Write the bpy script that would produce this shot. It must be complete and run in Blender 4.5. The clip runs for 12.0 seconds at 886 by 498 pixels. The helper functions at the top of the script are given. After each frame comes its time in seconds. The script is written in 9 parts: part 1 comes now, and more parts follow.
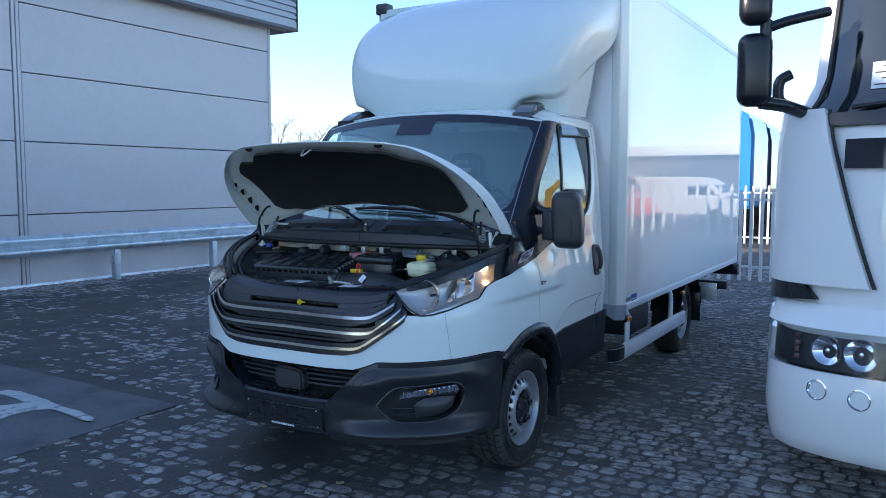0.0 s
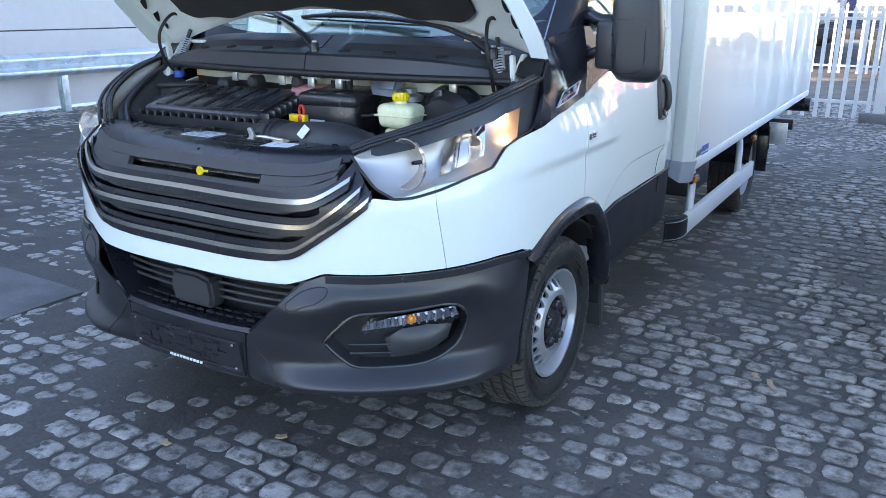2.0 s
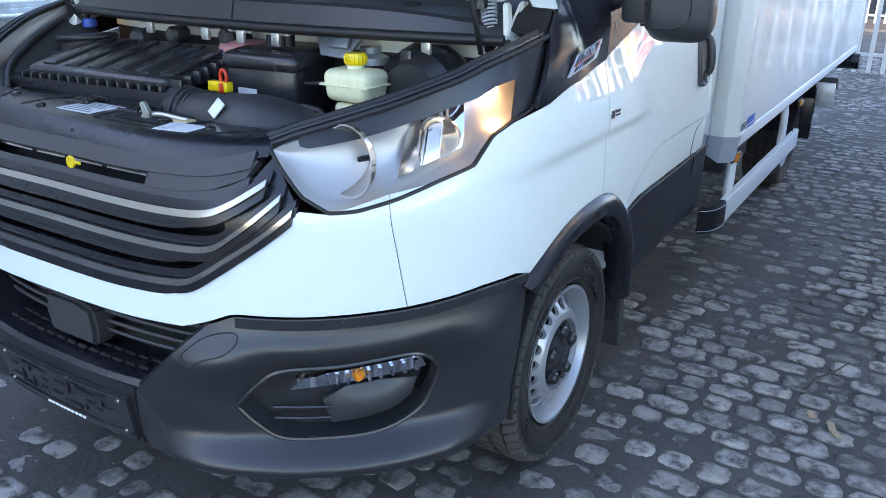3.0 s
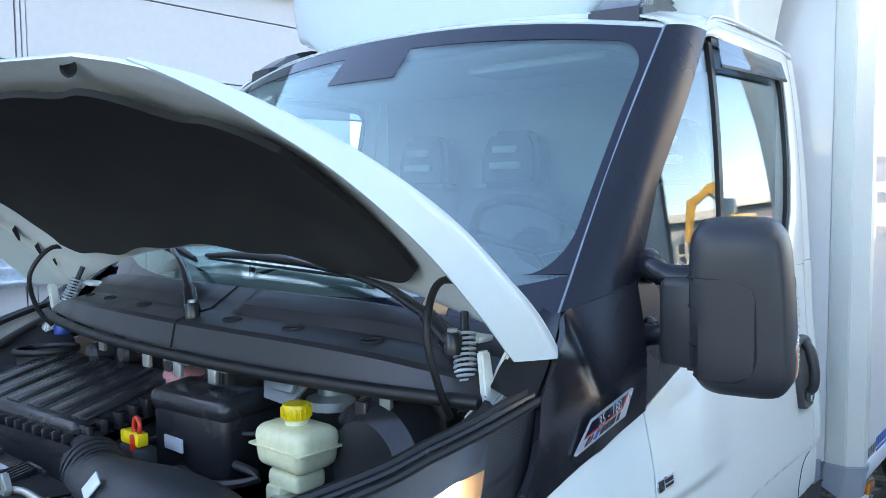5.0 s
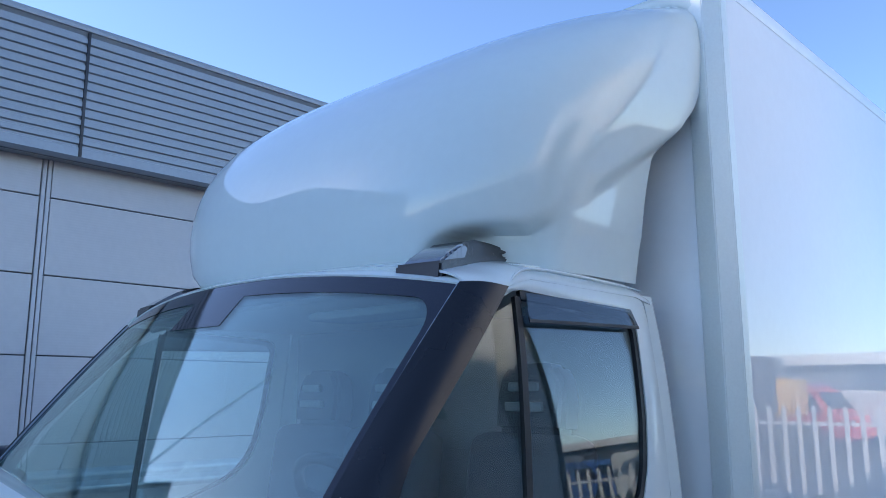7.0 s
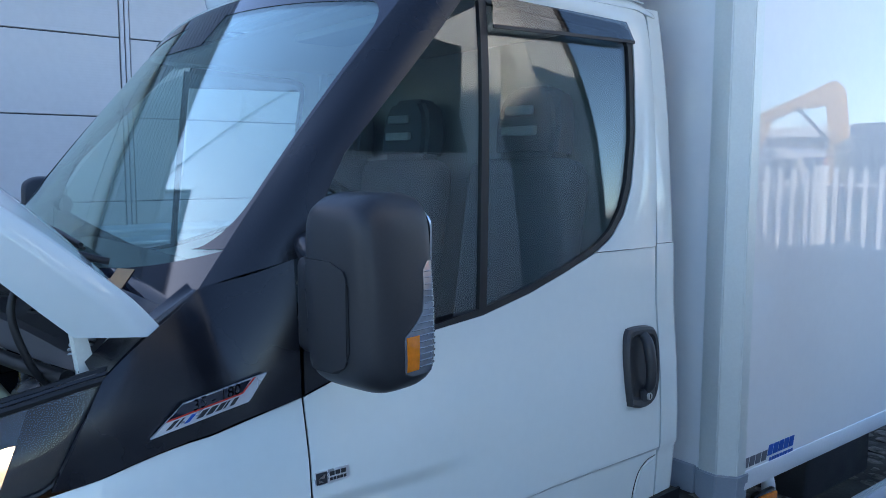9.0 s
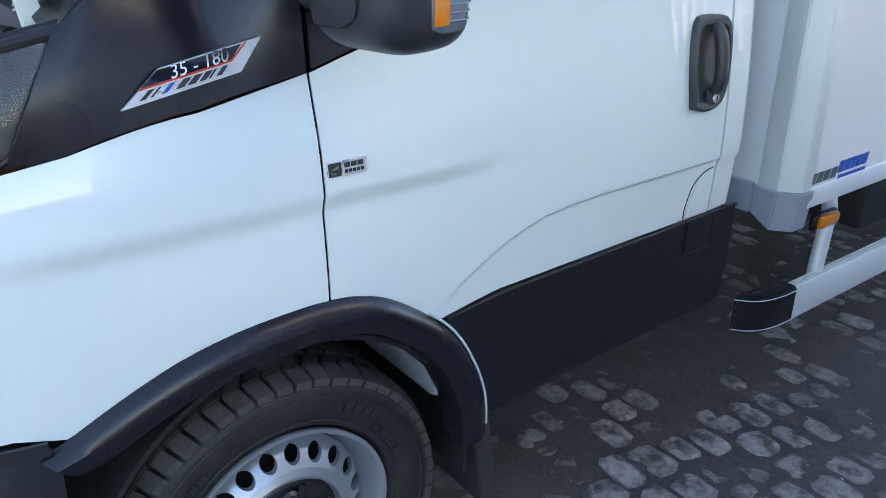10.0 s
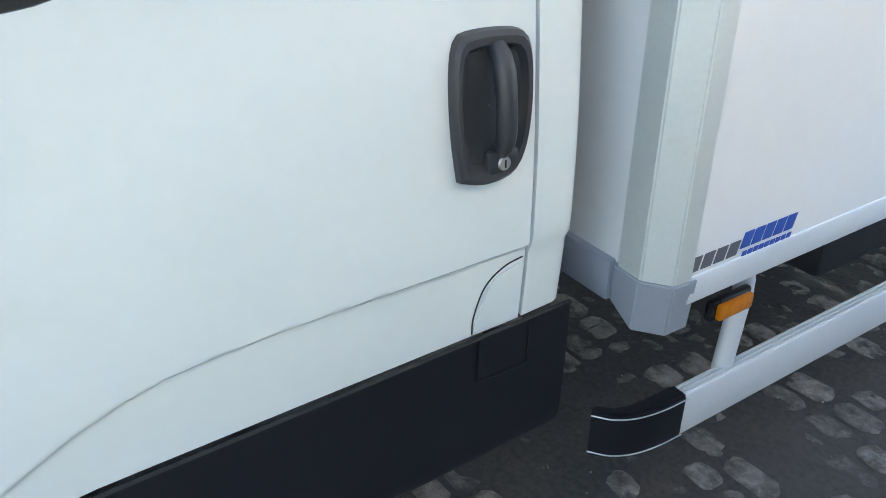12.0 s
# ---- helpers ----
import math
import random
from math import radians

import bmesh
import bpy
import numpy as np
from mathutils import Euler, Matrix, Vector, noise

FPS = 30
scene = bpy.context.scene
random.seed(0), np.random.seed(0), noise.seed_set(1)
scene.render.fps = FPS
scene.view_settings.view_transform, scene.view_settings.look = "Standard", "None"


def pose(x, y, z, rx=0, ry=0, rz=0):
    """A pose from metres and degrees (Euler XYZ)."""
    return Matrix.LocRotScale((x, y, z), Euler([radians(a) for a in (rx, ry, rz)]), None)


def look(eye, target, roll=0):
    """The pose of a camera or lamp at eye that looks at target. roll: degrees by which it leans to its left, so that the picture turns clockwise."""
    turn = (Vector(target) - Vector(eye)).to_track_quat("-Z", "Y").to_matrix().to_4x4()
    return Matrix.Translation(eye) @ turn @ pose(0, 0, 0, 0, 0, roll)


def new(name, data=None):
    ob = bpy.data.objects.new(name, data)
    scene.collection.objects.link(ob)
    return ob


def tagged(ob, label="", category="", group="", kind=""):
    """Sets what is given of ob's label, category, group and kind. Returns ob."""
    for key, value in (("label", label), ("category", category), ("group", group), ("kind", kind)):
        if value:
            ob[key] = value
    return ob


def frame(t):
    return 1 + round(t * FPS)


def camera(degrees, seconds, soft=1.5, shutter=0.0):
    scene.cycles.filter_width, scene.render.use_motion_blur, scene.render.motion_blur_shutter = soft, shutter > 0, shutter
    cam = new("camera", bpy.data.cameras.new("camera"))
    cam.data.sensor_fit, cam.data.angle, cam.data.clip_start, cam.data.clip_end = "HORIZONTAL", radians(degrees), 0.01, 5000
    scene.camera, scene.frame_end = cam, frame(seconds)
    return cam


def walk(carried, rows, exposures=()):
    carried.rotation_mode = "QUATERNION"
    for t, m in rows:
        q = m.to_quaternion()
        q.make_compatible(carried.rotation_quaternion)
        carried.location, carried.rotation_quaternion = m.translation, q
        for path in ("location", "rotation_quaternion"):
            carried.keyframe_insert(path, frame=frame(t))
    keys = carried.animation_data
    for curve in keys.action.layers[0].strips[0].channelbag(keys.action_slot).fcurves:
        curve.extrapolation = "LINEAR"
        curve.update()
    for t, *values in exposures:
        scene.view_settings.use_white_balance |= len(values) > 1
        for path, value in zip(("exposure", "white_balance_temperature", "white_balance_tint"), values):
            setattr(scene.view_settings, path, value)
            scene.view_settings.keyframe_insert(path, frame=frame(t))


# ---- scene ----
cam = camera(58.3, 12.0, 0.8)
PATH = [
    (0, (2.89, -4.227, 1.68), (1.874, -2.512, 1.513), -0.0),
    (0.5, (2.757, -3.893, 1.619), (1.738, -2.185, 1.408), 0.1),
    (1, (2.562, -3.477, 1.59), (1.552, -1.785, 1.245), 0.2),
    (1.5, (2.282, -3.129, 1.576), (1.294, -1.482, 1.017), 0.2),
    (2, (2.085, -2.769, 1.569), (1.099, -1.132, 0.978), 0.2),
    (2.5, (1.898, -2.356, 1.553), (0.923, -0.744, 0.884), 0.5),
    (2.7, (1.824, -2.223, 1.528), (0.853, -0.626, 0.817), 0.4),
    (4.3, (1.76, -1.583, 1.583), (0.522, -0.133, 0.98), -1.4),
    (4.5, (1.767, -1.511, 1.604), (0.484, -0.043, 1.16), -1.1),
    (5, (1.692, -1.355, 1.678), (0.393, 0.159, 1.535), -0.5),
    (5.5, (1.731, -1.247, 1.752), (0.412, 0.257, 1.776), -0.1),
    (6, (1.905, -1.157, 1.787), (0.595, 0.344, 1.963), -0.0),
    (6.5, (1.996, -1.041, 1.813), (0.693, 0.452, 2.082), 0.2),
    (6.7, (2.027, -0.979, 1.817), (0.703, 0.477, 2.175), 0.5),
    (8.5, (2.273, -0.637, 1.736), (0.722, 0.626, 1.762), -0.3),
    (9, (2.277, -0.617, 1.672), (0.725, 0.627, 1.463), 0.1),
    (9.5, (2.25, -0.566, 1.564), (0.71, 0.625, 1.107), -0.2),
    (10, (2.094, -0.478, 1.49), (0.625, 0.608, 0.676), 0.0),
    (10.5, (2.011, -0.345, 1.466), (0.518, 0.661, 0.596), -0.4),
    (11, (1.932, -0.081, 1.485), (0.505, 0.846, 0.434), -0.1),
    (11.3, (1.936, 0.103, 1.508), (0.483, 0.994, 0.463), -1.0),
    (11.5, (1.911, 0.165, 1.508), (0.464, 1.108, 0.498), -0.0),
    (12, (1.839, 0.457, 1.513), (0.381, 1.408, 0.528), -0.0),
]
walk(cam, [(t, look(e, g, r)) for t, e, g, r in PATH], exposures=[
    (0.0, 1.46, 5980, 11), (0.5, 1.63, 6050, 11), (1.0, 2.06, 6550, 13), (1.5, 2.55, 7050, 15), (2.0, 2.75, 7250, 15), (2.5, 2.79, 7300, 15), (4.5, 2.74, 7550, 14), (5.0, 2.62, 7150, 12), (5.5, 2.20, 6750, 12),
    (6.0, 1.68, 6250, 13), (6.5, 1.22, 5950, 15), (8.5, 1.37, 5600, 12), (9.0, 1.68, 5950, 12), (9.5, 2.06, 6450, 13), (10.0, 2.60, 7350, 15), (10.5, 2.79, 7900, 15), (11.0, 2.72, 8000, 15), (11.5, 2.86, 8350, 14), (12.0, 2.86, 8700, 14)])
# ---- world and sun: low winter sun behind the hall, the yard lies in its shade ----
SUN_TRAVEL = Vector((0.81, 0.587, -0.413)).normalized()
world = bpy.data.worlds.new("sky")
scene.world = world
world.use_nodes = True
wn = world.node_tree
wn.nodes.clear()
sky = wn.nodes.new("ShaderNodeTexSky")
sky.sky_type = "NISHITA"
sky.sun_disc = False
sky.sun_elevation = math.asin(-SUN_TRAVEL.z)
sky.sun_rotation = math.atan2(-SUN_TRAVEL.x, -SUN_TRAVEL.y)
sky.air_density, sky.dust_density, sky.ozone_density = 0.8, 0.30, 1.8
bg = wn.nodes.new("ShaderNodeBackground")
bg.inputs["Strength"].default_value = 0.135
wout = wn.nodes.new("ShaderNodeOutputWorld")
wn.links.new(sky.outputs[0], bg.inputs[0])
wn.links.new(bg.outputs[0], wout.inputs[0])
sun_data = bpy.data.lights.new("sun", "SUN")
sun_data.energy, sun_data.angle, sun_data.color = 4.0, radians(0.5), (1.0, 0.86, 0.68)
sun = new("sun", sun_data)
sun.matrix_world = look((-30, -15, 20), Vector((-30, -15, 20)) + SUN_TRAVEL)

# ---- materials ----
def mat(name, color, rough=0.5, metal=0.0, coat=0.0, coat_rough=0.03, var=0.10, scale=6.0, fine=90.0, bump=0.0,
        bump_scale=250.0, rvar=0.08, spec=0.5, island=0.0, obrand=0.0, emit=None, dark=None, dark_scale=1.5, dark_at=0.55):
    """Principled surface with colour variation at two scales, roughness wear and fine relief, in metres."""
    m = bpy.data.materials.new(name)
    m.use_nodes = True
    nt = m.node_tree
    N, L = nt.nodes, nt.links
    p = N["Principled BSDF"]
    tc = N.new("ShaderNodeTexCoord")
    n1, n2 = N.new("ShaderNodeTexNoise"), N.new("ShaderNodeTexNoise")
    n1.inputs["Scale"].default_value, n2.inputs["Scale"].default_value = scale, fine
    n1.inputs["Detail"].default_value, n2.inputs["Detail"].default_value = 5, 3
    where = N.new("ShaderNodeNewGeometry").outputs["Position"] if obrand or island else tc.outputs["Object"]
    for n in (n1, n2):
        L.new(where, n.inputs["Vector"])
    add = N.new("ShaderNodeMath"); add.operation = "ADD"
    L.new(n1.outputs[0], add.inputs[0]); L.new(n2.outputs[0], add.inputs[1])
    src = add.outputs[0]
    if obrand or island:
        rnd = N.new("ShaderNodeObjectInfo" if obrand else "ShaderNodeNewGeometry")
        ma = N.new("ShaderNodeMath"); ma.operation = "MULTIPLY_ADD"
        L.new(rnd.outputs["Random" if obrand else "Random Per Island"], ma.inputs[0])
        ma.inputs[1].default_value = obrand or island
        L.new(src, ma.inputs[2])
        src = ma.outputs[0]
    mr = N.new("ShaderNodeMapRange")
    mr.inputs["From Min"].default_value, mr.inputs["From Max"].default_value = 0.6, 1.4 + (obrand or island)
    mr.inputs["To Min"].default_value, mr.inputs["To Max"].default_value = 1 - var, 1 + var
    mr.clamp = False
    L.new(src, mr.inputs["Value"])
    mul = N.new("ShaderNodeVectorMath"); mul.operation = "SCALE"
    mul.inputs[0].default_value = color
    L.new(mr.outputs[0], mul.inputs["Scale"])
    col = mul.outputs[0]
    if dark:
        n3 = N.new("ShaderNodeTexNoise"); n3.inputs["Scale"].default_value = dark_scale; n3.inputs["Detail"].default_value = 8
        n3.inputs["Roughness"].default_value = 0.65
        L.new(where, n3.inputs["Vector"])
        rp = N.new("ShaderNodeMapRange"); rp.inputs["From Min"].default_value, rp.inputs["From Max"].default_value = dark_at - 0.08, dark_at + 0.08
        L.new(n3.outputs[0], rp.inputs["Value"])
        mx = N.new("ShaderNodeMix"); mx.data_type = "RGBA"
        L.new(rp.outputs[0], mx.inputs[0]); L.new(col, mx.inputs[6])
        mx.inputs[7].default_value = (*dark, 1)
        col = mx.outputs[2]
    L.new(col, p.inputs["Base Color"])
    rr = N.new("ShaderNodeMapRange")
    rr.inputs["From Min"].default_value, rr.inputs["From Max"].default_value = 0.3, 0.7
    rr.inputs["To Min"].default_value, rr.inputs["To Max"].default_value = max(0.01, rough * (1 - rvar * 2)), min(1, rough * (1 + rvar * 2))
    L.new(n1.outputs[0], rr.inputs["Value"]); L.new(rr.outputs[0], p.inputs["Roughness"])
    p.inputs["Metallic"].default_value = metal
    p.inputs["Coat Weight"].default_value, p.inputs["Coat Roughness"].default_value = coat, coat_rough
    p.inputs["Specular IOR Level"].default_value = spec
    if bump:
        nb = N.new("ShaderNodeTexNoise"); nb.inputs["Scale"].default_value = bump_scale; nb.inputs["Detail"].default_value = 4
        L.new(where, nb.inputs["Vector"])
        bp = N.new("ShaderNodeBump"); bp.inputs["Strength"].default_value = bump; bp.inputs["Distance"].default_value = 0.004
        L.new(nb.outputs[0], bp.inputs["Height"]); L.new(bp.outputs[0], p.inputs["Normal"])
    if emit:
        p.inputs["Emission Color"].default_value = (*emit[:3], 1)
        p.inputs["Emission Strength"].default_value = emit[3]
    return m


def thin_glass(name, tint, ior=1.5, rough=0.0, gloss=(1, 1, 1)):
    """A thin pane: tinted see-through, with the mirror gloss of glass."""
    m = bpy.data.materials.new(name)
    m.use_nodes = True
    nt = m.node_tree
    nt.nodes.clear()
    N, L = nt.nodes, nt.links
    out, mix, tr, gl, lw = (N.new("ShaderNode" + k) for k in ("OutputMaterial", "MixShader", "BsdfTransparent", "BsdfGlossy", "LayerWeight"))
    tr.inputs[0].default_value = (*tint, 1)
    gl.inputs["Roughness"].default_value = rough
    gl.inputs["Color"].default_value = (*gloss, 1)
    # Schlick's gloss from the facing ratio, alike on both faces of the pane
    r0 = ((ior - 1) / (ior + 1)) ** 2
    lw.inputs["Blend"].default_value = 0.5
    pw, ma = N.new("ShaderNodeMath"), N.new("ShaderNodeMath")
    pw.operation, ma.operation = "POWER", "MULTIPLY_ADD"
    pw.inputs[1].default_value = 5.0
    ma.inputs[1].default_value, ma.inputs[2].default_value = 1 - r0, r0
    L.new(lw.outputs["Facing"], pw.inputs[0]); L.new(pw.outputs[0], ma.inputs[0])
    L.new(ma.outputs[0], mix.inputs[0]); L.new(tr.outputs[0], mix.inputs[1]); L.new(gl.outputs[0], mix.inputs[2])
    L.new(mix.outputs[0], out.inputs[0])
    return m


WHITE = mat("white_paint", (0.72, 0.785, 0.77), 0.6, spec=0.1, coat=1.0, coat_rough=0.012, var=0.02, scale=3, fine=40, rvar=0.05)
WHITE_GEL = mat("white_gelcoat", (0.68, 0.765, 0.755), 0.6, spec=0.1, coat=1.0, coat_rough=0.01, var=0.02, scale=2, fine=30)
WHITE_BOX = mat("white_box_panel", (0.83, 0.85, 0.85), 0.6, spec=0.1, coat=1.0, coat_rough=0.006, var=0.02, scale=2, fine=30, bump=0.002, bump_scale=4)
WHITE_IN = mat("white_inner_metal", (0.84, 0.86, 0.81), 0.45, coat=0.3, var=0.06, scale=9)
PLASTIC = mat("black_grained_plastic", (0.010, 0.0105, 0.015), 0.27, var=0.12, scale=5, fine=200, bump=0.03, bump_scale=900, spec=0.5)
PLASTIC_SMOOTH = mat("black_smooth_plastic", (0.026, 0.026, 0.029), 0.24, var=0.12, scale=8, fine=120)
SILL = mat("satin_black_sill_plastic", (0.011, 0.0115, 0.016), 0.38, var=0.06, scale=3, fine=200, bump=0.02, bump_scale=900, spec=0.4)
PLASTIC_DULL = mat("dull_black_plastic", (0.040, 0.040, 0.043), 0.48, var=0.25, scale=12, fine=150, bump=0.15, bump_scale=500)
# near-black for dark parts; also paints the shade of holes and openings
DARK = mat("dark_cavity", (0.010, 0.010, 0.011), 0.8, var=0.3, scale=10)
LINER = mat("black_felt_liner", (0.044, 0.043, 0.042), 0.95, var=0.3, scale=8, fine=400, bump=0.4, bump_scale=600, spec=0.1)
RUBBER = mat("tyre_rubber", (0.017, 0.0165, 0.017), 0.62, var=0.3, scale=14, fine=160, bump=0.15, bump_scale=400, dark=(0.032, 0.030, 0.028), dark_scale=9, dark_at=0.6)
SEAL = mat("rubber_seal", (0.012, 0.012, 0.013), 0.5, var=0.2, scale=20)
TREAD = mat("dusty_tread_rubber", (0.055, 0.052, 0.048), 0.8, var=0.45, scale=20, fine=200, bump=0.3, bump_scale=350)
SILVER = mat("silver_wheel_paint", (0.43, 0.45, 0.48), 0.34, metal=0.6, var=0.06, scale=14, fine=200, coat=0.4)
CHROME = mat("satin_chrome", (0.48, 0.455, 0.42), 0.18, metal=1.0, var=0.05, scale=20)
BADGE = mat("bright_badge_silver", (0.72, 0.73, 0.75), 0.30, metal=0.55, var=0.04, scale=30)
MIRROR = mat("mirror_chrome", (0.85, 0.86, 0.88), 0.05, metal=1.0, var=0.03, scale=30)
HANDLE = mat("dark_grey_handle_plastic", (0.042, 0.044, 0.048), 0.38, var=0.1, scale=8, fine=150, bump=0.04, bump_scale=800)
COWL = mat("grey_black_cowl_plastic", (0.032, 0.032, 0.036), 0.36, var=0.12, scale=9, fine=150, bump=0.05, bump_scale=700)
HOUSING_BLACK = mat("matt_mirror_plastic", (0.024, 0.025, 0.029), 0.42, var=0.1, scale=9, fine=180, bump=0.05, bump_scale=900)
BUMPER = mat("satin_black_bumper_plastic", (0.021, 0.0215, 0.025), 0.33, var=0.12, scale=5, fine=200, bump=0.04, bump_scale=900, spec=0.6)
ALU = mat("anodised_aluminium", (0.72, 0.77, 0.75), 0.42, metal=0.35, var=0.04, scale=4, fine=120)
ALU_PALE = mat("pale_coated_aluminium", (0.76, 0.81, 0.85), 0.42, metal=0.2, var=0.04, scale=4, fine=150)
GREY_CAST = mat("grey_plastic_corner", (0.30, 0.34, 0.39), 0.45, var=0.06, scale=6, fine=150, bump=0.06, bump_scale=700)
GALV = mat("galvanised_steel", (0.64, 0.69, 0.73), 0.42, metal=0.55, var=0.14, scale=9, fine=60, dark=(0.44, 0.48, 0.51), dark_scale=5, dark_at=0.58)
ZINC = mat("zinc_bracket", (0.62, 0.62, 0.58), 0.35, metal=0.8, var=0.12, scale=30)
STEEL_DARK = mat("dark_steel", (0.05, 0.05, 0.055), 0.45, metal=0.5, var=0.2, scale=20)
GLASS = thin_glass("windscreen_glass", (0.86, 0.95, 0.93), 2.15, gloss=(0.86, 1.0, 0.97))
GLASS_SIDE = thin_glass("side_window_glass", (0.82, 0.88, 0.87), 1.6)
LENS = thin_glass("clear_lens", (0.95, 0.96, 0.97), 1.3, gloss=(0.7, 0.72, 0.75))
FRIT = mat("black_glass_border", (0.012, 0.014, 0.026), 0.05, var=0.1, scale=5, spec=0.55)
SMOKE = thin_glass("smoked_deflector", (0.42, 0.46, 0.50), 1.6)
AMBER = mat("amber_lens", (0.75, 0.22, 0.01), 0.12, var=0.15, scale=60, coat=1.0)
CREAM = mat("translucent_reservoir", (0.84, 0.82, 0.54), 0.35, var=0.12, scale=16, coat=0.2)
YELLOW = mat("yellow_plastic", (0.85, 0.60, 0.01), 0.3, var=0.08, scale=40, coat=0.3)
RED = mat("red_plastic", (0.62, 0.03, 0.01), 0.3, var=0.08, scale=40, coat=0.3)
PINK = mat("pink_coolant_tank", (0.50, 0.20, 0.20), 0.3, var=0.25, scale=9, coat=0.3)
BLUE_CAP = mat("blue_cap", (0.02, 0.08, 0.40), 0.35, var=0.1, scale=40)
LABEL = mat("paper_label", (0.72, 0.75, 0.78), 0.5, var=0.05, scale=30)
INK = mat("printed_ink", (0.03, 0.03, 0.035), 0.5, var=0.1, scale=60)
INK_BLUE = mat("blue_print", (0.02, 0.10, 0.42), 0.35, var=0.06, scale=60)
INK_GREY = mat("grey_print", (0.12, 0.13, 0.15), 0.35, var=0.06, scale=60)
WHITE_PRINT = mat("white_print", (0.80, 0.82, 0.84), 0.4, var=0.03, scale=60)
SEAT = mat("dark_seat_fabric", (0.13, 0.135, 0.15), 0.85, var=0.2, scale=12, fine=300, bump=0.2, bump_scale=500)
DASH = mat("dark_dashboard_plastic", (0.030, 0.031, 0.034), 0.6, var=0.15, scale=7, fine=150, bump=0.1, bump_scale=500)
TRIM = mat("grey_cab_trim", (0.32, 0.33, 0.33), 0.65, var=0.15, scale=7, fine=150, bump=0.1, bump_scale=500)
WALL = mat("grey_sandwich_panel", (0.55, 0.52, 0.515), 0.45, var=0.05, scale=0.7, fine=12, coat=0.1, rvar=0.1)
_n, _l = WALL.node_tree.nodes, WALL.node_tree.links
_w, _b, _t = _n.new("ShaderNodeTexWave"), _n.new("ShaderNodeBump"), _n.new("ShaderNodeTexCoord")
_w.bands_direction = "Z"
_w.inputs["Scale"].default_value = 9.0
_b.inputs["Strength"].default_value, _b.inputs["Distance"].default_value = 0.25, 0.0015
_l.new(_t.outputs["Object"], _w.inputs["Vector"]); _l.new(_w.outputs["Fac"], _b.inputs["Height"])
_l.new(_b.outputs[0], _n["Principled BSDF"].inputs["Normal"])
WALL_JOINT = mat("panel_joint", (0.09, 0.09, 0.10), 0.6, var=0.15, scale=5)
CANOPY = mat("grey_corrugated_cladding", (0.33, 0.345, 0.37), 0.42, metal=0.3, var=0.08, scale=1.5, fine=20)
FENCE_WHITE = mat("white_fence_paint", (0.66, 0.66, 0.64), 0.5, var=0.14, scale=5, fine=60)
DIRT = mat("dirt_and_sand_joints", (0.072, 0.066, 0.062), 0.85, var=0.45, scale=2.2, fine=60, bump=0.6, bump_scale=70, rvar=0.2,
           dark=(0.098, 0.089, 0.082), dark_scale=1.1, dark_at=0.60)
STONE = mat("worn_grey_sett", (0.385, 0.358, 0.336), 0.80, var=0.42, scale=16, fine=140, bump=0.5, bump_scale=150, island=0.6,
            dark=(0.060, 0.054, 0.050), dark_scale=15.0, dark_at=0.55)
STONE_OB = mat("worn_grey_sett_near", (0.385, 0.358, 0.336), 0.80, var=0.42, scale=16, fine=140, bump=0.5, bump_scale=150, obrand=0.6,
               dark=(0.060, 0.054, 0.050), dark_scale=15.0, dark_at=0.55)
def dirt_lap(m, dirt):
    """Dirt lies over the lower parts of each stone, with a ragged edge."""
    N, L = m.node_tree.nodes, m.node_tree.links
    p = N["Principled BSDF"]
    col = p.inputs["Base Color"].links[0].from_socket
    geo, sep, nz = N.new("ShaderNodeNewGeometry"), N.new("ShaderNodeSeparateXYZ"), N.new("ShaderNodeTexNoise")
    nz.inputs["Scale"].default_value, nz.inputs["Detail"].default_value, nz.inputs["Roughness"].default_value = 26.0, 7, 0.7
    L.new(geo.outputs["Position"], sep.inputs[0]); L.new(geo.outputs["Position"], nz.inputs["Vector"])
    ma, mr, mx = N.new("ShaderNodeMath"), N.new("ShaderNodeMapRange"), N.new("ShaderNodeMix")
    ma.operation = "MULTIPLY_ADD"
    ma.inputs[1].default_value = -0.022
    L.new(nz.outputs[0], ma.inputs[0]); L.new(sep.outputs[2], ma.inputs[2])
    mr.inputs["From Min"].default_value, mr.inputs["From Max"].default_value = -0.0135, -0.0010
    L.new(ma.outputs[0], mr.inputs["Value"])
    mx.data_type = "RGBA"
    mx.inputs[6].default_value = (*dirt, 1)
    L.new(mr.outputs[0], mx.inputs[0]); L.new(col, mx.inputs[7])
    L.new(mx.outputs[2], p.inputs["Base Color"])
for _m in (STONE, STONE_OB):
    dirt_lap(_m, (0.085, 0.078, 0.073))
SLAB = mat("concrete_slab", (0.135, 0.135, 0.14), 0.7, var=0.25, scale=1.6, fine=50, bump=0.3, bump_scale=60, dark=(0.08, 0.08, 0.083), dark_scale=1.3, dark_at=0.55)
ICE = mat("frozen_puddle", (0.40, 0.44, 0.48), 0.3, var=0.2, scale=9, coat=0.5)
TRUCK_WHITE = mat("lorry_white_paint", (0.82, 0.83, 0.82), 0.35, coat=0.8, coat_rough=0.05, var=0.03, scale=3)
BARK = mat("bare_bark", (0.20, 0.15, 0.11), 0.9, var=0.3, scale=4)

from mathutils.bvhtree import BVHTree
# ---- builders ----
def thing(name, label, category, group="", kind="", at=(0, 0, 0)):
    ob = new(name)
    ob.empty_display_size = 0.1
    ob.location = at
    return tagged(ob, label, category, group, kind)


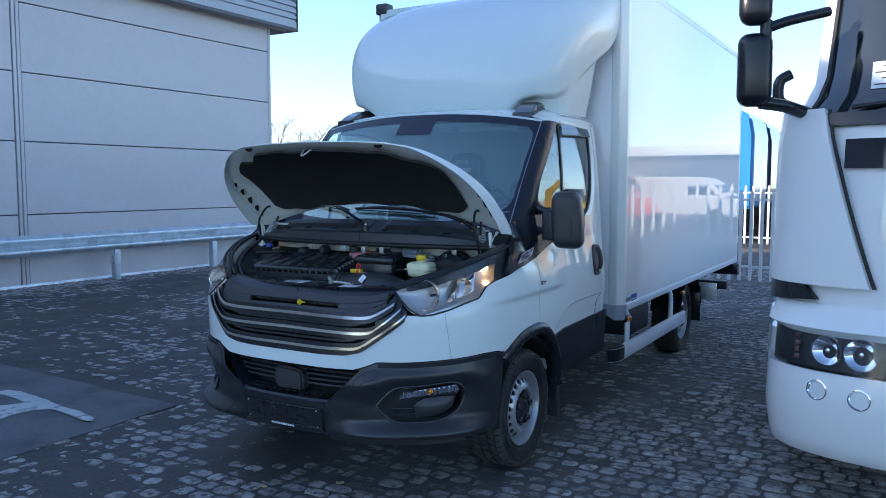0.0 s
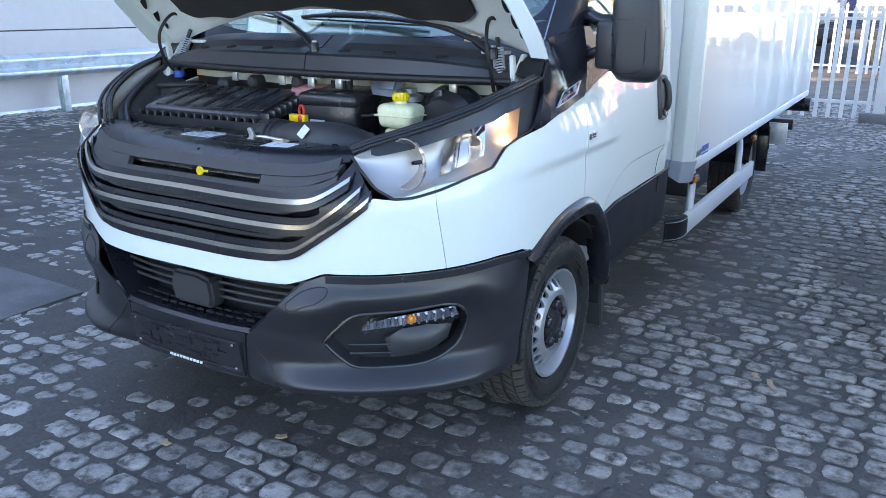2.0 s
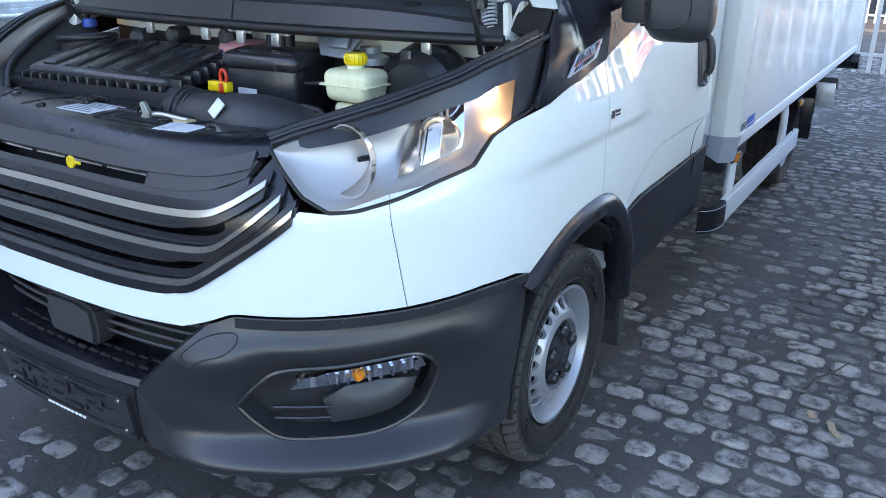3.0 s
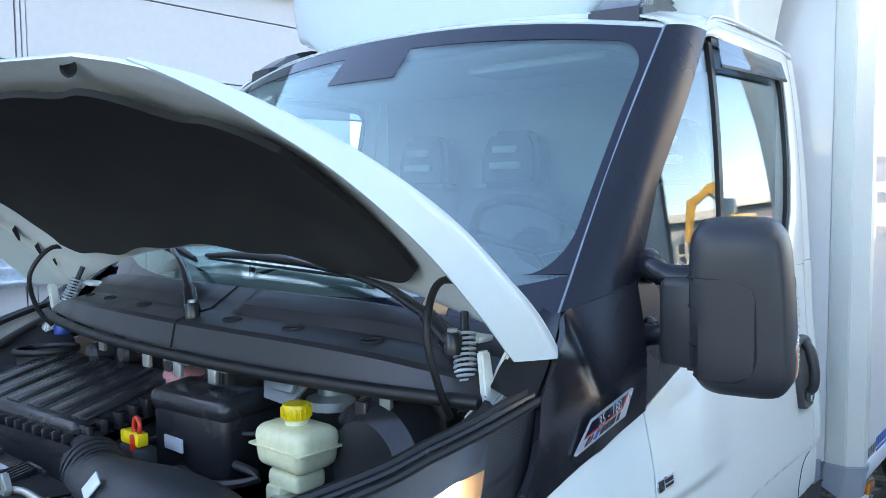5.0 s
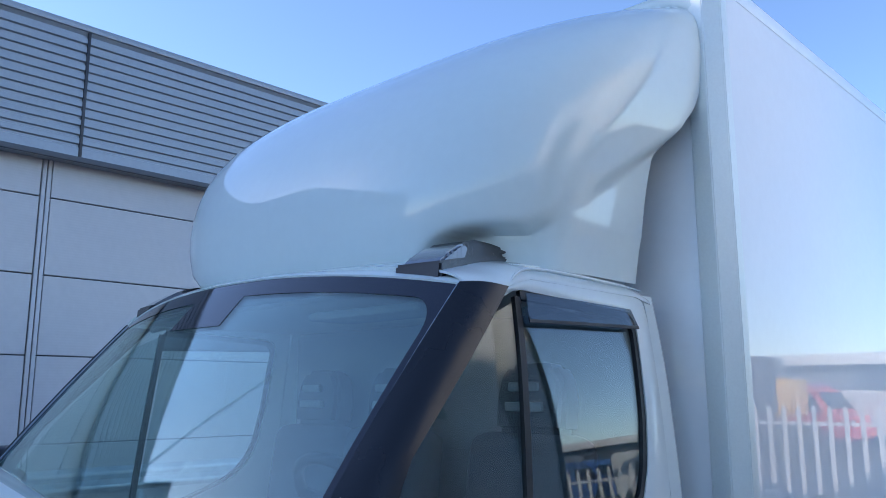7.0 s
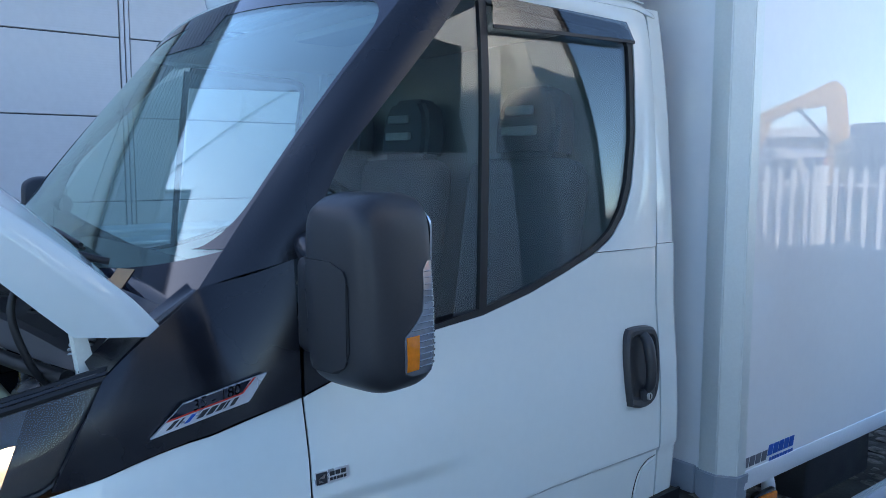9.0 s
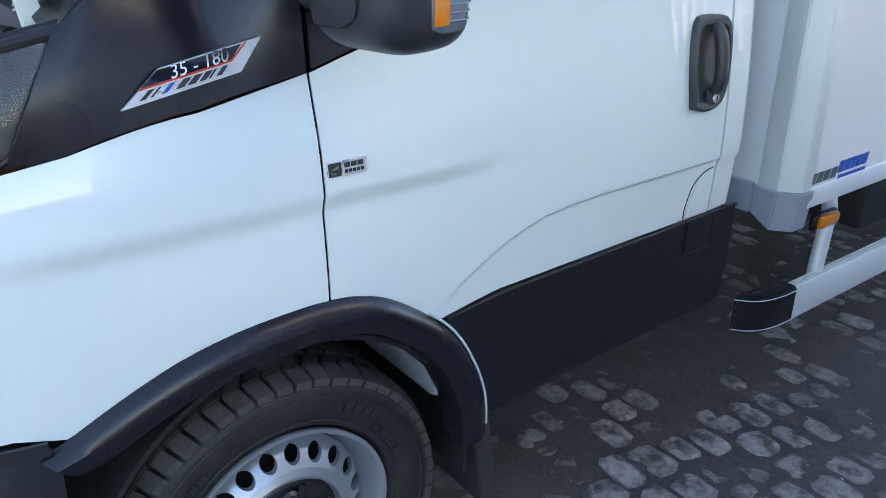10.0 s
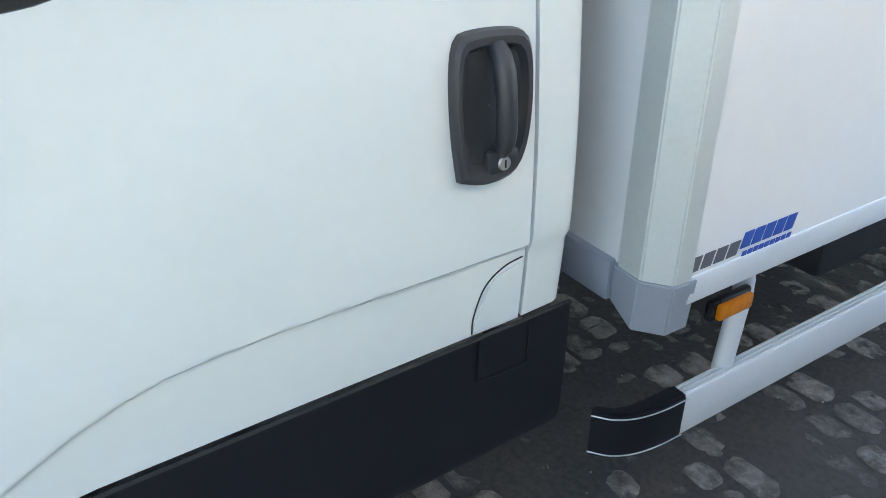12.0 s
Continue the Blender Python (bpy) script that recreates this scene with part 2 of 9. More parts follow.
def mesh_of(name, verts, faces, smooth=True, sharp=32):
    me = bpy.data.meshes.new(name)
    me.from_pydata([tuple(map(float, v)) for v in verts], [], faces)
    if smooth:
        me.shade_smooth()
        me.set_sharp_from_angle(angle=radians(sharp))
    me.update()
    return me


def put(name, me, material, parent=None, label="", m=None):
    """Links a mesh as one part under a thing or part; vertices are in world metres."""
    if isinstance(me, bmesh.types.BMesh):
        bm, me = me, bpy.data.meshes.new(name)
        bm.to_mesh(me)
        bm.free()
        me.shade_smooth()
        me.set_sharp_from_angle(angle=radians(32))
    me.materials.clear()
    me.materials.append(material)
    ob = new(name, me)
    if parent is not None:
        ob.parent = parent
        top = parent
        off = Vector((0, 0, 0))
        while top is not None:
            off += top.location
            top = top.parent
        ob.location = -off if m is None else Vector((0, 0, 0))
    if m is not None:
        ob.matrix_basis = m
    if label:
        tagged(ob, label)
    return ob


def catmull(P, n):
    """n + 1 points evenly along a smooth curve through the rows of P."""
    P = np.asarray(P, float)
    Q = np.vstack([2 * P[0] - P[1], P, 2 * P[-1] - P[-2]])
    out = []
    for i in range(1, len(Q) - 2):
        for s in np.linspace(0, 1, 24, endpoint=False):
            a, b, c, d = Q[i - 1], Q[i], Q[i + 1], Q[i + 2]
            out.append(0.5 * (2 * b + (c - a) * s + (2 * a - 5 * b + 4 * c - d) * s * s + (3 * b - a - 3 * c + d) * s ** 3))
    out.append(P[-1])
    return even(out, n)


def even(P, n):
    """n + 1 points evenly along a polyline."""
    P = np.asarray(P, float)
    d = np.concatenate([[0], np.cumsum(np.linalg.norm(np.diff(P, axis=0), axis=1))])
    s = np.linspace(0, d[-1], n + 1)
    return np.stack([np.interp(s, d, P[:, k]) for k in range(P.shape[1])], 1)


def grid_normals(G):
    du, dv = np.gradient(G, axis=0), np.gradient(G, axis=1)
    N = np.cross(du, dv)
    return N / np.maximum(np.linalg.norm(N, axis=2, keepdims=True), 1e-9)


def shell(name, G, thick=0.004, flip=False, sharp=32):
    """A plate with thickness from a grid of points; thick runs inwards from the grid."""
    G = np.asarray(G, float)
    nu, nv = G.shape[:2]
    N = grid_normals(G) * (-1 if flip else 1)
    V = np.concatenate([G.reshape(-1, 3), (G - N * thick).reshape(-1, 3)])
    k = nu * nv
    F = []
    for i in range(nu - 1):
        for j in range(nv - 1):
            a, b, c, d = i * nv + j, (i + 1) * nv + j, (i + 1) * nv + j + 1, i * nv + j + 1
            q = (a, b, c, d) if not flip else (d, c, b, a)
            F += [q, tuple(k + v for v in reversed(q))]
    ring = [i * nv for i in range(nu)] + [(nu - 1) * nv + j for j in range(1, nv)]
    ring += [i * nv + nv - 1 for i in range(nu - 2, -1, -1)] + [j for j in range(nv - 2, 0, -1)]
    for p, q in zip(ring, ring[1:] + ring[:1]):
        F.append((p, p + k, q + k, q) if not flip else (q, q + k, p + k, p))
    return mesh_of(name, V, F, sharp=sharp)


def sheet(name, G, flip=False):
    """A single-sided grid."""
    G = np.asarray(G, float)
    nu, nv = G.shape[:2]
    F = []
    for i in range(nu - 1):
        for j in range(nv - 1):
            q = (i * nv + j, (i + 1) * nv + j, (i + 1) * nv + j + 1, i * nv + j + 1)
            F.append(q if not flip else q[::-1])
    return mesh_of(name, G.reshape(-1, 3), F)


def box(x0, x1, y0, y1, z0, z1, bevel=0.004, seg=2, bm=None):
    """A block with rounded edges."""
    own = bm is None
    b = bmesh.new()
    bmesh.ops.create_cube(b, size=1)
    bmesh.ops.scale(b, vec=(abs(x1 - x0), abs(y1 - y0), abs(z1 - z0)), verts=b.verts)
    bmesh.ops.translate(b, vec=((x0 + x1) / 2, (y0 + y1) / 2, (z0 + z1) / 2), verts=b.verts)
    if bevel:
        w = min(bevel, 0.45 * min(abs(x1 - x0), abs(y1 - y0), abs(z1 - z0)))
        bmesh.ops.bevel(b, geom=b.edges[:], offset=w, segments=seg, affect="EDGES", profile=0.5)
    if own:
        return b
    return merge(bm, b)


def merge(bm, other, m=None):
    """Adds another bmesh to bm and frees it."""
    if m is not None:
        bmesh.ops.transform(other, matrix=m, verts=other.verts)
    me = bpy.data.meshes.new("tmp")
    other.to_mesh(me)
    other.free()
    bm.from_mesh(me)
    bpy.data.meshes.remove(me)
    return bm


def moved(bm, m):
    bmesh.ops.transform(bm, matrix=m, verts=bm.verts)
    return bm


def tube(P, r, n=10, closed=False, name="tube", smooth_n=0, caps=True):
    """A round bar along a path; r is one radius or one for each point."""
    P = np.asarray(P, float)
    if smooth_n:
        P = catmull(P, smooth_n)
    k = len(P)
    R = np.full(k, r) if np.isscalar(r) else np.interp(np.linspace(0, 1, k), np.linspace(0, 1, len(r)), r)
    T = np.gradient(P, axis=0)
    if closed:
        T = np.roll(P, -1, 0) - np.roll(P, 1, 0)
    T /= np.maximum(np.linalg.norm(T, axis=1, keepdims=True), 1e-9)
    u = np.cross(T[0], (0, 0, 1.0))
    if np.linalg.norm(u) < 0.1:
        u = np.cross(T[0], (1.0, 0, 0))
    V, F = [], []
    for i in range(k):
        u = u - T[i] * np.dot(u, T[i])
        u /= np.linalg.norm(u)
        w = np.cross(T[i], u)
        for j in range(n):
            a = 2 * math.pi * j / n
            V.append(P[i] + R[i] * (math.cos(a) * u + math.sin(a) * w))
    for i in range(k if closed else k - 1):
        for j in range(n):
            a, b = i * n + j, i * n + (j + 1) % n
            c, d = ((i + 1) % k) * n + (j + 1) % n, ((i + 1) % k) * n + j
            F.append((a, b, c, d))
    if caps and not closed:
        F += [tuple(reversed(range(n))), tuple(range((k - 1) * n, k * n))]
    return mesh_of(name, V, F, sharp=50)


def lathe(profile, n=48, axis="z", name="lathe", m=None, closed=False, sharp=32, caps=True):
    """Turns a profile of (radius, height) pairs about an axis."""
    P = list(profile)
    V, F = [], []
    for r, h in P:
        for j in range(n):
            a = 2 * math.pi * j / n
            v = (r * math.cos(a), r * math.sin(a), h)
            if axis == "x":
                v = (h, v[0], v[1])
            elif axis == "y":
                v = (v[1], h, v[0])
            V.append(v if m is None else m @ Vector(v))
    k = len(P)
    for i in range(k if closed else k - 1):
        for j in range(n):
            a, b = i * n + j, i * n + (j + 1) % n
            c, d = ((i + 1) % k) * n + (j + 1) % n, ((i + 1) % k) * n + j
            F.append((a, b, c, d))
    if not closed and caps:
        if P[0][0] > 1e-6:
            F.append(tuple(reversed(range(n))))
        if P[-1][0] > 1e-6:
            F.append(tuple(range((k - 1) * n, k * n)))
    return mesh_of(name, V, F, sharp=sharp)


def prism(outline, y0, y1, plane="xz", bevel=0.0, m=None):
    """An outline in a plane, given thickness along the third axis, with rounded edges."""
    b = bmesh.new()
    def at(u, v, w):
        return {"xz": (u, w, v), "yz": (w, u, v), "xy": (u, v, w)}[plane]
    lo = [b.verts.new(at(u, v, y0)) for u, v in outline]
    hi = [b.verts.new(at(u, v, y1)) for u, v in outline]
    b.faces.new(lo)
    b.faces.new(hi[::-1])
    k = len(lo)
    for i in range(k):
        b.faces.new((lo[i], hi[i], hi[(i + 1) % k], lo[(i + 1) % k]))
    bmesh.ops.recalc_face_normals(b, faces=b.faces)
    if bevel:
        bmesh.ops.bevel(b, geom=[e for e in b.edges if len(e.link_faces) == 2 and e.calc_face_angle(0) > 0.5], offset=bevel, segments=2, affect="EDGES", clamp_overlap=True)
    if m is not None:
        moved(b, m)
    return b


def rounded(u0, u1, v0, v1, r, n=5):
    """A rectangle's outline with round corners."""
    out = []
    for cu, cv, a0 in ((u1 - r, v1 - r, 0), (u0 + r, v1 - r, 90), (u0 + r, v0 + r, 180), (u1 - r, v0 + r, 270)):
        for i in range(n + 1):
            a = radians(a0 + 90 * i / n)
            out.append((cu + r * math.cos(a), cv + r * math.sin(a)))
    return out


def text_mesh(body, size, m, depth=0.002, italic=0.0):
    """Lettering in the built-in font as a mesh, laid out in the pose m."""
    cu = bpy.data.curves.new("lettering", "FONT")
    cu.body, cu.size, cu.extrude, cu.shear, cu.align_x, cu.align_y = body, size, depth, italic, "CENTER", "CENTER"
    ob = new("lettering", cu)
    bpy.context.view_layer.update()
    me = bpy.data.meshes.new_from_object(ob.evaluated_get(bpy.context.evaluated_depsgraph_get()))
    bpy.data.objects.remove(ob)
    bpy.data.curves.remove(cu)
    me.transform(m)
    return me

# ---- the yard: ground, hall, guard rail, fences and what stands behind them ----
WALL_X = -8.45


def ground_z(x):
    """The yard rises gently towards the hall."""
    return np.interp(x, [-60, -8.6, -1.2, 60], [0.13, 0.125, 0.0, 0.0])


def dirt_z(x, y):
    """Loose dirt over the setts: hollows and heaps at three sizes."""
    fade = float(np.clip((x + 8.3) / 0.6, 0, 1) * np.clip((8.2 - x) / 1.0, 0, 1) * np.clip((y + 3.6) / 0.6, 0, 1) * np.clip((10.5 - y) / 1.0, 0, 1))
    h = 0.0050 + 0.0050 * noise.noise((x * 1.3, y * 1.3, 4.0)) + 0.004 * noise.noise((x * 4.5, y * 4.5, 1.0)) + 0.0062 * noise.noise((x * 13, y * 13, 6.0)) + 0.0036 * noise.noise((x * 31, y * 31, 8.0))
    h += 0.0015 * float(np.clip((-0.4 - x) / 1.2, 0, 1)) - 0.0022 * float(np.clip((x - 1.1) / 1.0, 0, 1))
    h += 0.0018 * float(np.clip((0.7 - x) / 0.9, 0, 1)) - 0.0030 * float(np.clip((x - 1.25) / 0.5, 0, 1) * np.clip((y - 0.7) / 0.8, 0, 1))
    h -= 0.0020 * float(np.clip((x - 0.1) / 0.8, 0, 1) * np.clip((0.2 - y) / 0.8, 0, 1))
    h += 0.0026 * float(np.clip((0.2 - x) / 1.0, 0, 1))
    if -6.35 < x < -1.75 and -4.5 < y < -0.02:
        h = min(h, 0.003)
    return float(ground_z(x)) - 0.004 + fade * h


gx = np.concatenate([[-3000, -300, -60, -20, -9.6, -8.6], np.arange(-8.3, -2.6, 0.07), np.arange(-2.6, 3.4, 0.028), np.arange(3.4, 8.3, 0.10), [10, 14, 20, 60, 300, 3000]])
gy = np.concatenate([[-3000, -300, -60, -20, -8, -5], np.arange(-3.6, 3.4, 0.028), np.arange(3.4, 10.6, 0.09), [12, 16, 24, 60, 300, 3000]])
ground = put("ground", sheet("ground", np.array([[(x, y, dirt_z(x, y)) for y in gy] for x in gx])), DIRT)
tagged(ground, "dark dirty cobbled yard ground", "ground", kind="structure")

# concrete slab field with a frozen puddle
slab = thing("concrete_slab", "worn grey concrete slab set in the cobbles, partly iced", "pavement", kind="structure", at=(-3.0, -1.0, 0.02))
for x0, x1 in ((-1.78, -4.02), (-4.05, -6.2)):
    for y0, y1 in ((-0.22, -2.2), (-2.23, -4.4)):
        b = bmesh.new()
        bmesh.ops.create_grid(b, x_segments=10, y_segments=10, size=0.5)
        for v in b.verts:
            x, y = x0 + (x1 - x0) * (0.5 - v.co.x), y0 + (y1 - y0) * (0.5 - v.co.y)
            e = 0.03 * noise.noise((x * 3, y * 3, 1.0))
            v.co = (x + (e if abs(abs(v.co.x) - 0.5) < 1e-3 else 0), y + (e if abs(abs(v.co.y) - 0.5) < 1e-3 else 0), float(ground_z(x)) + 0.012 + 0.006 * noise.noise((x, y, 0)))
        ext = bmesh.ops.extrude_face_region(b, geom=b.faces[:])
        bmesh.ops.translate(b, vec=(0, 0, -0.08), verts=[v for v in ext["geom"] if isinstance(v, bmesh.types.BMVert)])
        bmesh.ops.recalc_face_normals(b, faces=b.faces)
        put("slab", b, SLAB, slab)

# hall with sandwich panels
hall = thing("warehouse_hall", "grey warehouse wall of horizontal sandwich panels with a ribbed fascia", "building", kind="structure", at=(WALL_X, 0, 0.12))
Y_END = 8.02
zj = [0.02, 1.20, 2.285, 3.295, 4.30, 4.84]
ycol = [-26.0, -16.5, -6.9, 2.72, Y_END]
put("wall_core", box(WALL_X - 0.35, WALL_X - 0.045, -26, Y_END - 0.03, 0, 6.5, 0), WALL_JOINT, hall)
put("wall_gable", box(-11.6, WALL_X - 0.35, Y_END - 0.2, Y_END - 0.03, 0, 6.5, 0), WALL, hall)
for i in range(len(ycol) - 1):
    for j in range(len(zj) - 1):
        b = box(WALL_X - 0.05, WALL_X, ycol[i] + 0.07, ycol[i + 1] - (0.07 if i < 3 else 0.03), zj[j] + 0.008, zj[j + 1] - 0.008, 0.006, 1)
        put("wall_panel", b, WALL, hall)
for y in ycol[1:-1]:
    b = box(WALL_X - 0.05, WALL_X + 0.012, y - 0.055, y - 0.008, 0.05, 4.8, 0.003)
    put("joint_cover", box(WALL_X - 0.05, WALL_X + 0.012, y + 0.008, y + 0.055, 0.05, 4.8, 0.003, bm=b), WALL, hall)
put("corner_trim", box(WALL_X - 0.06, WALL_X + 0.014, Y_END - 0.05, Y_END + 0.02, 0.02, 4.8, 0.004), WALL, hall)
put("plinth_flashing", box(WALL_X - 0.04, WALL_X + 0.02, -26, Y_END, 0.0, 0.16, 0.004), GALV, hall)
# ribbed fascia hanging out over the wall
FX, ZF0, ZF1 = WALL_X + 0.28, 4.82, 6.55
def ribbed(y0, y1, x):
    prof = [(x, ZF0)]
    n = 13
    p = (ZF1 - ZF0 - 0.10) / n
    for k in range(n):
        z = ZF0 + 0.06 + k * p
        prof += [(x, z + 0.005), (x, z + p * 0.56), (x - 0.035, z + p * 0.66), (x - 0.035, z + p * 0.95)]
    prof += [(x, ZF1)]
    return shell("fascia_sheet", np.array([[(u, y0, w), (u, y1, w)] for u, w in prof]), 0.004, False, 20)
for y0, y1 in ((-26, -14.6), (-14.59, -5.7), (-5.69, 3.0), (3.01, 8.56)):
    put("fascia_sheet", ribbed(y0, y1, FX), CANOPY, hall)
    put("fascia_joint", box(FX - 0.02, FX + 0.014, y1 - 0.02, y1 + 0.02, ZF0, ZF1, 0.003), STEEL_DARK, hall)
put("fascia_coping", box(FX - 0.5, FX + 0.03, -26, 8.59, ZF1, ZF1 + 0.09, 0.01), CANOPY, hall)
put("fascia_foot", box(FX - 0.02, FX + 0.02, -26, 8.58, ZF0 - 0.06, ZF0 + 0.01, 0.006), WALL_JOINT, hall)
put("fascia_soffit", box(WALL_X - 0.05, FX, -26, 8.56, ZF0 - 0.03, ZF0 + 0.005, 0), CANOPY, hall)
put("fascia_end", box(WALL_X - 2, FX - 0.01, 8.53, 8.56, ZF0 - 0.06, ZF1 + 0.08, 0.004), CANOPY, hall)
put("hall_roof", box(-11.7, FX - 0.45, -26, 8.50, ZF1 - 0.12, ZF1 + 0.02, 0), CANOPY, hall)

# added unseen block on the hall that keeps the sun off the truck
put("unseen_shade_wall", box(WALL_X - 3.2, WALL_X - 0.36, -26, -4.4, 6.4, 8.0, 0.01), CANOPY, hall)
put("unseen_shade_coping", box(WALL_X - 3.3, WALL_X - 0.30, -26, -4.35, 8.0, 8.08, 0.01), CANOPY, hall)

# crash barrier along the wall
rail = thing("guard_rail", "galvanised steel crash barrier on posts along the wall", "guard rail", kind="structure", at=(-8.2, 0, 0.12))
RX = -8.12
prof = [(0.0, 0.31), (0.02, 0.30), (0.075, 0.255), (0.08, 0.235), (0.075, 0.215), (0.015, 0.175), (0.0, 0.155), (0.015, 0.135), (0.075, 0.095), (0.08, 0.075), (0.075, 0.055), (0.02, 0.01), (0.0, 0.0)]
for y0, y1 in ((-14, -10.2), (-10.22, -6.2), (-6.22, -2.2), (-2.22, 1.8), (1.78, 4.02), (4.0, 7.6)):
    G = np.array([[(RX + u, y, 0.605 + w) for y in (y0, (y0 + y1) / 2, y1)] for u, w in prof])
    put("rail_beam", shell("rail_beam", G, 0.004, False), GALV, rail)
for y in np.arange(-12.48, 7.6, 2.07):
    b = box(RX - 0.11, RX - 0.002, y - 0.004, y + 0.004, 0.05, 0.90, 0.002)
    box(RX - 0.014, RX - 0.004, y - 0.05, y + 0.05, 0.05, 0.90, 0.002, bm=b)
    box(RX - 0.11, RX - 0.10, y - 0.05, y + 0.05, 0.05, 0.90, 0.002, bm=b)
    put("rail_post", b, GALV, rail)
    for dz in (0.68, 0.76, 0.84):
        put("bolt", lathe([(0.0, 0.012), (0.012, 0.010), (0.014, 0.0)], 8, "x", m=Matrix.Translation((RX + 0.012, y + 0.02, dz))), ZINC, rail)

# white palisade fences
def palisade(name, label, y, xs, z_top, rails, gate=False, z_bot=0.03):
    f = thing(name, label, "fence", at=(float(xs[0]), y, 0))
    me = None
    for x in xs:
        if me is None:
            me = prism([(-0.028, z_bot), (0.028, z_bot), (0.028, z_top - 0.05), (0.0, z_top), (-0.028, z_top - 0.05)], -0.006, 0.006, "xz", 0.002)
            ob = put("paling", me, FENCE_WHITE, f)
            me = ob.data
            ob.location = (0, 0, 0)
        else:
            ob = new("paling", me)
            ob.parent = f
            ob.location = (x - xs[0], 0, 0)
    for z in rails:
        put("rail", box(xs[0] - 0.1, xs[-1] + 0.1, y + 0.008, y + 0.045, z - 0.022, z + 0.022, 0.003), FENCE_WHITE, f)
    return f
palisade("fence_gate", "white steel palisade sliding gate across the yard", 9.85, np.arange(-0.62, 1.45, 0.168), 1.56, (0.26, 1.39))
post = thing("gate_post", "white square steel gate post on a concrete foot", "post", at=(1.53, 9.85, 0))
put("shaft", box(1.46, 1.60, 9.80, 9.94, 0.02, 1.85, 0.008), FENCE_WHITE, post)
put("post_cap", box(1.45, 1.61, 9.79, 9.95, 1.85, 1.87, 0.004), FENCE_WHITE, post)
put("foot", box(1.30, 1.85, 9.70, 10.02, -0.03, 0.13, 0.02), SLAB, post)
palisade("palisade_fence", "white steel palisade fence beside the gate", 9.85, np.arange(1.75, 16, 0.19), 1.66, (0.26, 1.43))
fence_post = thing("fence_post", "white square steel post in the palisade fence", "post", at=(5.0, 9.85, 0))
put("shaft", box(4.92, 5.08, 9.80, 9.94, -0.02, 1.68, 0.008), FENCE_WHITE, fence_post)
palisade("palisade_fence", "white sunlit steel palisade fence behind the yard", 17.2, np.arange(-6, 3.2, 0.185), 1.62, (0.28, 1.42), z_bot=0.12)


# lattice-free mast with a hooked top on the hall roof
mast = thing("roof_mast", "tall grey steel mast with a brace on the hall roof", "mast", at=(-8.7, -3.2, 6.57))
put("pole", tube([(-8.7, -3.2, 6.5), (-8.7, -3.2, 11.3), (-8.7, -3.25, 11.6), (-8.7, -3.45, 11.72), (-8.7, -3.7, 11.62)], [0.04, 0.03, 0.025, 0.02, 0.02], 10), GALV, mast)
put("brace", tube([(-8.7, -5.6, 6.5), (-8.7, -3.2, 9.9)], 0.012, 8), GALV, mast)
put("cross_arm", tube([(-8.7, -3.9, 9.3), (-8.7, -2.6, 9.3)], 0.012, 8), GALV, mast)

# long low shed far behind the parked vehicles
shed = thing("low_shed", "long low dark shed with a white roof edge", "building", at=(30, 38, 0))
SHED = mat("dark_shed_cladding", (0.055, 0.062, 0.078), 0.6, var=0.15, scale=0.5, fine=8)
put("wall", box(7, 75, 36, 46, 0, 3.0, 0.02), SHED, shed)
put("roof", box(6.6, 75.4, 35.6, 46.4, 3.0, 3.5, 0.03), FENCE_WHITE, shed)
for k in range(9):
    put("door", box(11 + k * 7, 14.4 + k * 7, 35.94, 36.02, 0.05, 2.6, 0.01), mat("shed_door", (0.16, 0.17, 0.19), 0.5, var=0.1, scale=1), shed)
# ---- the box truck: origin on the ground under the front axle, front towards -y ----
truck = thing("box_truck", "white light box truck with its bonnet open on a cobbled yard", "truck")
YC = -0.10
Z_FRONT = [0.20, 0.30, 0.45, 0.60, 0.75, 0.90, 1.0, 1.1, 1.2, 1.30, 1.45]
B_FRONT = [0.86, 0.91, 0.945, 0.95, 0.93, 0.905, 0.88, 0.82, 0.74, 0.66, 0.55]
N_FRONT = [2.6, 2.6, 2.6, 2.6, 2.8, 3.0, 3.2, 3.2, 3.1, 3.0, 3.0]
Z_SIDE = [0.2, 0.3, 0.45, 0.6, 0.75, 0.9, 1.0, 1.1, 1.2, 1.3, 1.45, 2.06, 2.2]
A_SIDE = [0.965, 0.975, 0.985, 0.995, 1.0, 1.004, 1.0, 0.992, 0.98, 0.968, 0.958, 0.89, 0.86]


def soft(z, Z, V):
    """Smooth interpolation through a short table."""
    z = np.asarray(z, float)
    Z, V = np.asarray(Z), np.asarray(V)
    T = np.gradient(V, Z)
    i = np.clip(np.searchsorted(Z, z) - 1, 0, len(Z) - 2)
    h = Z[i + 1] - Z[i]
    s = np.clip((z - Z[i]) / h, 0, 1)
    return ((2 * s ** 3 - 3 * s ** 2 + 1) * V[i] + (s ** 3 - 2 * s ** 2 + s) * h * T[i]
            + (3 * s ** 2 - 2 * s ** 3) * V[i + 1] + (s ** 3 - s ** 2) * h * T[i + 1])


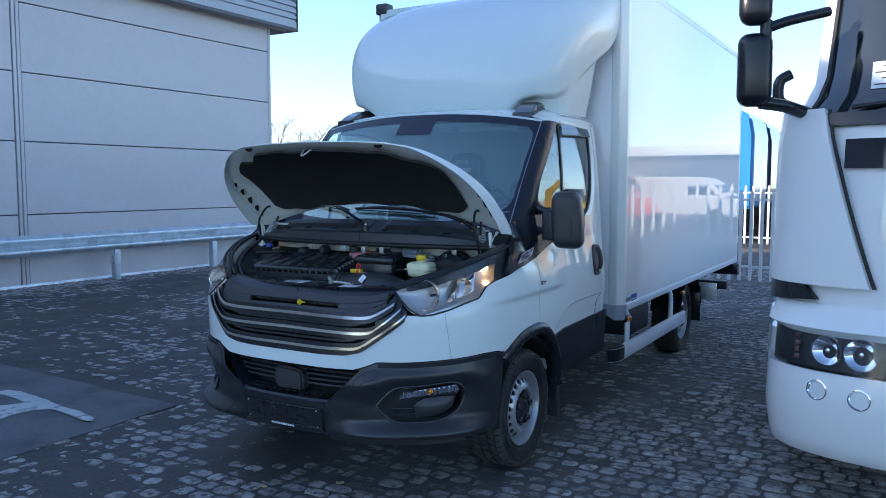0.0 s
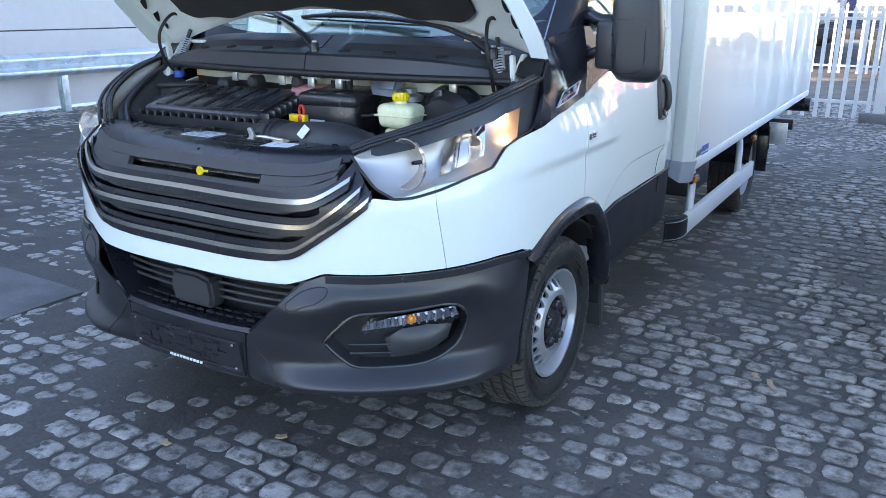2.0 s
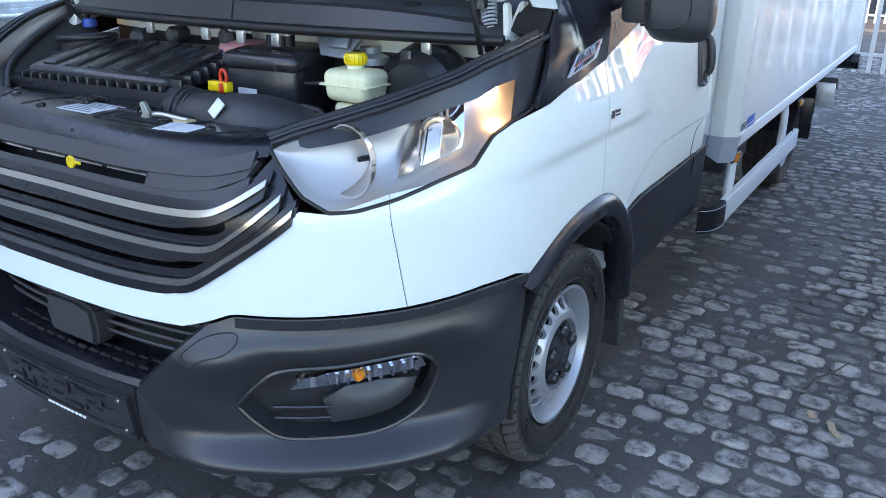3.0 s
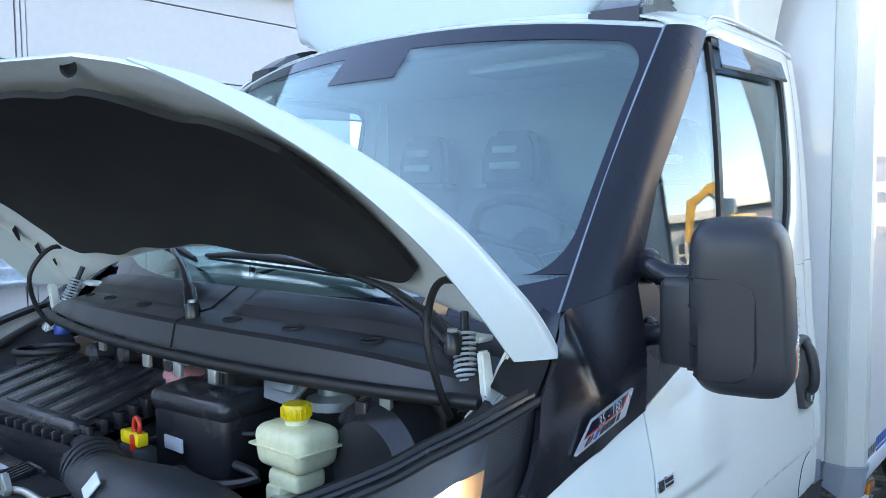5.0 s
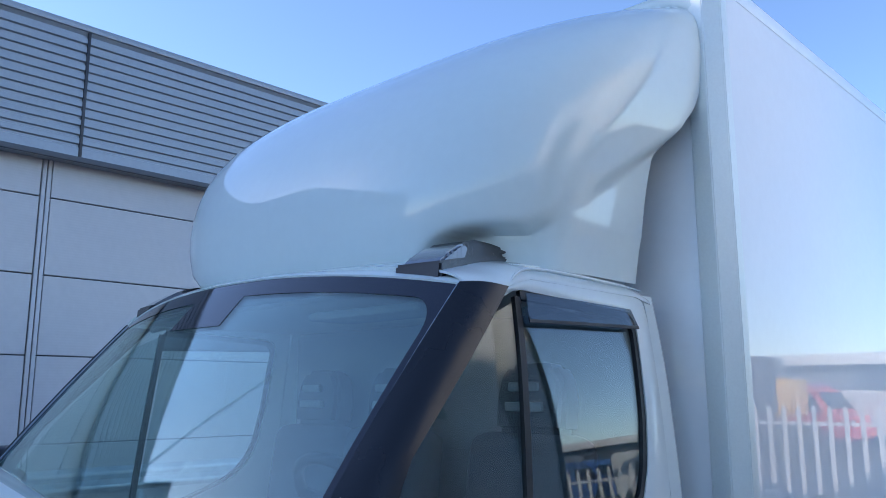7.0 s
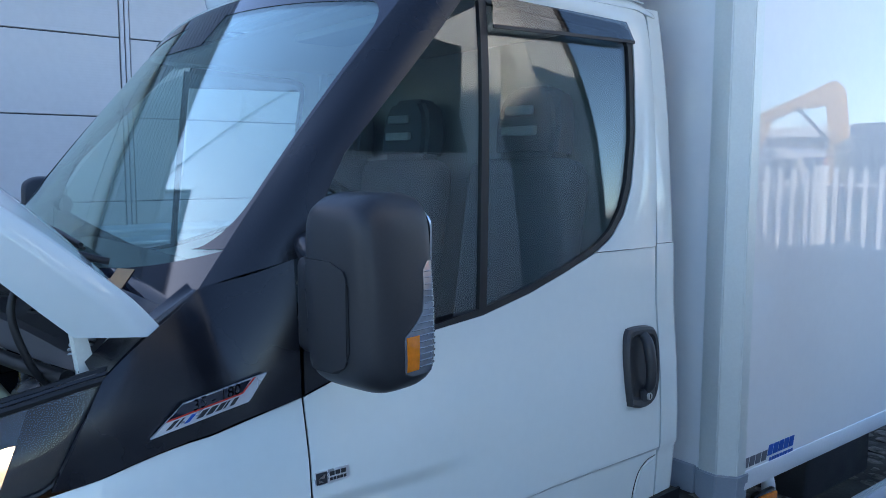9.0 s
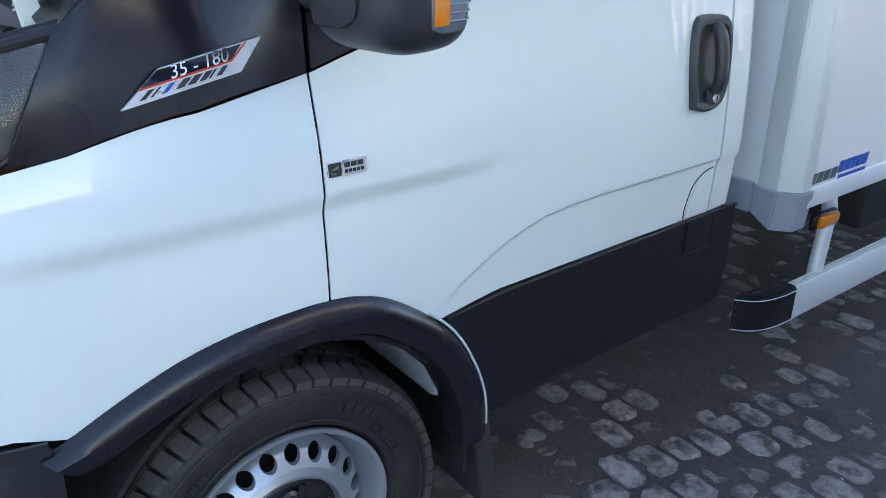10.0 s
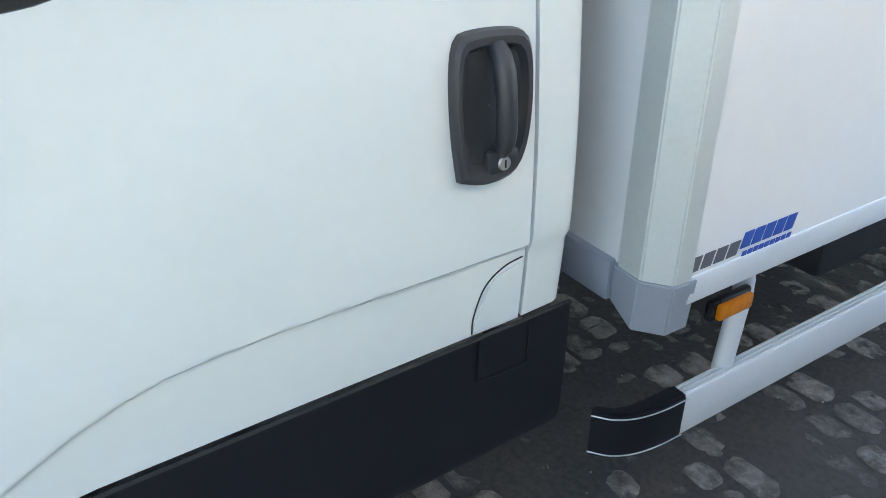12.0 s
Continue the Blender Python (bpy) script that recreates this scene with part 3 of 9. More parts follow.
def body(q, z):
    """The cab's skin: q is 0 at the nose's middle, 1 where the flank begins, then metres rearwards; negative on the other side."""
    q, z = np.asarray(q, float), np.asarray(z, float)
    a, b, n = soft(z, Z_SIDE, A_SIDE), soft(z, Z_FRONT, B_FRONT), soft(z, Z_FRONT, N_FRONT)
    p = np.clip(np.abs(q), 0, 1) * math.pi / 2
    x = a * np.sin(p) ** (2 / n)
    y = YC - b * np.clip(np.cos(p), 0, 1) ** (2 / n) + np.maximum(np.abs(q) - 1, 0)
    return np.stack([np.sign(q + 1e-12) * x, y, z + 0 * x], -1)


def fx(x, z):
    """Skin coordinates of a point on the nose, by its x."""
    a, n = float(soft(z, Z_SIDE, A_SIDE)), float(soft(z, Z_FRONT, N_FRONT))
    return (math.copysign(math.asin(min(1, (abs(x) / a)) ** (n / 2)) * 2 / math.pi, x), z)


def sy(y, z):
    """Skin coordinates of a point on the flank, by its y."""
    if y >= YC:
        return (1 + y - YC, z)
    b, n = float(soft(z, Z_FRONT, B_FRONT)), float(soft(z, Z_FRONT, N_FRONT))
    return (math.acos(min(1, (YC - y) / b) ** (n / 2)) * 2 / math.pi, z)


def crease(P):
    """Pressed lines of fender and door, pushing the skin outwards by millimetres."""
    y, z = P[..., 1], P[..., 2]
    def step(v):
        v = np.clip(v, 0, 1)
        return v * v * (3 - 2 * v)
    fade = step((0.55 - y) / 0.25) * step((y + 0.62) / 0.35)
    d = 0.013 * fade * step((z - 1.010) / 0.040) * step((1.30 - z) / 0.2)
    line = np.interp(y, [0.30, 0.379, 0.478, 0.54, 0.596, 0.66, 0.756, 1.3], [0.74, 0.80, 0.852, 0.875, 0.889, 0.896, 0.900, 0.905])
    d -= 0.009 * step((line + 0.004 - z) / 0.011) * step((y - 0.28) / 0.2)
    return d


def patch(lo, hi, nu=40, nv=12, off=0.0, side=1, pressed=False, bulge=None, curve=False):
    """A grid on the skin between two lines of skin coordinates."""
    f = catmull if curve else even
    A, B = f(lo, nu), f(hi, nu)
    s = np.linspace(0, 1, nv + 1)[None, :, None]
    QZ = A[:, None] * (1 - s) + B[:, None] * s
    G = body(QZ[..., 0], QZ[..., 1])
    N = grid_normals(G)
    if np.mean(N[..., 0] * G[..., 0] + N[..., 1] * (G[..., 1] - 1.5)) < 0:
        N = -N
    o = np.full(G.shape[:2], off, float)
    if pressed:
        o = o + crease(G)
    if bulge is not None:
        u = np.linspace(0, 1, nu + 1)[:, None]
        o = o + bulge(u, s[..., 0] * np.ones_like(u))
    G = G + N * o[..., None]
    if side < 0:
        G = G * np.array([-1, 1, 1])
    return G


def panel(name, G, material, parent, thick=0.004, label="", sharp=32):
    """A skin plate, thick inwards."""
    N = grid_normals(np.asarray(G))
    mid = np.asarray(G)[..., :] - np.array([0, 1.2, 0.9])
    flip = float(np.mean(np.sum(N * mid, -1))) < 0
    return put(name, shell(name, G, thick, flip, sharp), material, parent, label)


# white front panel under the grille
lo_half = [fx(0, 0.716), fx(0.285, 0.715), fx(0.44, 0.718), fx(0.50, 0.738), fx(0.56, 0.764), fx(0.70, 0.765), fx(0.81, 0.769), fx(0.868, 0.771)]
hi_half = [fx(0, 0.782), fx(0.285, 0.783), fx(0.43, 0.795), fx(0.52, 0.86), fx(0.62, 0.94), fx(0.70, 1.005), fx(0.752, 1.0), fx(0.844, 1.037)]
def both(h):
    return [(-q, z) for q, z in h[:0:-1]] + list(h)
front_panel = panel("front_panel", patch(both(lo_half), both(hi_half), 96, 14), WHITE, truck, 0.006)
for s in (1, -1):
    ARCH = [(-0.353, 0.752), (-0.27, 0.794), (-0.178, 0.829), (-0.09, 0.847), (0.0, 0.854), (0.0845, 0.853)]
    fen_lo = [fx(0.8692, 0.771), fx(0.93, 0.774), sy(-0.54, 0.777), sy(-0.42, 0.772)] + [sy(y, z) for y, z in ARCH]
    fen_hi = [fx(0.8452, 1.0375), fx(0.908, 1.054), fx(0.944, 1.072), sy(-0.50, 1.128), sy(-0.43, 1.150), sy(-0.346, 1.163), sy(-0.277, 1.173), sy(-0.109, 1.203), sy(0.0845, 1.238)]
    panel("front_wing", patch(fen_lo, fen_hi, 70, 36, 0, s, True), WHITE, truck, 0.004)

# doors
for s in (1, -1):
    door = panel("cab_door", patch([sy(0.0895, 0.853), sy(0.13, 0.848), sy(0.185, 0.83), sy(0.25, 0.79), sy(0.32, 0.735), sy(0.484, 0.752), sy(0.778, 0.758), sy(1.158, 0.764)],
                       [sy(0.0895, 1.238), sy(0.25, 1.283), sy(0.412, 1.322), sy(0.553, 1.338), sy(0.70, 1.372), sy(0.82, 1.410), sy(0.94, 1.452), sy(1.182, 1.452)], 120, 130, 0, s, True), WHITE, truck, 0.004)
    # window frame of the door: strip behind and above the glass
    FRAME_IN = [(0.94, 1.454), (1.00, 1.487), (1.055, 1.545), (1.09, 1.620), (1.115, 1.75), (1.135, 1.99), (1.128, 2.025), (1.10, 2.043), (0.85, 2.053), (0.62, 2.062), (0.555, 2.050)]
    FRAME_OUT = [(1.182, 1.454), (1.188, 1.50), (1.192, 1.56), (1.196, 1.62), (1.20, 1.75), (1.207, 2.02), (1.20, 2.085), (1.16, 2.098), (0.85, 2.103), (0.66, 2.099), (0.56, 2.062)]
    panel("door_frame", patch([sy(*p) for p in FRAME_IN], [sy(*p) for p in FRAME_OUT], 60, 6, 0.001, s, bulge=lambda u, v: 0.006 * np.sin(v * math.pi)), WHITE, door, 0.02)
    # black rubber round the glass
    seal_in = [(0.40, 1.330), (0.553, 1.354), (0.70, 1.388), (0.82, 1.425), (0.94, 1.470), (1.0, 1.510), (1.045, 1.565), (1.072, 1.63), (1.096, 1.75), (1.116, 1.985), (1.106, 2.012), (1.085, 2.024), (0.85, 2.034), (0.62, 2.040)]
    seal_out = [(0.40, 1.321), (0.553, 1.339), (0.70, 1.373), (0.82, 1.411), (0.94, 1.455)] + FRAME_IN[1:-1]
    panel("window_seal", patch([sy(*p) for p in seal_in], [sy(*p) for p in seal_out], 70, 3, -0.003, s), SEAL, door, 0.012)
    glass = patch([sy(0.555, 1.352), sy(0.70, 1.386), sy(0.82, 1.423), sy(0.94, 1.468), sy(1.0, 1.508), sy(1.045, 1.563), sy(1.072, 1.63), sy(1.096, 1.75), sy(1.118, 1.99)],
                  [sy(0.575, 1.45), sy(0.585, 1.55), sy(0.595, 1.65), sy(0.605, 1.75), sy(0.612, 1.85), sy(0.616, 1.92), sy(0.618, 1.98), sy(0.62, 2.02), sy(0.70, 2.04)], 30, 12, -0.010, s)
    w = panel("door_window", glass, GLASS_SIDE, door, 0.004, "tinted door glass")
    w.visible_shadow = False
    quarter = patch([sy(0.115, 1.50), sy(0.19, 1.46), sy(0.27, 1.42), sy(0.34, 1.38), sy(0.41, 1.345), sy(0.54, 1.356)],
                    [sy(0.13, 1.56), sy(0.20, 1.67), sy(0.30, 1.79), sy(0.40, 1.895), sy(0.50, 1.99), sy(0.598, 2.035)], 24, 8, -0.008, s, bulge=lambda u, v: -0.022 * (1 - u))
    w = panel("quarter_window", quarter, GLASS_SIDE, door, 0.004, "tinted quarter glass")
    w.visible_shadow = False
    panel("window_bar", patch([sy(0.540, 1.340), sy(0.560, 1.6), sy(0.585, 1.9), sy(0.595, 2.045)], [sy(0.562, 1.344), sy(0.582, 1.6), sy(0.607, 1.9), sy(0.617, 2.045)], 12, 2, -0.002, s), SEAL, door, 0.012)
    d = panel("wind_deflector", patch([sy(0.618, 1.985), sy(0.85, 1.992), sy(1.125, 1.998)], [sy(0.622, 2.052), sy(0.85, 2.050), sy(1.10, 2.046)], 20, 4, 0.014, s), SMOKE, door, 0.003, "smoked wind deflector")
    d.visible_shadow = False
    panel("deflector_lip", patch([sy(0.618, 1.979), sy(0.85, 1.986), sy(1.125, 1.992)], [sy(0.618, 1.987), sy(0.85, 1.994), sy(1.125, 2.0)], 20, 1, 0.015, s), SEAL, door, 0.004)
    # black corner that carries the mirror
    panel("mirror_base", patch([sy(0.093, 1.243), sy(0.25, 1.288), sy(0.40, 1.326)], [sy(0.104, 1.53), sy(0.25, 1.435), sy(0.405, 1.348)], 14, 10, 0.002, s), PLASTIC, door, 0.01)
    # cab rear corner panel
    panel("cab_corner", patch([sy(1.165, 0.765), sy(1.22, 0.768), sy(1.262, 0.772)], [sy(1.190, 1.46), sy(1.25, 1.46), sy(1.292, 1.46)], 10, 40, 0, s, True,
                              bulge=lambda u, v: -0.03 * np.clip((u - 0.7) / 0.3, 0, 1) ** 2), WHITE, truck, 0.02)
    panel("cab_corner_top", patch([sy(1.192, 1.462), sy(1.25, 1.462), sy(1.292, 1.462)], [sy(1.212, 2.10), sy(1.25, 2.10), sy(1.290, 2.10)], 10, 20, 0, s,
                                  bulge=lambda u, v: -0.03 * np.clip((u - 0.6) / 0.4, 0, 1) ** 2), WHITE, truck, 0.02)
    # black sill under the door
    panel("side_sill", patch([sy(0.452, 0.40), sy(0.60, 0.405), sy(0.90, 0.425), sy(1.27, 0.435)], [sy(0.33, 0.728), sy(0.484, 0.746), sy(0.778, 0.752), sy(1.262, 0.764)], 40, 14, 0.004, s,
                             bulge=lambda u, v: -0.05 * np.clip((0.25 - v) / 0.25, 0, 1) ** 2), SILL, truck, 0.01)
    panel("sill_strip", patch([sy(0.34, 0.729), sy(0.484, 0.747), sy(0.778, 0.753), sy(1.262, 0.765)], [sy(0.34, 0.734), sy(0.484, 0.751), sy(0.778, 0.757), sy(1.262, 0.769)], 40, 1, 0.008, s), SEAL, truck, 0.008)
    # fuel flap: white upper and black lower half with a gap round it
    flap = panel("fuel_flap", patch([sy(1.069, 0.768), sy(1.10, 0.769), sy(1.155, 0.770)], [sy(1.071, 0.79), sy(1.10, 0.86), sy(1.157, 0.878)], 12, 8, -0.0065, s), WHITE, truck, 0.003)
    panel("flap_lower", patch([sy(1.068, 0.680), sy(1.12, 0.680), sy(1.165, 0.680)], [sy(1.068, 0.762), sy(1.12, 0.763), sy(1.165, 0.764)], 8, 6, 0.0085, s), SILL, flap, 0.004)
    for pts in ([(1.064, 0.766), (1.066, 0.80), (1.085, 0.85), (1.12, 0.876), (1.157, 0.884)], [(1.068, 0.674), (1.166, 0.674), (1.172, 0.70), (1.172, 0.764)]):
        P = np.array([body(*sy(*p)) for p in catmull(pts, 20)])
        P[:, 0] += -0.008 if pts[0][1] > 0.7 else 0.005
        P[:, 0] *= s
        put("flap_gap", tube(P, 0.0013, 6), SEAL, flap)

# wheel arch flares
FLARE = catmull([(-0.40, 0.735), (-0.353, 0.752), (-0.27, 0.794), (-0.178, 0.829), (-0.09, 0.847), (0.0, 0.854), (0.083, 0.853), (0.185, 0.830),
                 (0.283, 0.765), (0.357, 0.692), (0.412, 0.595), (0.445, 0.50), (0.455, 0.405)], 60)
for s in (1, -1):
    rows = []
    for yo, zo in FLARE:
        d = np.array([0.03 - yo, 0.37 - zo])
        yi, zi = np.array([yo, zo]) + d / np.linalg.norm(d) * 0.075
        row = []
        for k, (u, o) in enumerate(((0, 0.001), (0.12, 0.016), (0.35, 0.026), (0.65, 0.026), (0.9, 0.016), (1.0, -0.01), (1.0, -0.06))):
            y, z = yo + (yi - yo) * u, zo + (zi - zo) * u
            P = body(*sy(y, max(z, 0.2)))
            row.append((s * (P[0] + o), P[1], z))
        rows.append(row)
    put("wheel_arch_flare", shell("wheel_arch_flare", np.array(rows), 0.004, s > 0), PLASTIC, truck)
    lip = [(s * (body(*sy(y, z))[0] + 0.005), y + 0.004, z + 0.002) for y, z in FLARE if 0.29 < y and z > 0.42]
    put("arch_lip", tube(lip, 0.003, 6), WHITE, truck)
    # dark liner of the wheel housing
    G = [[(s * x, 0.02 + 0.40 * math.cos(a), 0.36 + 0.41 * math.sin(a)) for x in (0.55, 0.75, 0.97)] for a in np.linspace(-0.15, math.pi + 0.1, 30)]
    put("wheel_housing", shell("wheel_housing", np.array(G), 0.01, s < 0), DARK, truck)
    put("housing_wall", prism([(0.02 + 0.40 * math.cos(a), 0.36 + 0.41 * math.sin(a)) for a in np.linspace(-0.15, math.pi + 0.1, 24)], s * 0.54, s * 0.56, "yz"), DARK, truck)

# the windscreen's bowed surface
def screen(u, v, off=0.0):
    """u from -1 to 1 across, v from 0 at the foot to 1 at the top."""
    e = 1 - abs(u) ** 2.2
    yb, zb = -0.063 - 0.150 * e, 1.440 - 0.035 * e
    yt, zt = 0.450 - 0.085 * e, 2.062 + 0.070 * e
    x = u * (0.877 + (0.845 - 0.877) * v)
    y = yb + (yt - yb) * v
    z = zb + (zt - zb) * v + 0.018 * math.sin(v * math.pi)
    return (x, y - off * 0.77, z + off * 0.64)


def header_z(x, y):
    """Height of the roof header behind the pane's upper edge."""
    P = screen(x / 0.845, 1.0)
    return P[2] + float(np.interp(y - P[1], [0, 0.012, 0.06, 0.13, 0.2, 0.3], [0.006, 0.014, 0.026, 0.036, 0.040, -0.2]))


# roof, rear wall and floor of the cab
def roof_z(x, y):
    return 2.125 + 0.075 * (1 - (x / 0.9) ** 4) - 0.055 * np.clip((0.85 - y) / 0.4, 0, 1) ** 2
xs = np.linspace(-0.79, 0.79, 41)
G = np.array([[(x, y + (0.12 * (x / 0.885) ** 2 - 0.06) * max(0, (0.85 - y) / 0.4), float(roof_z(x, y))) for y in np.linspace(0.455, 1.27, 26)] for x in xs])
put("cab_roof", shell("cab_roof", G, 0.02, False), WHITE, truck)
for s in (1, -1):
    # roof side: from the door's upper edge round into the roof, closed at the rear corner
    G = []
    for y in np.concatenate([np.linspace(0.450, 0.54, 5), np.linspace(0.560, 1.290, 30)]):
        t = np.clip((y - 0.45) / 0.11, 0, 1)
        zl = float(np.interp(y, [0.56, 0.60, 0.66, 1.16, 1.20, 1.29], [2.062, 2.078, 2.092, 2.090, 2.082, 2.068]))
        lo = body(*sy(max(y, 0.56), zl)) * t + np.array([0.850, 0.45, 2.064]) * (1 - t) + np.array([0.006, 0, 0])
        tuck = 0.035 * np.clip((y - 1.22) / 0.07, 0, 1) ** 2
        hi = np.array([0.74, y, max(roof_z(0.74, min(y, 1.27)), header_z(0.74, y)) + 0.0015])
        mid = np.array([lo[0] + 0.002, y, max(lo[2] + 0.012, min(roof_z(0.875, min(y, 1.27)) + 0.012, lo[2] + 0.03))])
        row = []
        for v in np.linspace(0, 1, 11):
            P = lo * (1 - v) ** 2 + 2 * mid * v * (1 - v) + hi * v * v
            row.append((s * (P[0] - tuck), y, P[2] - 0.6 * tuck * v))
        G.append(row)
    put("roof_side", shell("roof_side", np.array(G), 0.006, s < 0), WHITE, truck)
    # raised gutter line that sweeps over the door
    L = catmull([(0.575, 2.070), (0.60, 2.095), (0.66, 2.118), (0.80, 2.124), (1.10, 2.118), (1.20, 2.112)], 40)
    put("roof_gutter", tube([(s * (body(*sy(y, z))[0] + 0.004), y, z) for y, z in L], [0.002, 0.005, 0.0055, 0.0055, 0.005, 0.0015], 8), WHITE, truck)
put("cab_rear_wall", box(-0.85, 0.85, 1.225, 1.255, 0.55, 2.09, 0.02), TRIM, truck)
put("cab_floor", box(-0.94, 0.94, 0.35, 1.24, 0.50, 0.60, 0.02), TRIM, truck)
put("scuttle", box(-0.90, 0.90, -0.02, 0.06, 0.60, 1.38, 0.01), DARK, truck)

# windscreen with its black border, in one bowed pane
def screen_grid(us, vs, off=0.0):
    return np.array([[screen(u, v, off) for v in vs] for u in us])
pane = put("windscreen", shell("windscreen", screen_grid(np.linspace(-1, 1, 49), np.linspace(0, 1, 21)), 0.006, False), GLASS, truck, "bowed tinted windscreen")
pane.visible_shadow = False
def border(name, u0, u1, v0, v1):
    put(name, shell(name, screen_grid(np.linspace(u0, u1, 33), np.linspace(v0, v1, 9), 0.0015), 0.001, False), FRIT, pane)
border("screen_border_top", -1, 1, 0.93, 1.0)
put("screen_border_foot", shell("screen_border_foot", np.array([[screen(u, -0.06 + (0.105 + 0.065 * abs(u) ** 5) * t, 0.0015) for t in np.linspace(0, 1, 6)] for u in np.linspace(-1, 1, 49)]), 0.001, False), FRIT, pane)
for s in (1, -1):
    border("screen_border_side", min(s * 0.974, s), max(s * 0.974, s), 0.11, 0.93)
    # rounded inner corners of the border
    for vc, vd in ((0.93, -1), (0.11, 1)):
        G = []
        for i in range(9):
            a = i / 8 * math.pi / 2
            r_u, r_v = 0.085, 0.135
            uu, vv = 0.974 - r_u * (1 - math.sin(a)), vc + vd * r_v * (1 - math.cos(a))
            G.append([screen(s * (uu + (0.974 - uu) * t), vv + (vc - vv) * t, 0.0016) for t in (0, 0.5, 1)])
        put("border_corner", shell("border_corner", np.array(G), 0.001, (s > 0) == (vd > 0)), FRIT, pane)
# white roof header over the pane, from its upper edge back under the fairing
G = []
for u in np.linspace(-1, 1, 41):
    P = np.array(screen(u, 1.0))
    G.append([tuple(P + np.array(d)) for d in ((0, 0.002, -0.004), (0, -0.002, 0.006), (0, 0.012, 0.014), (0, 0.06, 0.026), (0, 0.13, 0.036), (0, 0.20, 0.040))])
put("roof_header", shell("roof_header", np.array(G), 0.004, False), WHITE, truck)
# mirror mount patch behind the glass, top middle
put("sensor_patch", shell("sensor_patch", screen_grid(np.linspace(-0.16, 0.16, 9), np.linspace(0.80, 0.935, 5), 0.0016), 0.001), FRIT, pane)

# A-pillars and the black plinths under them
for s in (1, -1):
    G = []
    for v in np.linspace(0, 1, 21):
        f0 = np.array(screen(1.0, v))
        yr, zr = np.interp(v, [0, 0.17, 0.4, 0.7, 1.0], [0.100, 0.118, 0.205, 0.395, 0.562]), np.interp(v, [0, 0.17, 0.4, 0.7, 1.0], [1.500, 1.545, 1.690, 1.885, 2.062])
        r0 = body(*sy(yr, zr))
        row = []
        for t in np.linspace(0, 1, 9):
            P = f0 * (1 - t) + r0 * t
            d = math.sin(t * math.pi)
            P = P + np.array([0.012 * d, -0.008 * d, 0.003 * d])
            row.append((s * P[0], P[1], P[2]))
        G.append(row)
    put("a_pillar_cover", shell("a_pillar_cover", np.array(G), 0.012, s < 0), PLASTIC, truck)
    put("pillar_trim", tube(np.array([screen(1.0, v, 0.004) for v in np.linspace(0.0, 1, 21)]) * np.array([s, 1, 1]), 0.0035, 7), GREY_CAST, truck)
    C = [[sy(-0.35, 1.172), sy(-0.30, 1.172), sy(-0.109, 1.208), sy(0.080, 1.243)]]
    low = np.array([body(*c) for c in even(C[0], 24)])
    topc = catmull([(0.958, -0.262, 1.325), (0.945, -0.20, 1.375), (0.918, -0.13, 1.415), (0.885, -0.066, 1.446), (0.925, 0.02, 1.470), (0.957, 0.085, 1.497)], 24)
    G = []
    for i in range(25):
        row = []
        for v in np.linspace(0, 1, 13):
            P = low[i] * (1 - v) + topc[i] * v
            o = 0.012 * math.sin(v * math.pi)
            row.append((s * (P[0] + o), P[1] - 0.4 * o, P[2]))
        G.append(row)
    # hollow shoulder between the plinth's upper edge and the cowl's end
    rim = catmull([(0.955, -0.262, 1.322), (0.942, -0.20, 1.372), (0.915, -0.13, 1.412), (0.884, -0.068, 1.443)], 16)
    inner = catmull([(0.862, -0.262, 1.335), (0.856, -0.215, 1.372), (0.852, -0.150, 1.402), (0.846, -0.076, 1.452)], 16)
    put("plinth_shoulder", shell("plinth_shoulder", np.array([[(s * (a[0] + (c[0] - a[0]) * t), a[1] + (c[1] - a[1]) * t, a[2] + (c[2] - a[2]) * t - 0.006 * math.sin(t * math.pi)) for t in np.linspace(0, 1, 9)] for a, c in zip(rim, inner)]), 0.005, s > 0), PLASTIC, truck)
    put("a_pillar_plinth", shell("a_pillar_plinth", np.array(G), 0.012, s > 0), PLASTIC, truck)

# ---- bumper ----
def loop_patch(inner, outer, n, off_in, off_out, side, rings=8, ridge=0.0):
    """A ring on the skin between two closed outlines of skin coordinates, matched by angle round the inner one."""
    c = np.mean(np.array(inner), 0)
    def by_angle(poly):
        P = even(list(poly) + [poly[0]], 600)[:-1]
        d = P - c
        ang = np.arctan2(d[:, 1] * 1.0, d[:, 0] * 1.3)
        out = []
        for a in np.linspace(-math.pi, math.pi, n, endpoint=False):
            k = np.argmin(np.abs(np.angle(np.exp(1j * (ang - a)))))
            out.append(P[k])
        return np.array(out)
    A, B = by_angle(inner), by_angle(outer)
    rows = []
    for t in np.linspace(0, 1, rings + 1):
        QZ = A * (1 - t) + B * t
        P = body(QZ[:, 0], QZ[:, 1])
        o = off_in + (off_out - off_in) * t + ridge * math.sin(t * math.pi)
        nrm = P - np.array([0, 0.2, 0])
        nrm[:, 2] = 0
        nrm /= np.linalg.norm(nrm, axis=1, keepdims=True)
        P = P + nrm * o
        P[:, 0] *= side
        rows.append(np.vstack([P, P[:1]]))
    return np.array(rows)


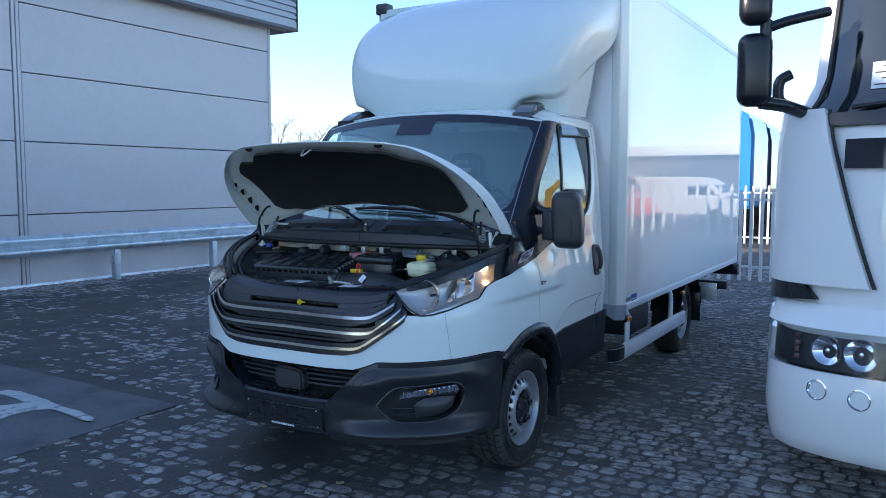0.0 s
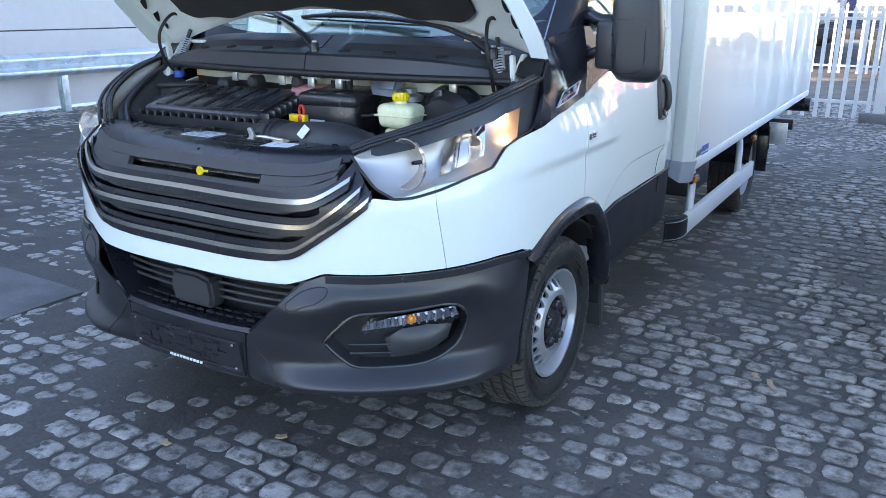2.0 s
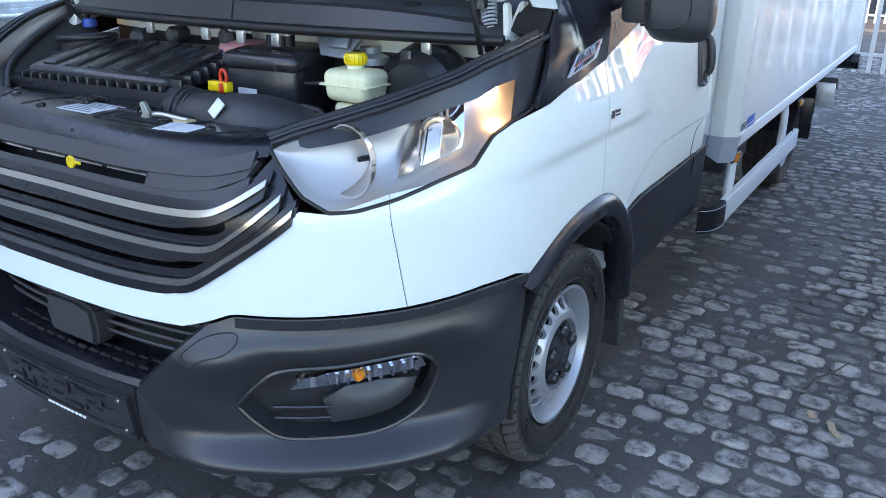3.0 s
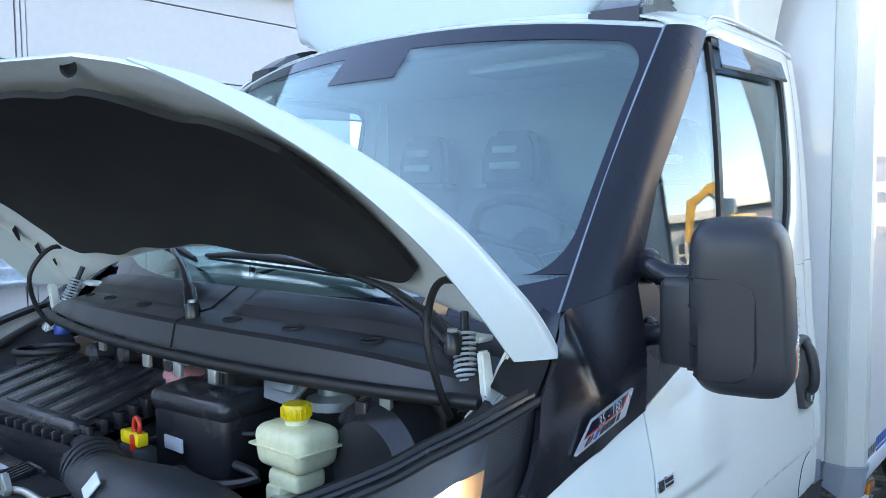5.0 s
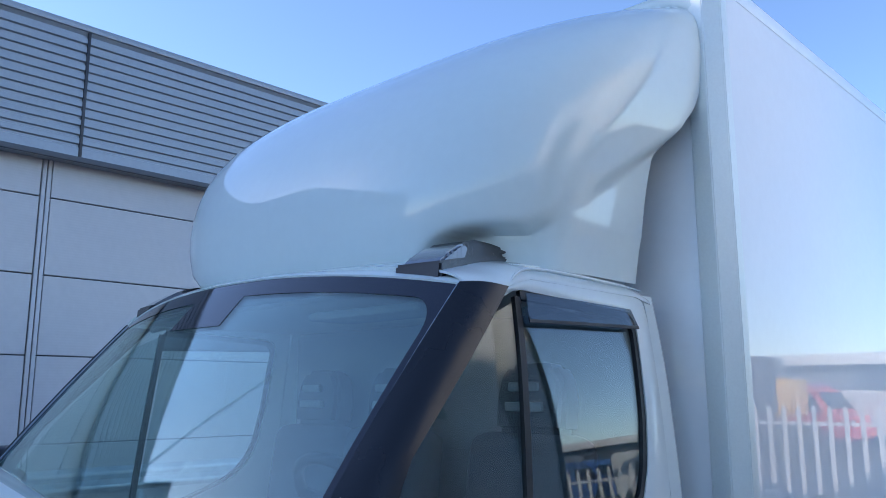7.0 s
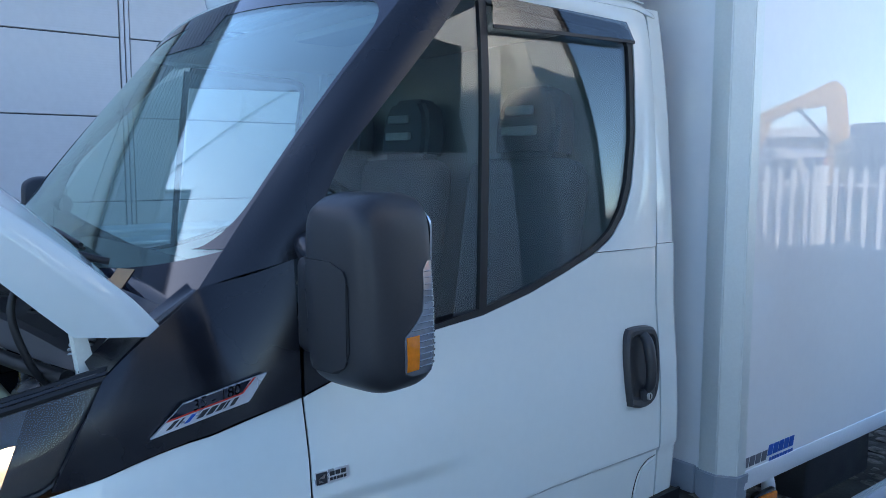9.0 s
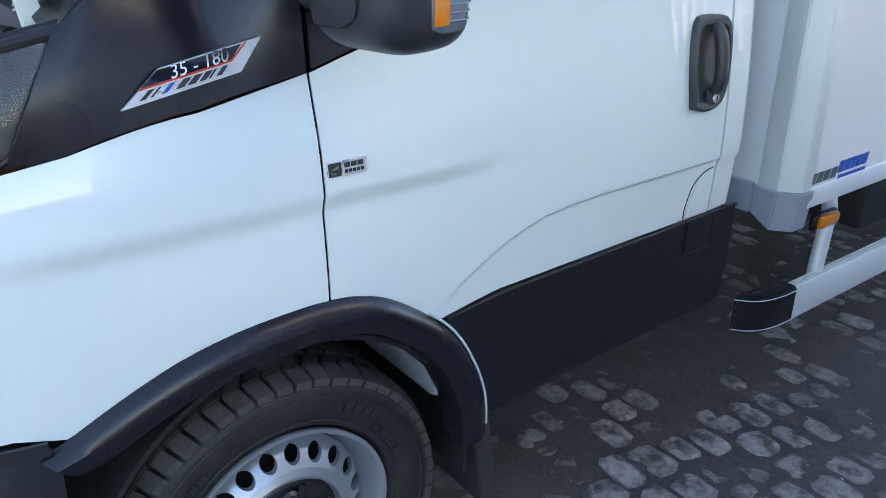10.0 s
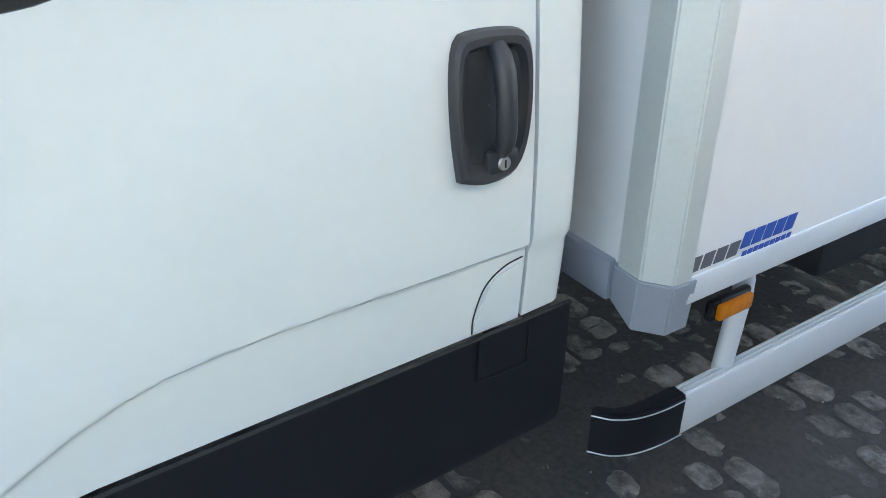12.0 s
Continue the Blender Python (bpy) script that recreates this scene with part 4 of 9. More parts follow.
for s in (1, -1):
    fog = [fx(0.56, 0.536), fx(0.60, 0.585), fx(0.657, 0.632), fx(0.76, 0.640), fx(0.870, 0.646), fx(0.900, 0.600), fx(0.893, 0.54), fx(0.872, 0.487), fx(0.817, 0.450), fx(0.72, 0.447), fx(0.645, 0.453), fx(0.60, 0.49)]
    out = [fx(0.27, 0.362), fx(0.466, 0.372), fx(0.718, 0.372), fx(0.866, 0.362), sy(-0.40, 0.345), sy(-0.378, 0.50), sy(-0.372, 0.62), sy(-0.366, 0.752), sy(-0.44, 0.768), sy(-0.54, 0.773),
           fx(0.888, 0.767), fx(0.81, 0.765), fx(0.70, 0.761), fx(0.565, 0.760), fx(0.503, 0.733), fx(0.455, 0.69), fx(0.38, 0.61), fx(0.325, 0.556), fx(0.292, 0.53), fx(0.28, 0.45)]
    G = loop_patch(fog, out, 140, 0.004, 0.004, s, 12, 0.012)
    # shoulder below the trim strip, faded out towards the recess
    sh = np.clip((0.735 - G[..., 2]) / 0.08, 0, 1)
    sh = sh * sh * (3 - 2 * sh) * np.clip((G[..., 2] - 0.56) / 0.08, 0, 1) * np.clip(np.linspace(0, 1.8, G.shape[0])[:, None], 0, 1) * np.clip((-0.37 - G[..., 1]) / 0.2, 0, 1)
    nr = G * np.array([1, 1, 0]) - np.array([0, 0.2, 0])
    G = G + nr / np.linalg.norm(nr, axis=-1, keepdims=True) * 0.030 * sh[..., None]
    # the chin juts forward under the lamp recess
    low = np.clip((0.462 - G[..., 2]) / 0.085, 0, 1)
    low = low * low * (3 - 2 * low) * np.clip((np.abs(G[..., 0]) - 0.27) / 0.2, 0, 1) * np.clip((-0.36 - G[..., 1]) / 0.25, 0, 1)
    nr = G * np.array([1, 1, 0]) - np.array([0, 0.2, 0])
    G = G + nr / np.linalg.norm(nr, axis=-1, keepdims=True) * 0.065 * low[..., None]
    bumper = put("bumper_corner", shell("bumper_corner", G, 0.006, s < 0, 40), BUMPER, truck, "black grained plastic bumper corner")
    deep = loop_patch([(c[0] * 0.985 + fx(0.75, 0.55)[0] * 0.015, c[1] * 0.97 + 0.545 * 0.03) for c in fog], fog, 100, -0.055, 0.003, s, 5)
    put("fog_recess", shell("fog_recess", deep, 0.003, s < 0), BUMPER, bumper)
    put("recess_floor", shell("recess_floor", patch([fog[0], fog[11], fog[10], fog[9], fog[8], fog[7]], [fog[0], fog[1], fog[2], fog[3], fog[4], fog[5]], 24, 8, -0.055, s), 0.004, s < 0), PLASTIC_SMOOTH, bumper)
    R = np.array([body(*c) for c in catmull(list(fog) + [fog[0]], 120)]) * np.array([s, 1, 1])
    R[:, 1] -= 0.010
    put("recess_rim", tube(R[:-1], 0.006, 7, closed=True), PLASTIC_SMOOTH, bumper)
    # indicator strip and fog lamp blank
    lamp = put("indicator_lamp", shell("indicator_lamp", patch([fx(0.662, 0.570), fx(0.72, 0.578), fx(0.80, 0.588), fx(0.886, 0.592)], [fx(0.690, 0.598), fx(0.74, 0.612), fx(0.80, 0.621), fx(0.880, 0.627)], 24, 6, -0.012, s), 0.03, s < 0), MIRROR, bumper, "clear indicator strip with an amber bulb")
    for k in range(12):
        q0 = 0.675 + k * 0.0175
        put("lamp_flute", tube([(s * (body(*fx(q0, z))[0]), body(*fx(q0, z))[1] - 0.004 + 0.016, z) for z in (0.578 + k * 0.0012, 0.606 + k * 0.0013)], 0.005, 6), MIRROR, bumper)
    P = body(*fx(0.783, 0.604))
    put("amber_bulb", lathe([(0.0, -0.012), (0.013, -0.008), (0.015, 0.0), (0.013, 0.008), (0.0, 0.012)], 14, "y", m=Matrix.Translation((s * P[0], P[1] + 0.008, P[2]))), AMBER, bumper)
    g = put("lamp_lens", shell("lamp_lens", patch([fx(0.655, 0.566), fx(0.72, 0.574), fx(0.80, 0.584), fx(0.888, 0.588)], [fx(0.688, 0.602), fx(0.74, 0.616), fx(0.80, 0.625), fx(0.882, 0.631)], 24, 5, 0.001, s), 0.003, s < 0), LENS, bumper)
    g.visible_shadow = False
    put("fog_blank", shell("fog_blank", patch([fx(0.735, 0.462), fx(0.79, 0.466), fx(0.838, 0.478), fx(0.868, 0.51)], [fx(0.722, 0.53), fx(0.765, 0.562), fx(0.825, 0.568), fx(0.876, 0.555)], 18, 8, -0.030, s,
                                               bulge=lambda u, v: 0.02 * np.sin(u * math.pi) * np.sin(v * math.pi)), 0.02, s < 0), HANDLE, bumper)
    for z in (0.485, 0.515):
        put("recess_rib", tube([(s * body(*fx(x, z))[0], body(*fx(x, z))[1] + 0.03, z) for x in (0.61, 0.66, 0.72)], 0.004, 6), PLASTIC_SMOOTH, bumper)
    put("trim_strip", shell("trim_strip", patch([fx(0.57, 0.737), fx(0.70, 0.738), fx(0.81, 0.742), fx(0.885, 0.744), sy(-0.54, 0.750), sy(-0.38, 0.742)], [fx(0.57, 0.761), fx(0.70, 0.762), fx(0.81, 0.766), fx(0.885, 0.768), sy(-0.54, 0.774), sy(-0.38, 0.764)], 40, 3, 0.013, s), 0.006, s < 0), PLASTIC_SMOOTH, bumper)
    # tow eye cover line and the seam of the lower corner, laid on the bumper's surface
    bb = bmesh.new()
    bb.from_mesh(bumper.data)
    face_tree = BVHTree.FromBMesh(bb)
    bb.free()
    for name, pts in (("cover_gap", [(0.462, 0.668), (0.500, 0.704), (0.545, 0.722), (0.578, 0.722), (0.582, 0.700), (0.560, 0.678), (0.520, 0.664), (0.478, 0.640), (0.462, 0.668)]), ("corner_seam", [(0.300, 0.520), (0.345, 0.470), (0.400, 0.415), (0.425, 0.372)])):
        line = []
        for x, z in catmull(pts, 40):
            hit = face_tree.ray_cast(Vector((s * float(x), -2.0, float(z))), Vector((0, 1, 0)))[0]
            if hit is not None:
                line.append((hit.x, hit.y - 0.0006, hit.z))
        put(name, tube(line, 0.0018, 6), SEAL, bumper)
    # lower air dam
    put("air_dam", shell("air_dam", patch([fx(0.27, 0.29), fx(0.5, 0.285), fx(0.75, 0.285), fx(0.9, 0.285)], [fx(0.27, 0.356), fx(0.5, 0.348), fx(0.75, 0.340), fx(0.9, 0.330)], 24, 4, -0.05, s), 0.006, s < 0), PLASTIC_DULL, bumper)

centre = put("bumper_centre", shell("bumper_centre", patch(both([fx(0, 0.352), fx(0.15, 0.352), fx(0.265, 0.353)]), both([fx(0, 0.533), fx(0.15, 0.533), fx(0.285, 0.530)]), 40, 10, 0.004), 0.006), BUMPER, truck, "black plastic bumper middle with the plate holder")
A = patch(both([fx(0, 0.533), fx(0.15, 0.533), fx(0.30, 0.534)]), both([fx(0, 0.545), fx(0.15, 0.545), fx(0.32, 0.552)]), 40, 2, 0.003)
lip = np.stack([A[:, 0], A[:, 1] + np.array([0, 0.012, 0.004]), A[:, 1] + np.array([0, 0.13, 0.012])], 1)
put("bumper_shelf", shell("bumper_shelf", lip, 0.006), PLASTIC, centre)
for k in range(-6, 7):
    for dy in (0.045, 0.085):
        P = body(*fx(k * 0.045, 0.56))
        put("shelf_slot", box(k * 0.045 - 0.016, k * 0.045 + 0.016, P[1] + dy - 0.004, P[1] + dy + 0.004, 0.553, 0.5605, 0.002), DARK, centre)
# lower opening: back sheet coloured near-black for its shade, slats, centre block
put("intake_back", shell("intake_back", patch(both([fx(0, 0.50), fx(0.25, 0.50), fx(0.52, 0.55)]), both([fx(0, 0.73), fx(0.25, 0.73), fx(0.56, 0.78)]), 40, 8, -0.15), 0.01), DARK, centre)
for z in (0.60, 0.625, 0.65, 0.675, 0.70):
    w = float(np.interp(z, [0.56, 0.70], [0.34, 0.48]))
    put("intake_slat", tube(np.array([body(*fx(x, z)) for x in np.linspace(-w, w, 25)]) + np.array([0, 0.09, 0]), 0.006, 6), PLASTIC_DULL, centre)
b = prism([(-0.09, 0.56), (0.09, 0.56), (0.10, 0.60), (0.09, 0.665), (0.03, 0.68), (-0.09, 0.68), (-0.11, 0.62)], -1.0, -0.93, "xz", 0.012)
put("sensor_block", b, PLASTIC_DULL, centre)
for s in (1, -1):
    # inner flank of the opening
    G = np.stack([np.array([body(*fx(x, z)) for x, z in even([(0.30, 0.536), (0.38, 0.612), (0.455, 0.69), (0.505, 0.735)], 16)]),
                  np.array([body(*fx(x, z)) for x, z in even([(0.30, 0.536), (0.38, 0.612), (0.455, 0.69), (0.505, 0.735)], 16)]) + np.array([0, 0.14, 0])], 1) * np.array([s, 1, 1])
    put("opening_flank", shell("opening_flank", G, 0.006, s > 0), PLASTIC, centre)
put("opening_roof", shell("opening_roof", np.stack([patch(both(lo_half[:5]), both(lo_half[:5]), 40, 1, -0.004)[:, 0], patch(both(lo_half[:5]), both(lo_half[:5]), 40, 1, -0.15)[:, 0]], 1), 0.006, True), PLASTIC, centre)

# number plate holder, empty, with a strip of print along the foot
plate = put("plate_holder", shell("plate_holder", patch(both([fx(0, 0.372), fx(0.265, 0.372)]), both([fx(0, 0.500), fx(0.265, 0.500)]), 24, 4, 0.018), 0.012), PLASTIC_SMOOTH, truck, "empty black number plate holder")
for z in (0.392, 0.497):
    put("holder_rim", tube(np.array([body(*fx(x, z)) for x in np.linspace(-0.262, 0.262, 21)]) + np.array([0, -0.021, 0]), 0.0035, 6), PLASTIC, plate)
rng = random.Random(5)
for k in range(26):
    x, z = rng.uniform(-0.20, 0.20), rng.uniform(0.41, 0.485)
    w, h = (rng.uniform(0.02, 0.06), 0.004) if rng.random() < 0.6 else (0.004, rng.uniform(0.015, 0.04))
    P = body(*fx(x, z))
    put("holder_rib", box(x - w / 2, x + w / 2, P[1] - 0.0225, P[1] - 0.017, z - h / 2, z + h / 2, 0.001), PLASTIC, plate)
for k in range(10):
    x = -0.072 + k * 0.0165
    P = body(*fx(x, 0.381))
    put("print_bar", prism([(x - 0.0065, 0.376), (x + 0.0055, 0.376), (x + 0.0085, 0.387), (x - 0.0035, 0.387)], P[1] - 0.0205, P[1] - 0.019, "xz"), WHITE_PRINT, plate)
for x in (-0.24, 0.24):
    for z in (0.395, 0.485):
        P = body(*fx(x, z))
        put("screw", lathe([(0.0, -0.004), (0.004, -0.003), (0.005, 0.0)], 8, "y", m=Matrix.Translation((x, P[1] - 0.019, z))), ZINC, plate)

# ---- grille ----
g_hi = [fx(0, 1.078), fx(0.285, 1.080), fx(0.43, 1.086), fx(0.50, 1.095), fx(0.56, 1.110), fx(0.598, 1.118)]
g_lo = [fx(0, 0.786), fx(0.285, 0.787), fx(0.43, 0.800), fx(0.52, 0.866), fx(0.62, 0.948), fx(0.70, 1.006)]
# near-black sheet behind the bars, its colour standing for the shade there
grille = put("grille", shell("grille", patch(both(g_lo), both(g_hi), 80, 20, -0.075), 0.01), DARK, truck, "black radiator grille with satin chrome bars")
def strip(pts, h, off, thick, material, name, curve=True, n=72):
    """A bar that follows the nose, mirrored about the middle; pts from the middle outwards."""
    half = catmull([fx(x, z) for x, z in pts], n // 2)
    line = [(-q, z) for q, z in half[:0:-1]] + [tuple(c) for c in half]
    lo = [(q, z - h / 2) for q, z in line]
    hi = [(q, z + h / 2) for q, z in line]
    return put(name, shell(name, patch(lo, hi, n, 2, off), thick), material, grille)
BAR1 = [(0.0, 0.981), (0.25, 0.979), (0.41, 0.979), (0.50, 0.985), (0.555, 1.005), (0.625, 1.054)]
BAR2 = [(0.0, 0.906), (0.28, 0.903), (0.44, 0.903), (0.52, 0.913), (0.575, 0.95), (0.662, 1.029)]
BAR3 = [(0.0, 0.819), (0.26, 0.818), (0.41, 0.823), (0.47, 0.834), (0.54, 0.88), (0.690, 1.002)]
for bar in (BAR1, BAR2, BAR3):
    strip(bar, 0.015, 0.014, 0.010, CHROME, "chrome_bar")
    strip([(x, z - 0.017) for x, z in bar], 0.022, 0.006, 0.05, PLASTIC, "grille_fin")
    strip([(x, z + 0.017) for x, z in bar], 0.022, -0.002, 0.05, PLASTIC, "grille_fin")
for pts in ([(0.0, 0.945), (0.25, 0.943), (0.40, 0.944), (0.46, 0.955)], [(0.0, 0.863), (0.25, 0.862), (0.38, 0.864), (0.44, 0.875)]):
    strip(pts, 0.012, -0.015, 0.04, PLASTIC_SMOOTH, "thin_fin")
strip([(0.0, 0.792), (0.285, 0.793), (0.43, 0.806), (0.52, 0.872), (0.62, 0.954), (0.695, 1.004)], 0.02, 0.001, 0.06, PLASTIC, "grille_frame")
for s in (1, -1):
    put("grille_cheek", shell("grille_cheek", patch([fx(0.545, 0.905), fx(0.60, 0.95), fx(0.695, 1.010)], [fx(0.535, 1.0), fx(0.575, 1.05), fx(0.61, 1.112)], 14, 8, -0.012, s), 0.03, s < 0), PLASTIC, grille)
# sloping brow under the panel, with the slot cut through its middle
strip([(0.0, 1.007), (0.25, 1.006), (0.42, 1.008), (0.52, 1.022), (0.58, 1.05)], 0.034, -0.004, 0.03, PLASTIC_DULL, "brow_lower")
for s in (1, -1):
    panel("brow_cheek", patch([fx(0.315, 1.020), fx(0.42, 1.022), fx(0.50, 1.034), fx(0.57, 1.062)], [fx(0.315, 1.056), fx(0.42, 1.060), fx(0.50, 1.070), fx(0.585, 1.098)], 16, 4, -0.002, s), PLASTIC_DULL, grille, 0.02)
# upper slot with silver vanes and the yellow tag
strip([(0.0, 1.015), (0.25, 1.013), (0.42, 1.014), (0.53, 1.03)], 0.018, -0.012, 0.04, PLASTIC, "grille_fin")
for s in (1, -1):
    for x0, x1 in ((0.015, 0.13), (0.15, 0.30)):
        G = np.array([[body(*fx(x, z)) + np.array([0, 0.03, 0]) for z in (1.030, 1.041)] for x in np.linspace(x0, x1, 9)]) * np.array([s, 1, 1])
        put("slot_vane", shell("slot_vane", G, 0.004, s < 0), CHROME, grille)
    put("slot_post", box(s * 0.136, s * 0.146, -0.925, -0.87, 1.02, 1.055, 0.003), PLASTIC, grille)
P = body(*fx(0.055, 1.04))
strip([(0.0, 1.066), (0.25, 1.065), (0.42, 1.070), (0.50, 1.078), (0.575, 1.098)], 0.034, 0.002, 0.05, PLASTIC_DULL, "grille_brow")
tag = put("tow_tag", lathe([(0.0, -0.004), (0.014, -0.004), (0.016, 0.0), (0.014, 0.004), (0.0, 0.004)], 18, "y", m=Matrix.Translation((0.055, P[1] - 0.004, 1.036))), YELLOW, grille, "yellow plastic tag")
put("tag_tail", box(0.066, 0.094, P[1] - 0.008, P[1] - 0.003, 1.034, 1.042, 0.002), YELLOW, grille)

# slam panel above the grille
def slam(u, v):
    """u across, v from the grille's top to the rear edge."""
    x = u * (0.60 - 0.03 * v)
    a = body(*fx(x, 1.070 + 0.035 * abs(u) ** 3)) + np.array([0, 0.004, 0])
    z1 = 1.118 + 0.02 * abs(u) ** 3
    rear = np.array([x * 0.98, -0.70 + 0.02 * (1 - u * u), 1.112])
    top = np.array([x, a[1] + 0.065, z1])
    if v < 0.4:
        t = v / 0.4
        return a * (1 - t) + top * t + np.array([0, -0.003, 0.007]) * math.sin(t * math.pi)
    t = (v - 0.4) / 0.6
    return top * (1 - t) + rear * t + np.array([0, 0, 0.006]) * math.sin(t * math.pi)
slam_panel = put("slam_panel", shell("slam_panel", np.array([[slam(u, v) for v in np.linspace(0, 1, 22)] for u in np.linspace(-1, 1, 61)]), 0.006), PLASTIC, truck, "black plastic panel over the radiator")
put("key_hole", lathe([(0.011, -0.002), (0.011, 0.004), (0.006, 0.004)], 14, "y", m=Matrix.Translation((0, -0.908, 1.090)) @ Matrix.Rotation(0.6, 4, "X")), DARK, slam_panel)
def on_slam(x, v, dz=0.003):
    P = slam(x / 0.59, v)
    return Vector((x, P[1], P[2] + dz))
def slam_label(x0, x1, v0, v1, material, name, parent=slam_panel):
    G = np.array([[tuple(on_slam(x, v, 0.0022)) for v in np.linspace(v0, v1, 6)] for x in np.linspace(x0, x1, 8)])
    return put(name, shell(name, G, 0.001), material, parent)
slam_label(0.235, 0.345, 0.42, 0.66, LABEL, "paper_label")
slam_label(-0.17, -0.03, 0.50, 0.86, LABEL, "paper_label")
for k in range(7):
    slam_label(-0.16, -0.04 - 0.02 * (k % 3), 0.53 + k * 0.045, 0.55 + k * 0.045, INK_GREY, "print_bar")
for x, v in ((-0.42, 0.6), (-0.24, 0.5), (0.20, 0.62), (0.36, 0.62), (0.46, 0.75), (-0.5, 0.8)):
    P = on_slam(x, v, 0.0)
    put("clip", lathe([(0.012, 0.0), (0.012, 0.005), (0.008, 0.007), (0.0, 0.006)], 14, "z", m=Matrix.Translation(P)), PLASTIC_SMOOTH, slam_panel)
for x0, v0, x1, v1 in ((0.0, 0.47, 0.27, 0.47), (0.0, 0.47, 0.0, 0.95), (0.27, 0.47, 0.27, 0.95), (-0.30, 0.42, -0.30, 0.95), (0.40, 0.42, 0.52, 0.95), (-0.42, 0.42, -0.52, 0.95)):
    put("panel_seam", tube([tuple(on_slam(x0 + (x1 - x0) * t, v0 + (v1 - v0) * t, 0.0008)) for t in np.linspace(0, 1, 9)], 0.0018, 5), DARK, slam_panel)
# flat near-black patch on the panel paints the shade of the well
put("latch_well", shell("latch_well", np.array([[tuple(on_slam(x, v, 0.0026)) for v in np.linspace(0.55, 0.98, 6)] for x in np.linspace(0.045, 0.205, 8)]), 0.002), DARK, slam_panel)
# latch
latch = put("bonnet_latch", box(0.06, 0.20, -0.82, -0.735, 1.105, 1.122, 0.006), DARK, slam_panel, "zinc plated bonnet latch")
put("latch_hook", prism([(0.10, 1.10), (0.135, 1.10), (0.15, 1.135), (0.13, 1.165), (0.115, 1.16), (0.125, 1.135), (0.11, 1.12)], -0.80, -0.785, "xz", 0.003), ZINC, slam_panel)
put("latch_lever", tube([(0.12, -0.79, 1.128), (0.16, -0.775, 1.132), (0.22, -0.77, 1.128), (0.25, -0.765, 1.125)], 0.007, 8, smooth_n=10), ZINC, slam_panel)
put("latch_paddle", box(0.215, 0.265, -0.785, -0.75, 1.118, 1.128, 0.004), mat("latch_beige", (0.45, 0.36, 0.22), 0.5), slam_panel)
for x in (-0.19, 0.03):
    b = box(x - 0.04, x + 0.04, -0.775, -0.69, 1.112, 1.118, 0.003)
    cage = put("latch_cage", b, PLASTIC_SMOOTH, slam_panel)
    for k in range(5):
        put("cage_bar", moved(box(-0.004, 0.004, -0.035, 0.035, -0.006, 0.006, 0.002), Matrix.Translation((x + (k - 2) * 0.014, -0.735, 1.125)) @ Matrix.Rotation(0.5, 4, "Z")), PLASTIC_SMOOTH, slam_panel)
    for y in (-0.77, -0.695):
        put("cage_rim", box(x - 0.04, x + 0.04, y - 0.005, y + 0.005, 1.116, 1.130, 0.003), PLASTIC_SMOOTH, slam_panel)

# ---- headlights ----
BULB = mat("lit_bulb", (1.0, 0.8, 0.5), 0.3, emit=(1.0, 0.58, 0.24, 12.0))
REFLECTOR = mat("warm_lamp_reflector", (0.82, 0.72, 0.62), 0.18, metal=0.95, var=0.12, scale=30)
SMOKED = mat("smoked_lamp_plastic", (0.030, 0.029, 0.032), 0.25, var=0.05, scale=25, rvar=0.0, spec=0.15)
LEDGE = mat("grey_lamp_ledge", (0.045, 0.050, 0.062), 0.25, var=0.05, scale=18, rvar=0.0, spec=0.3)
HOUSING = mat("headlamp_housing", (0.58, 0.57, 0.56), 0.34, metal=0.5, var=0.04, scale=12, rvar=0.0)
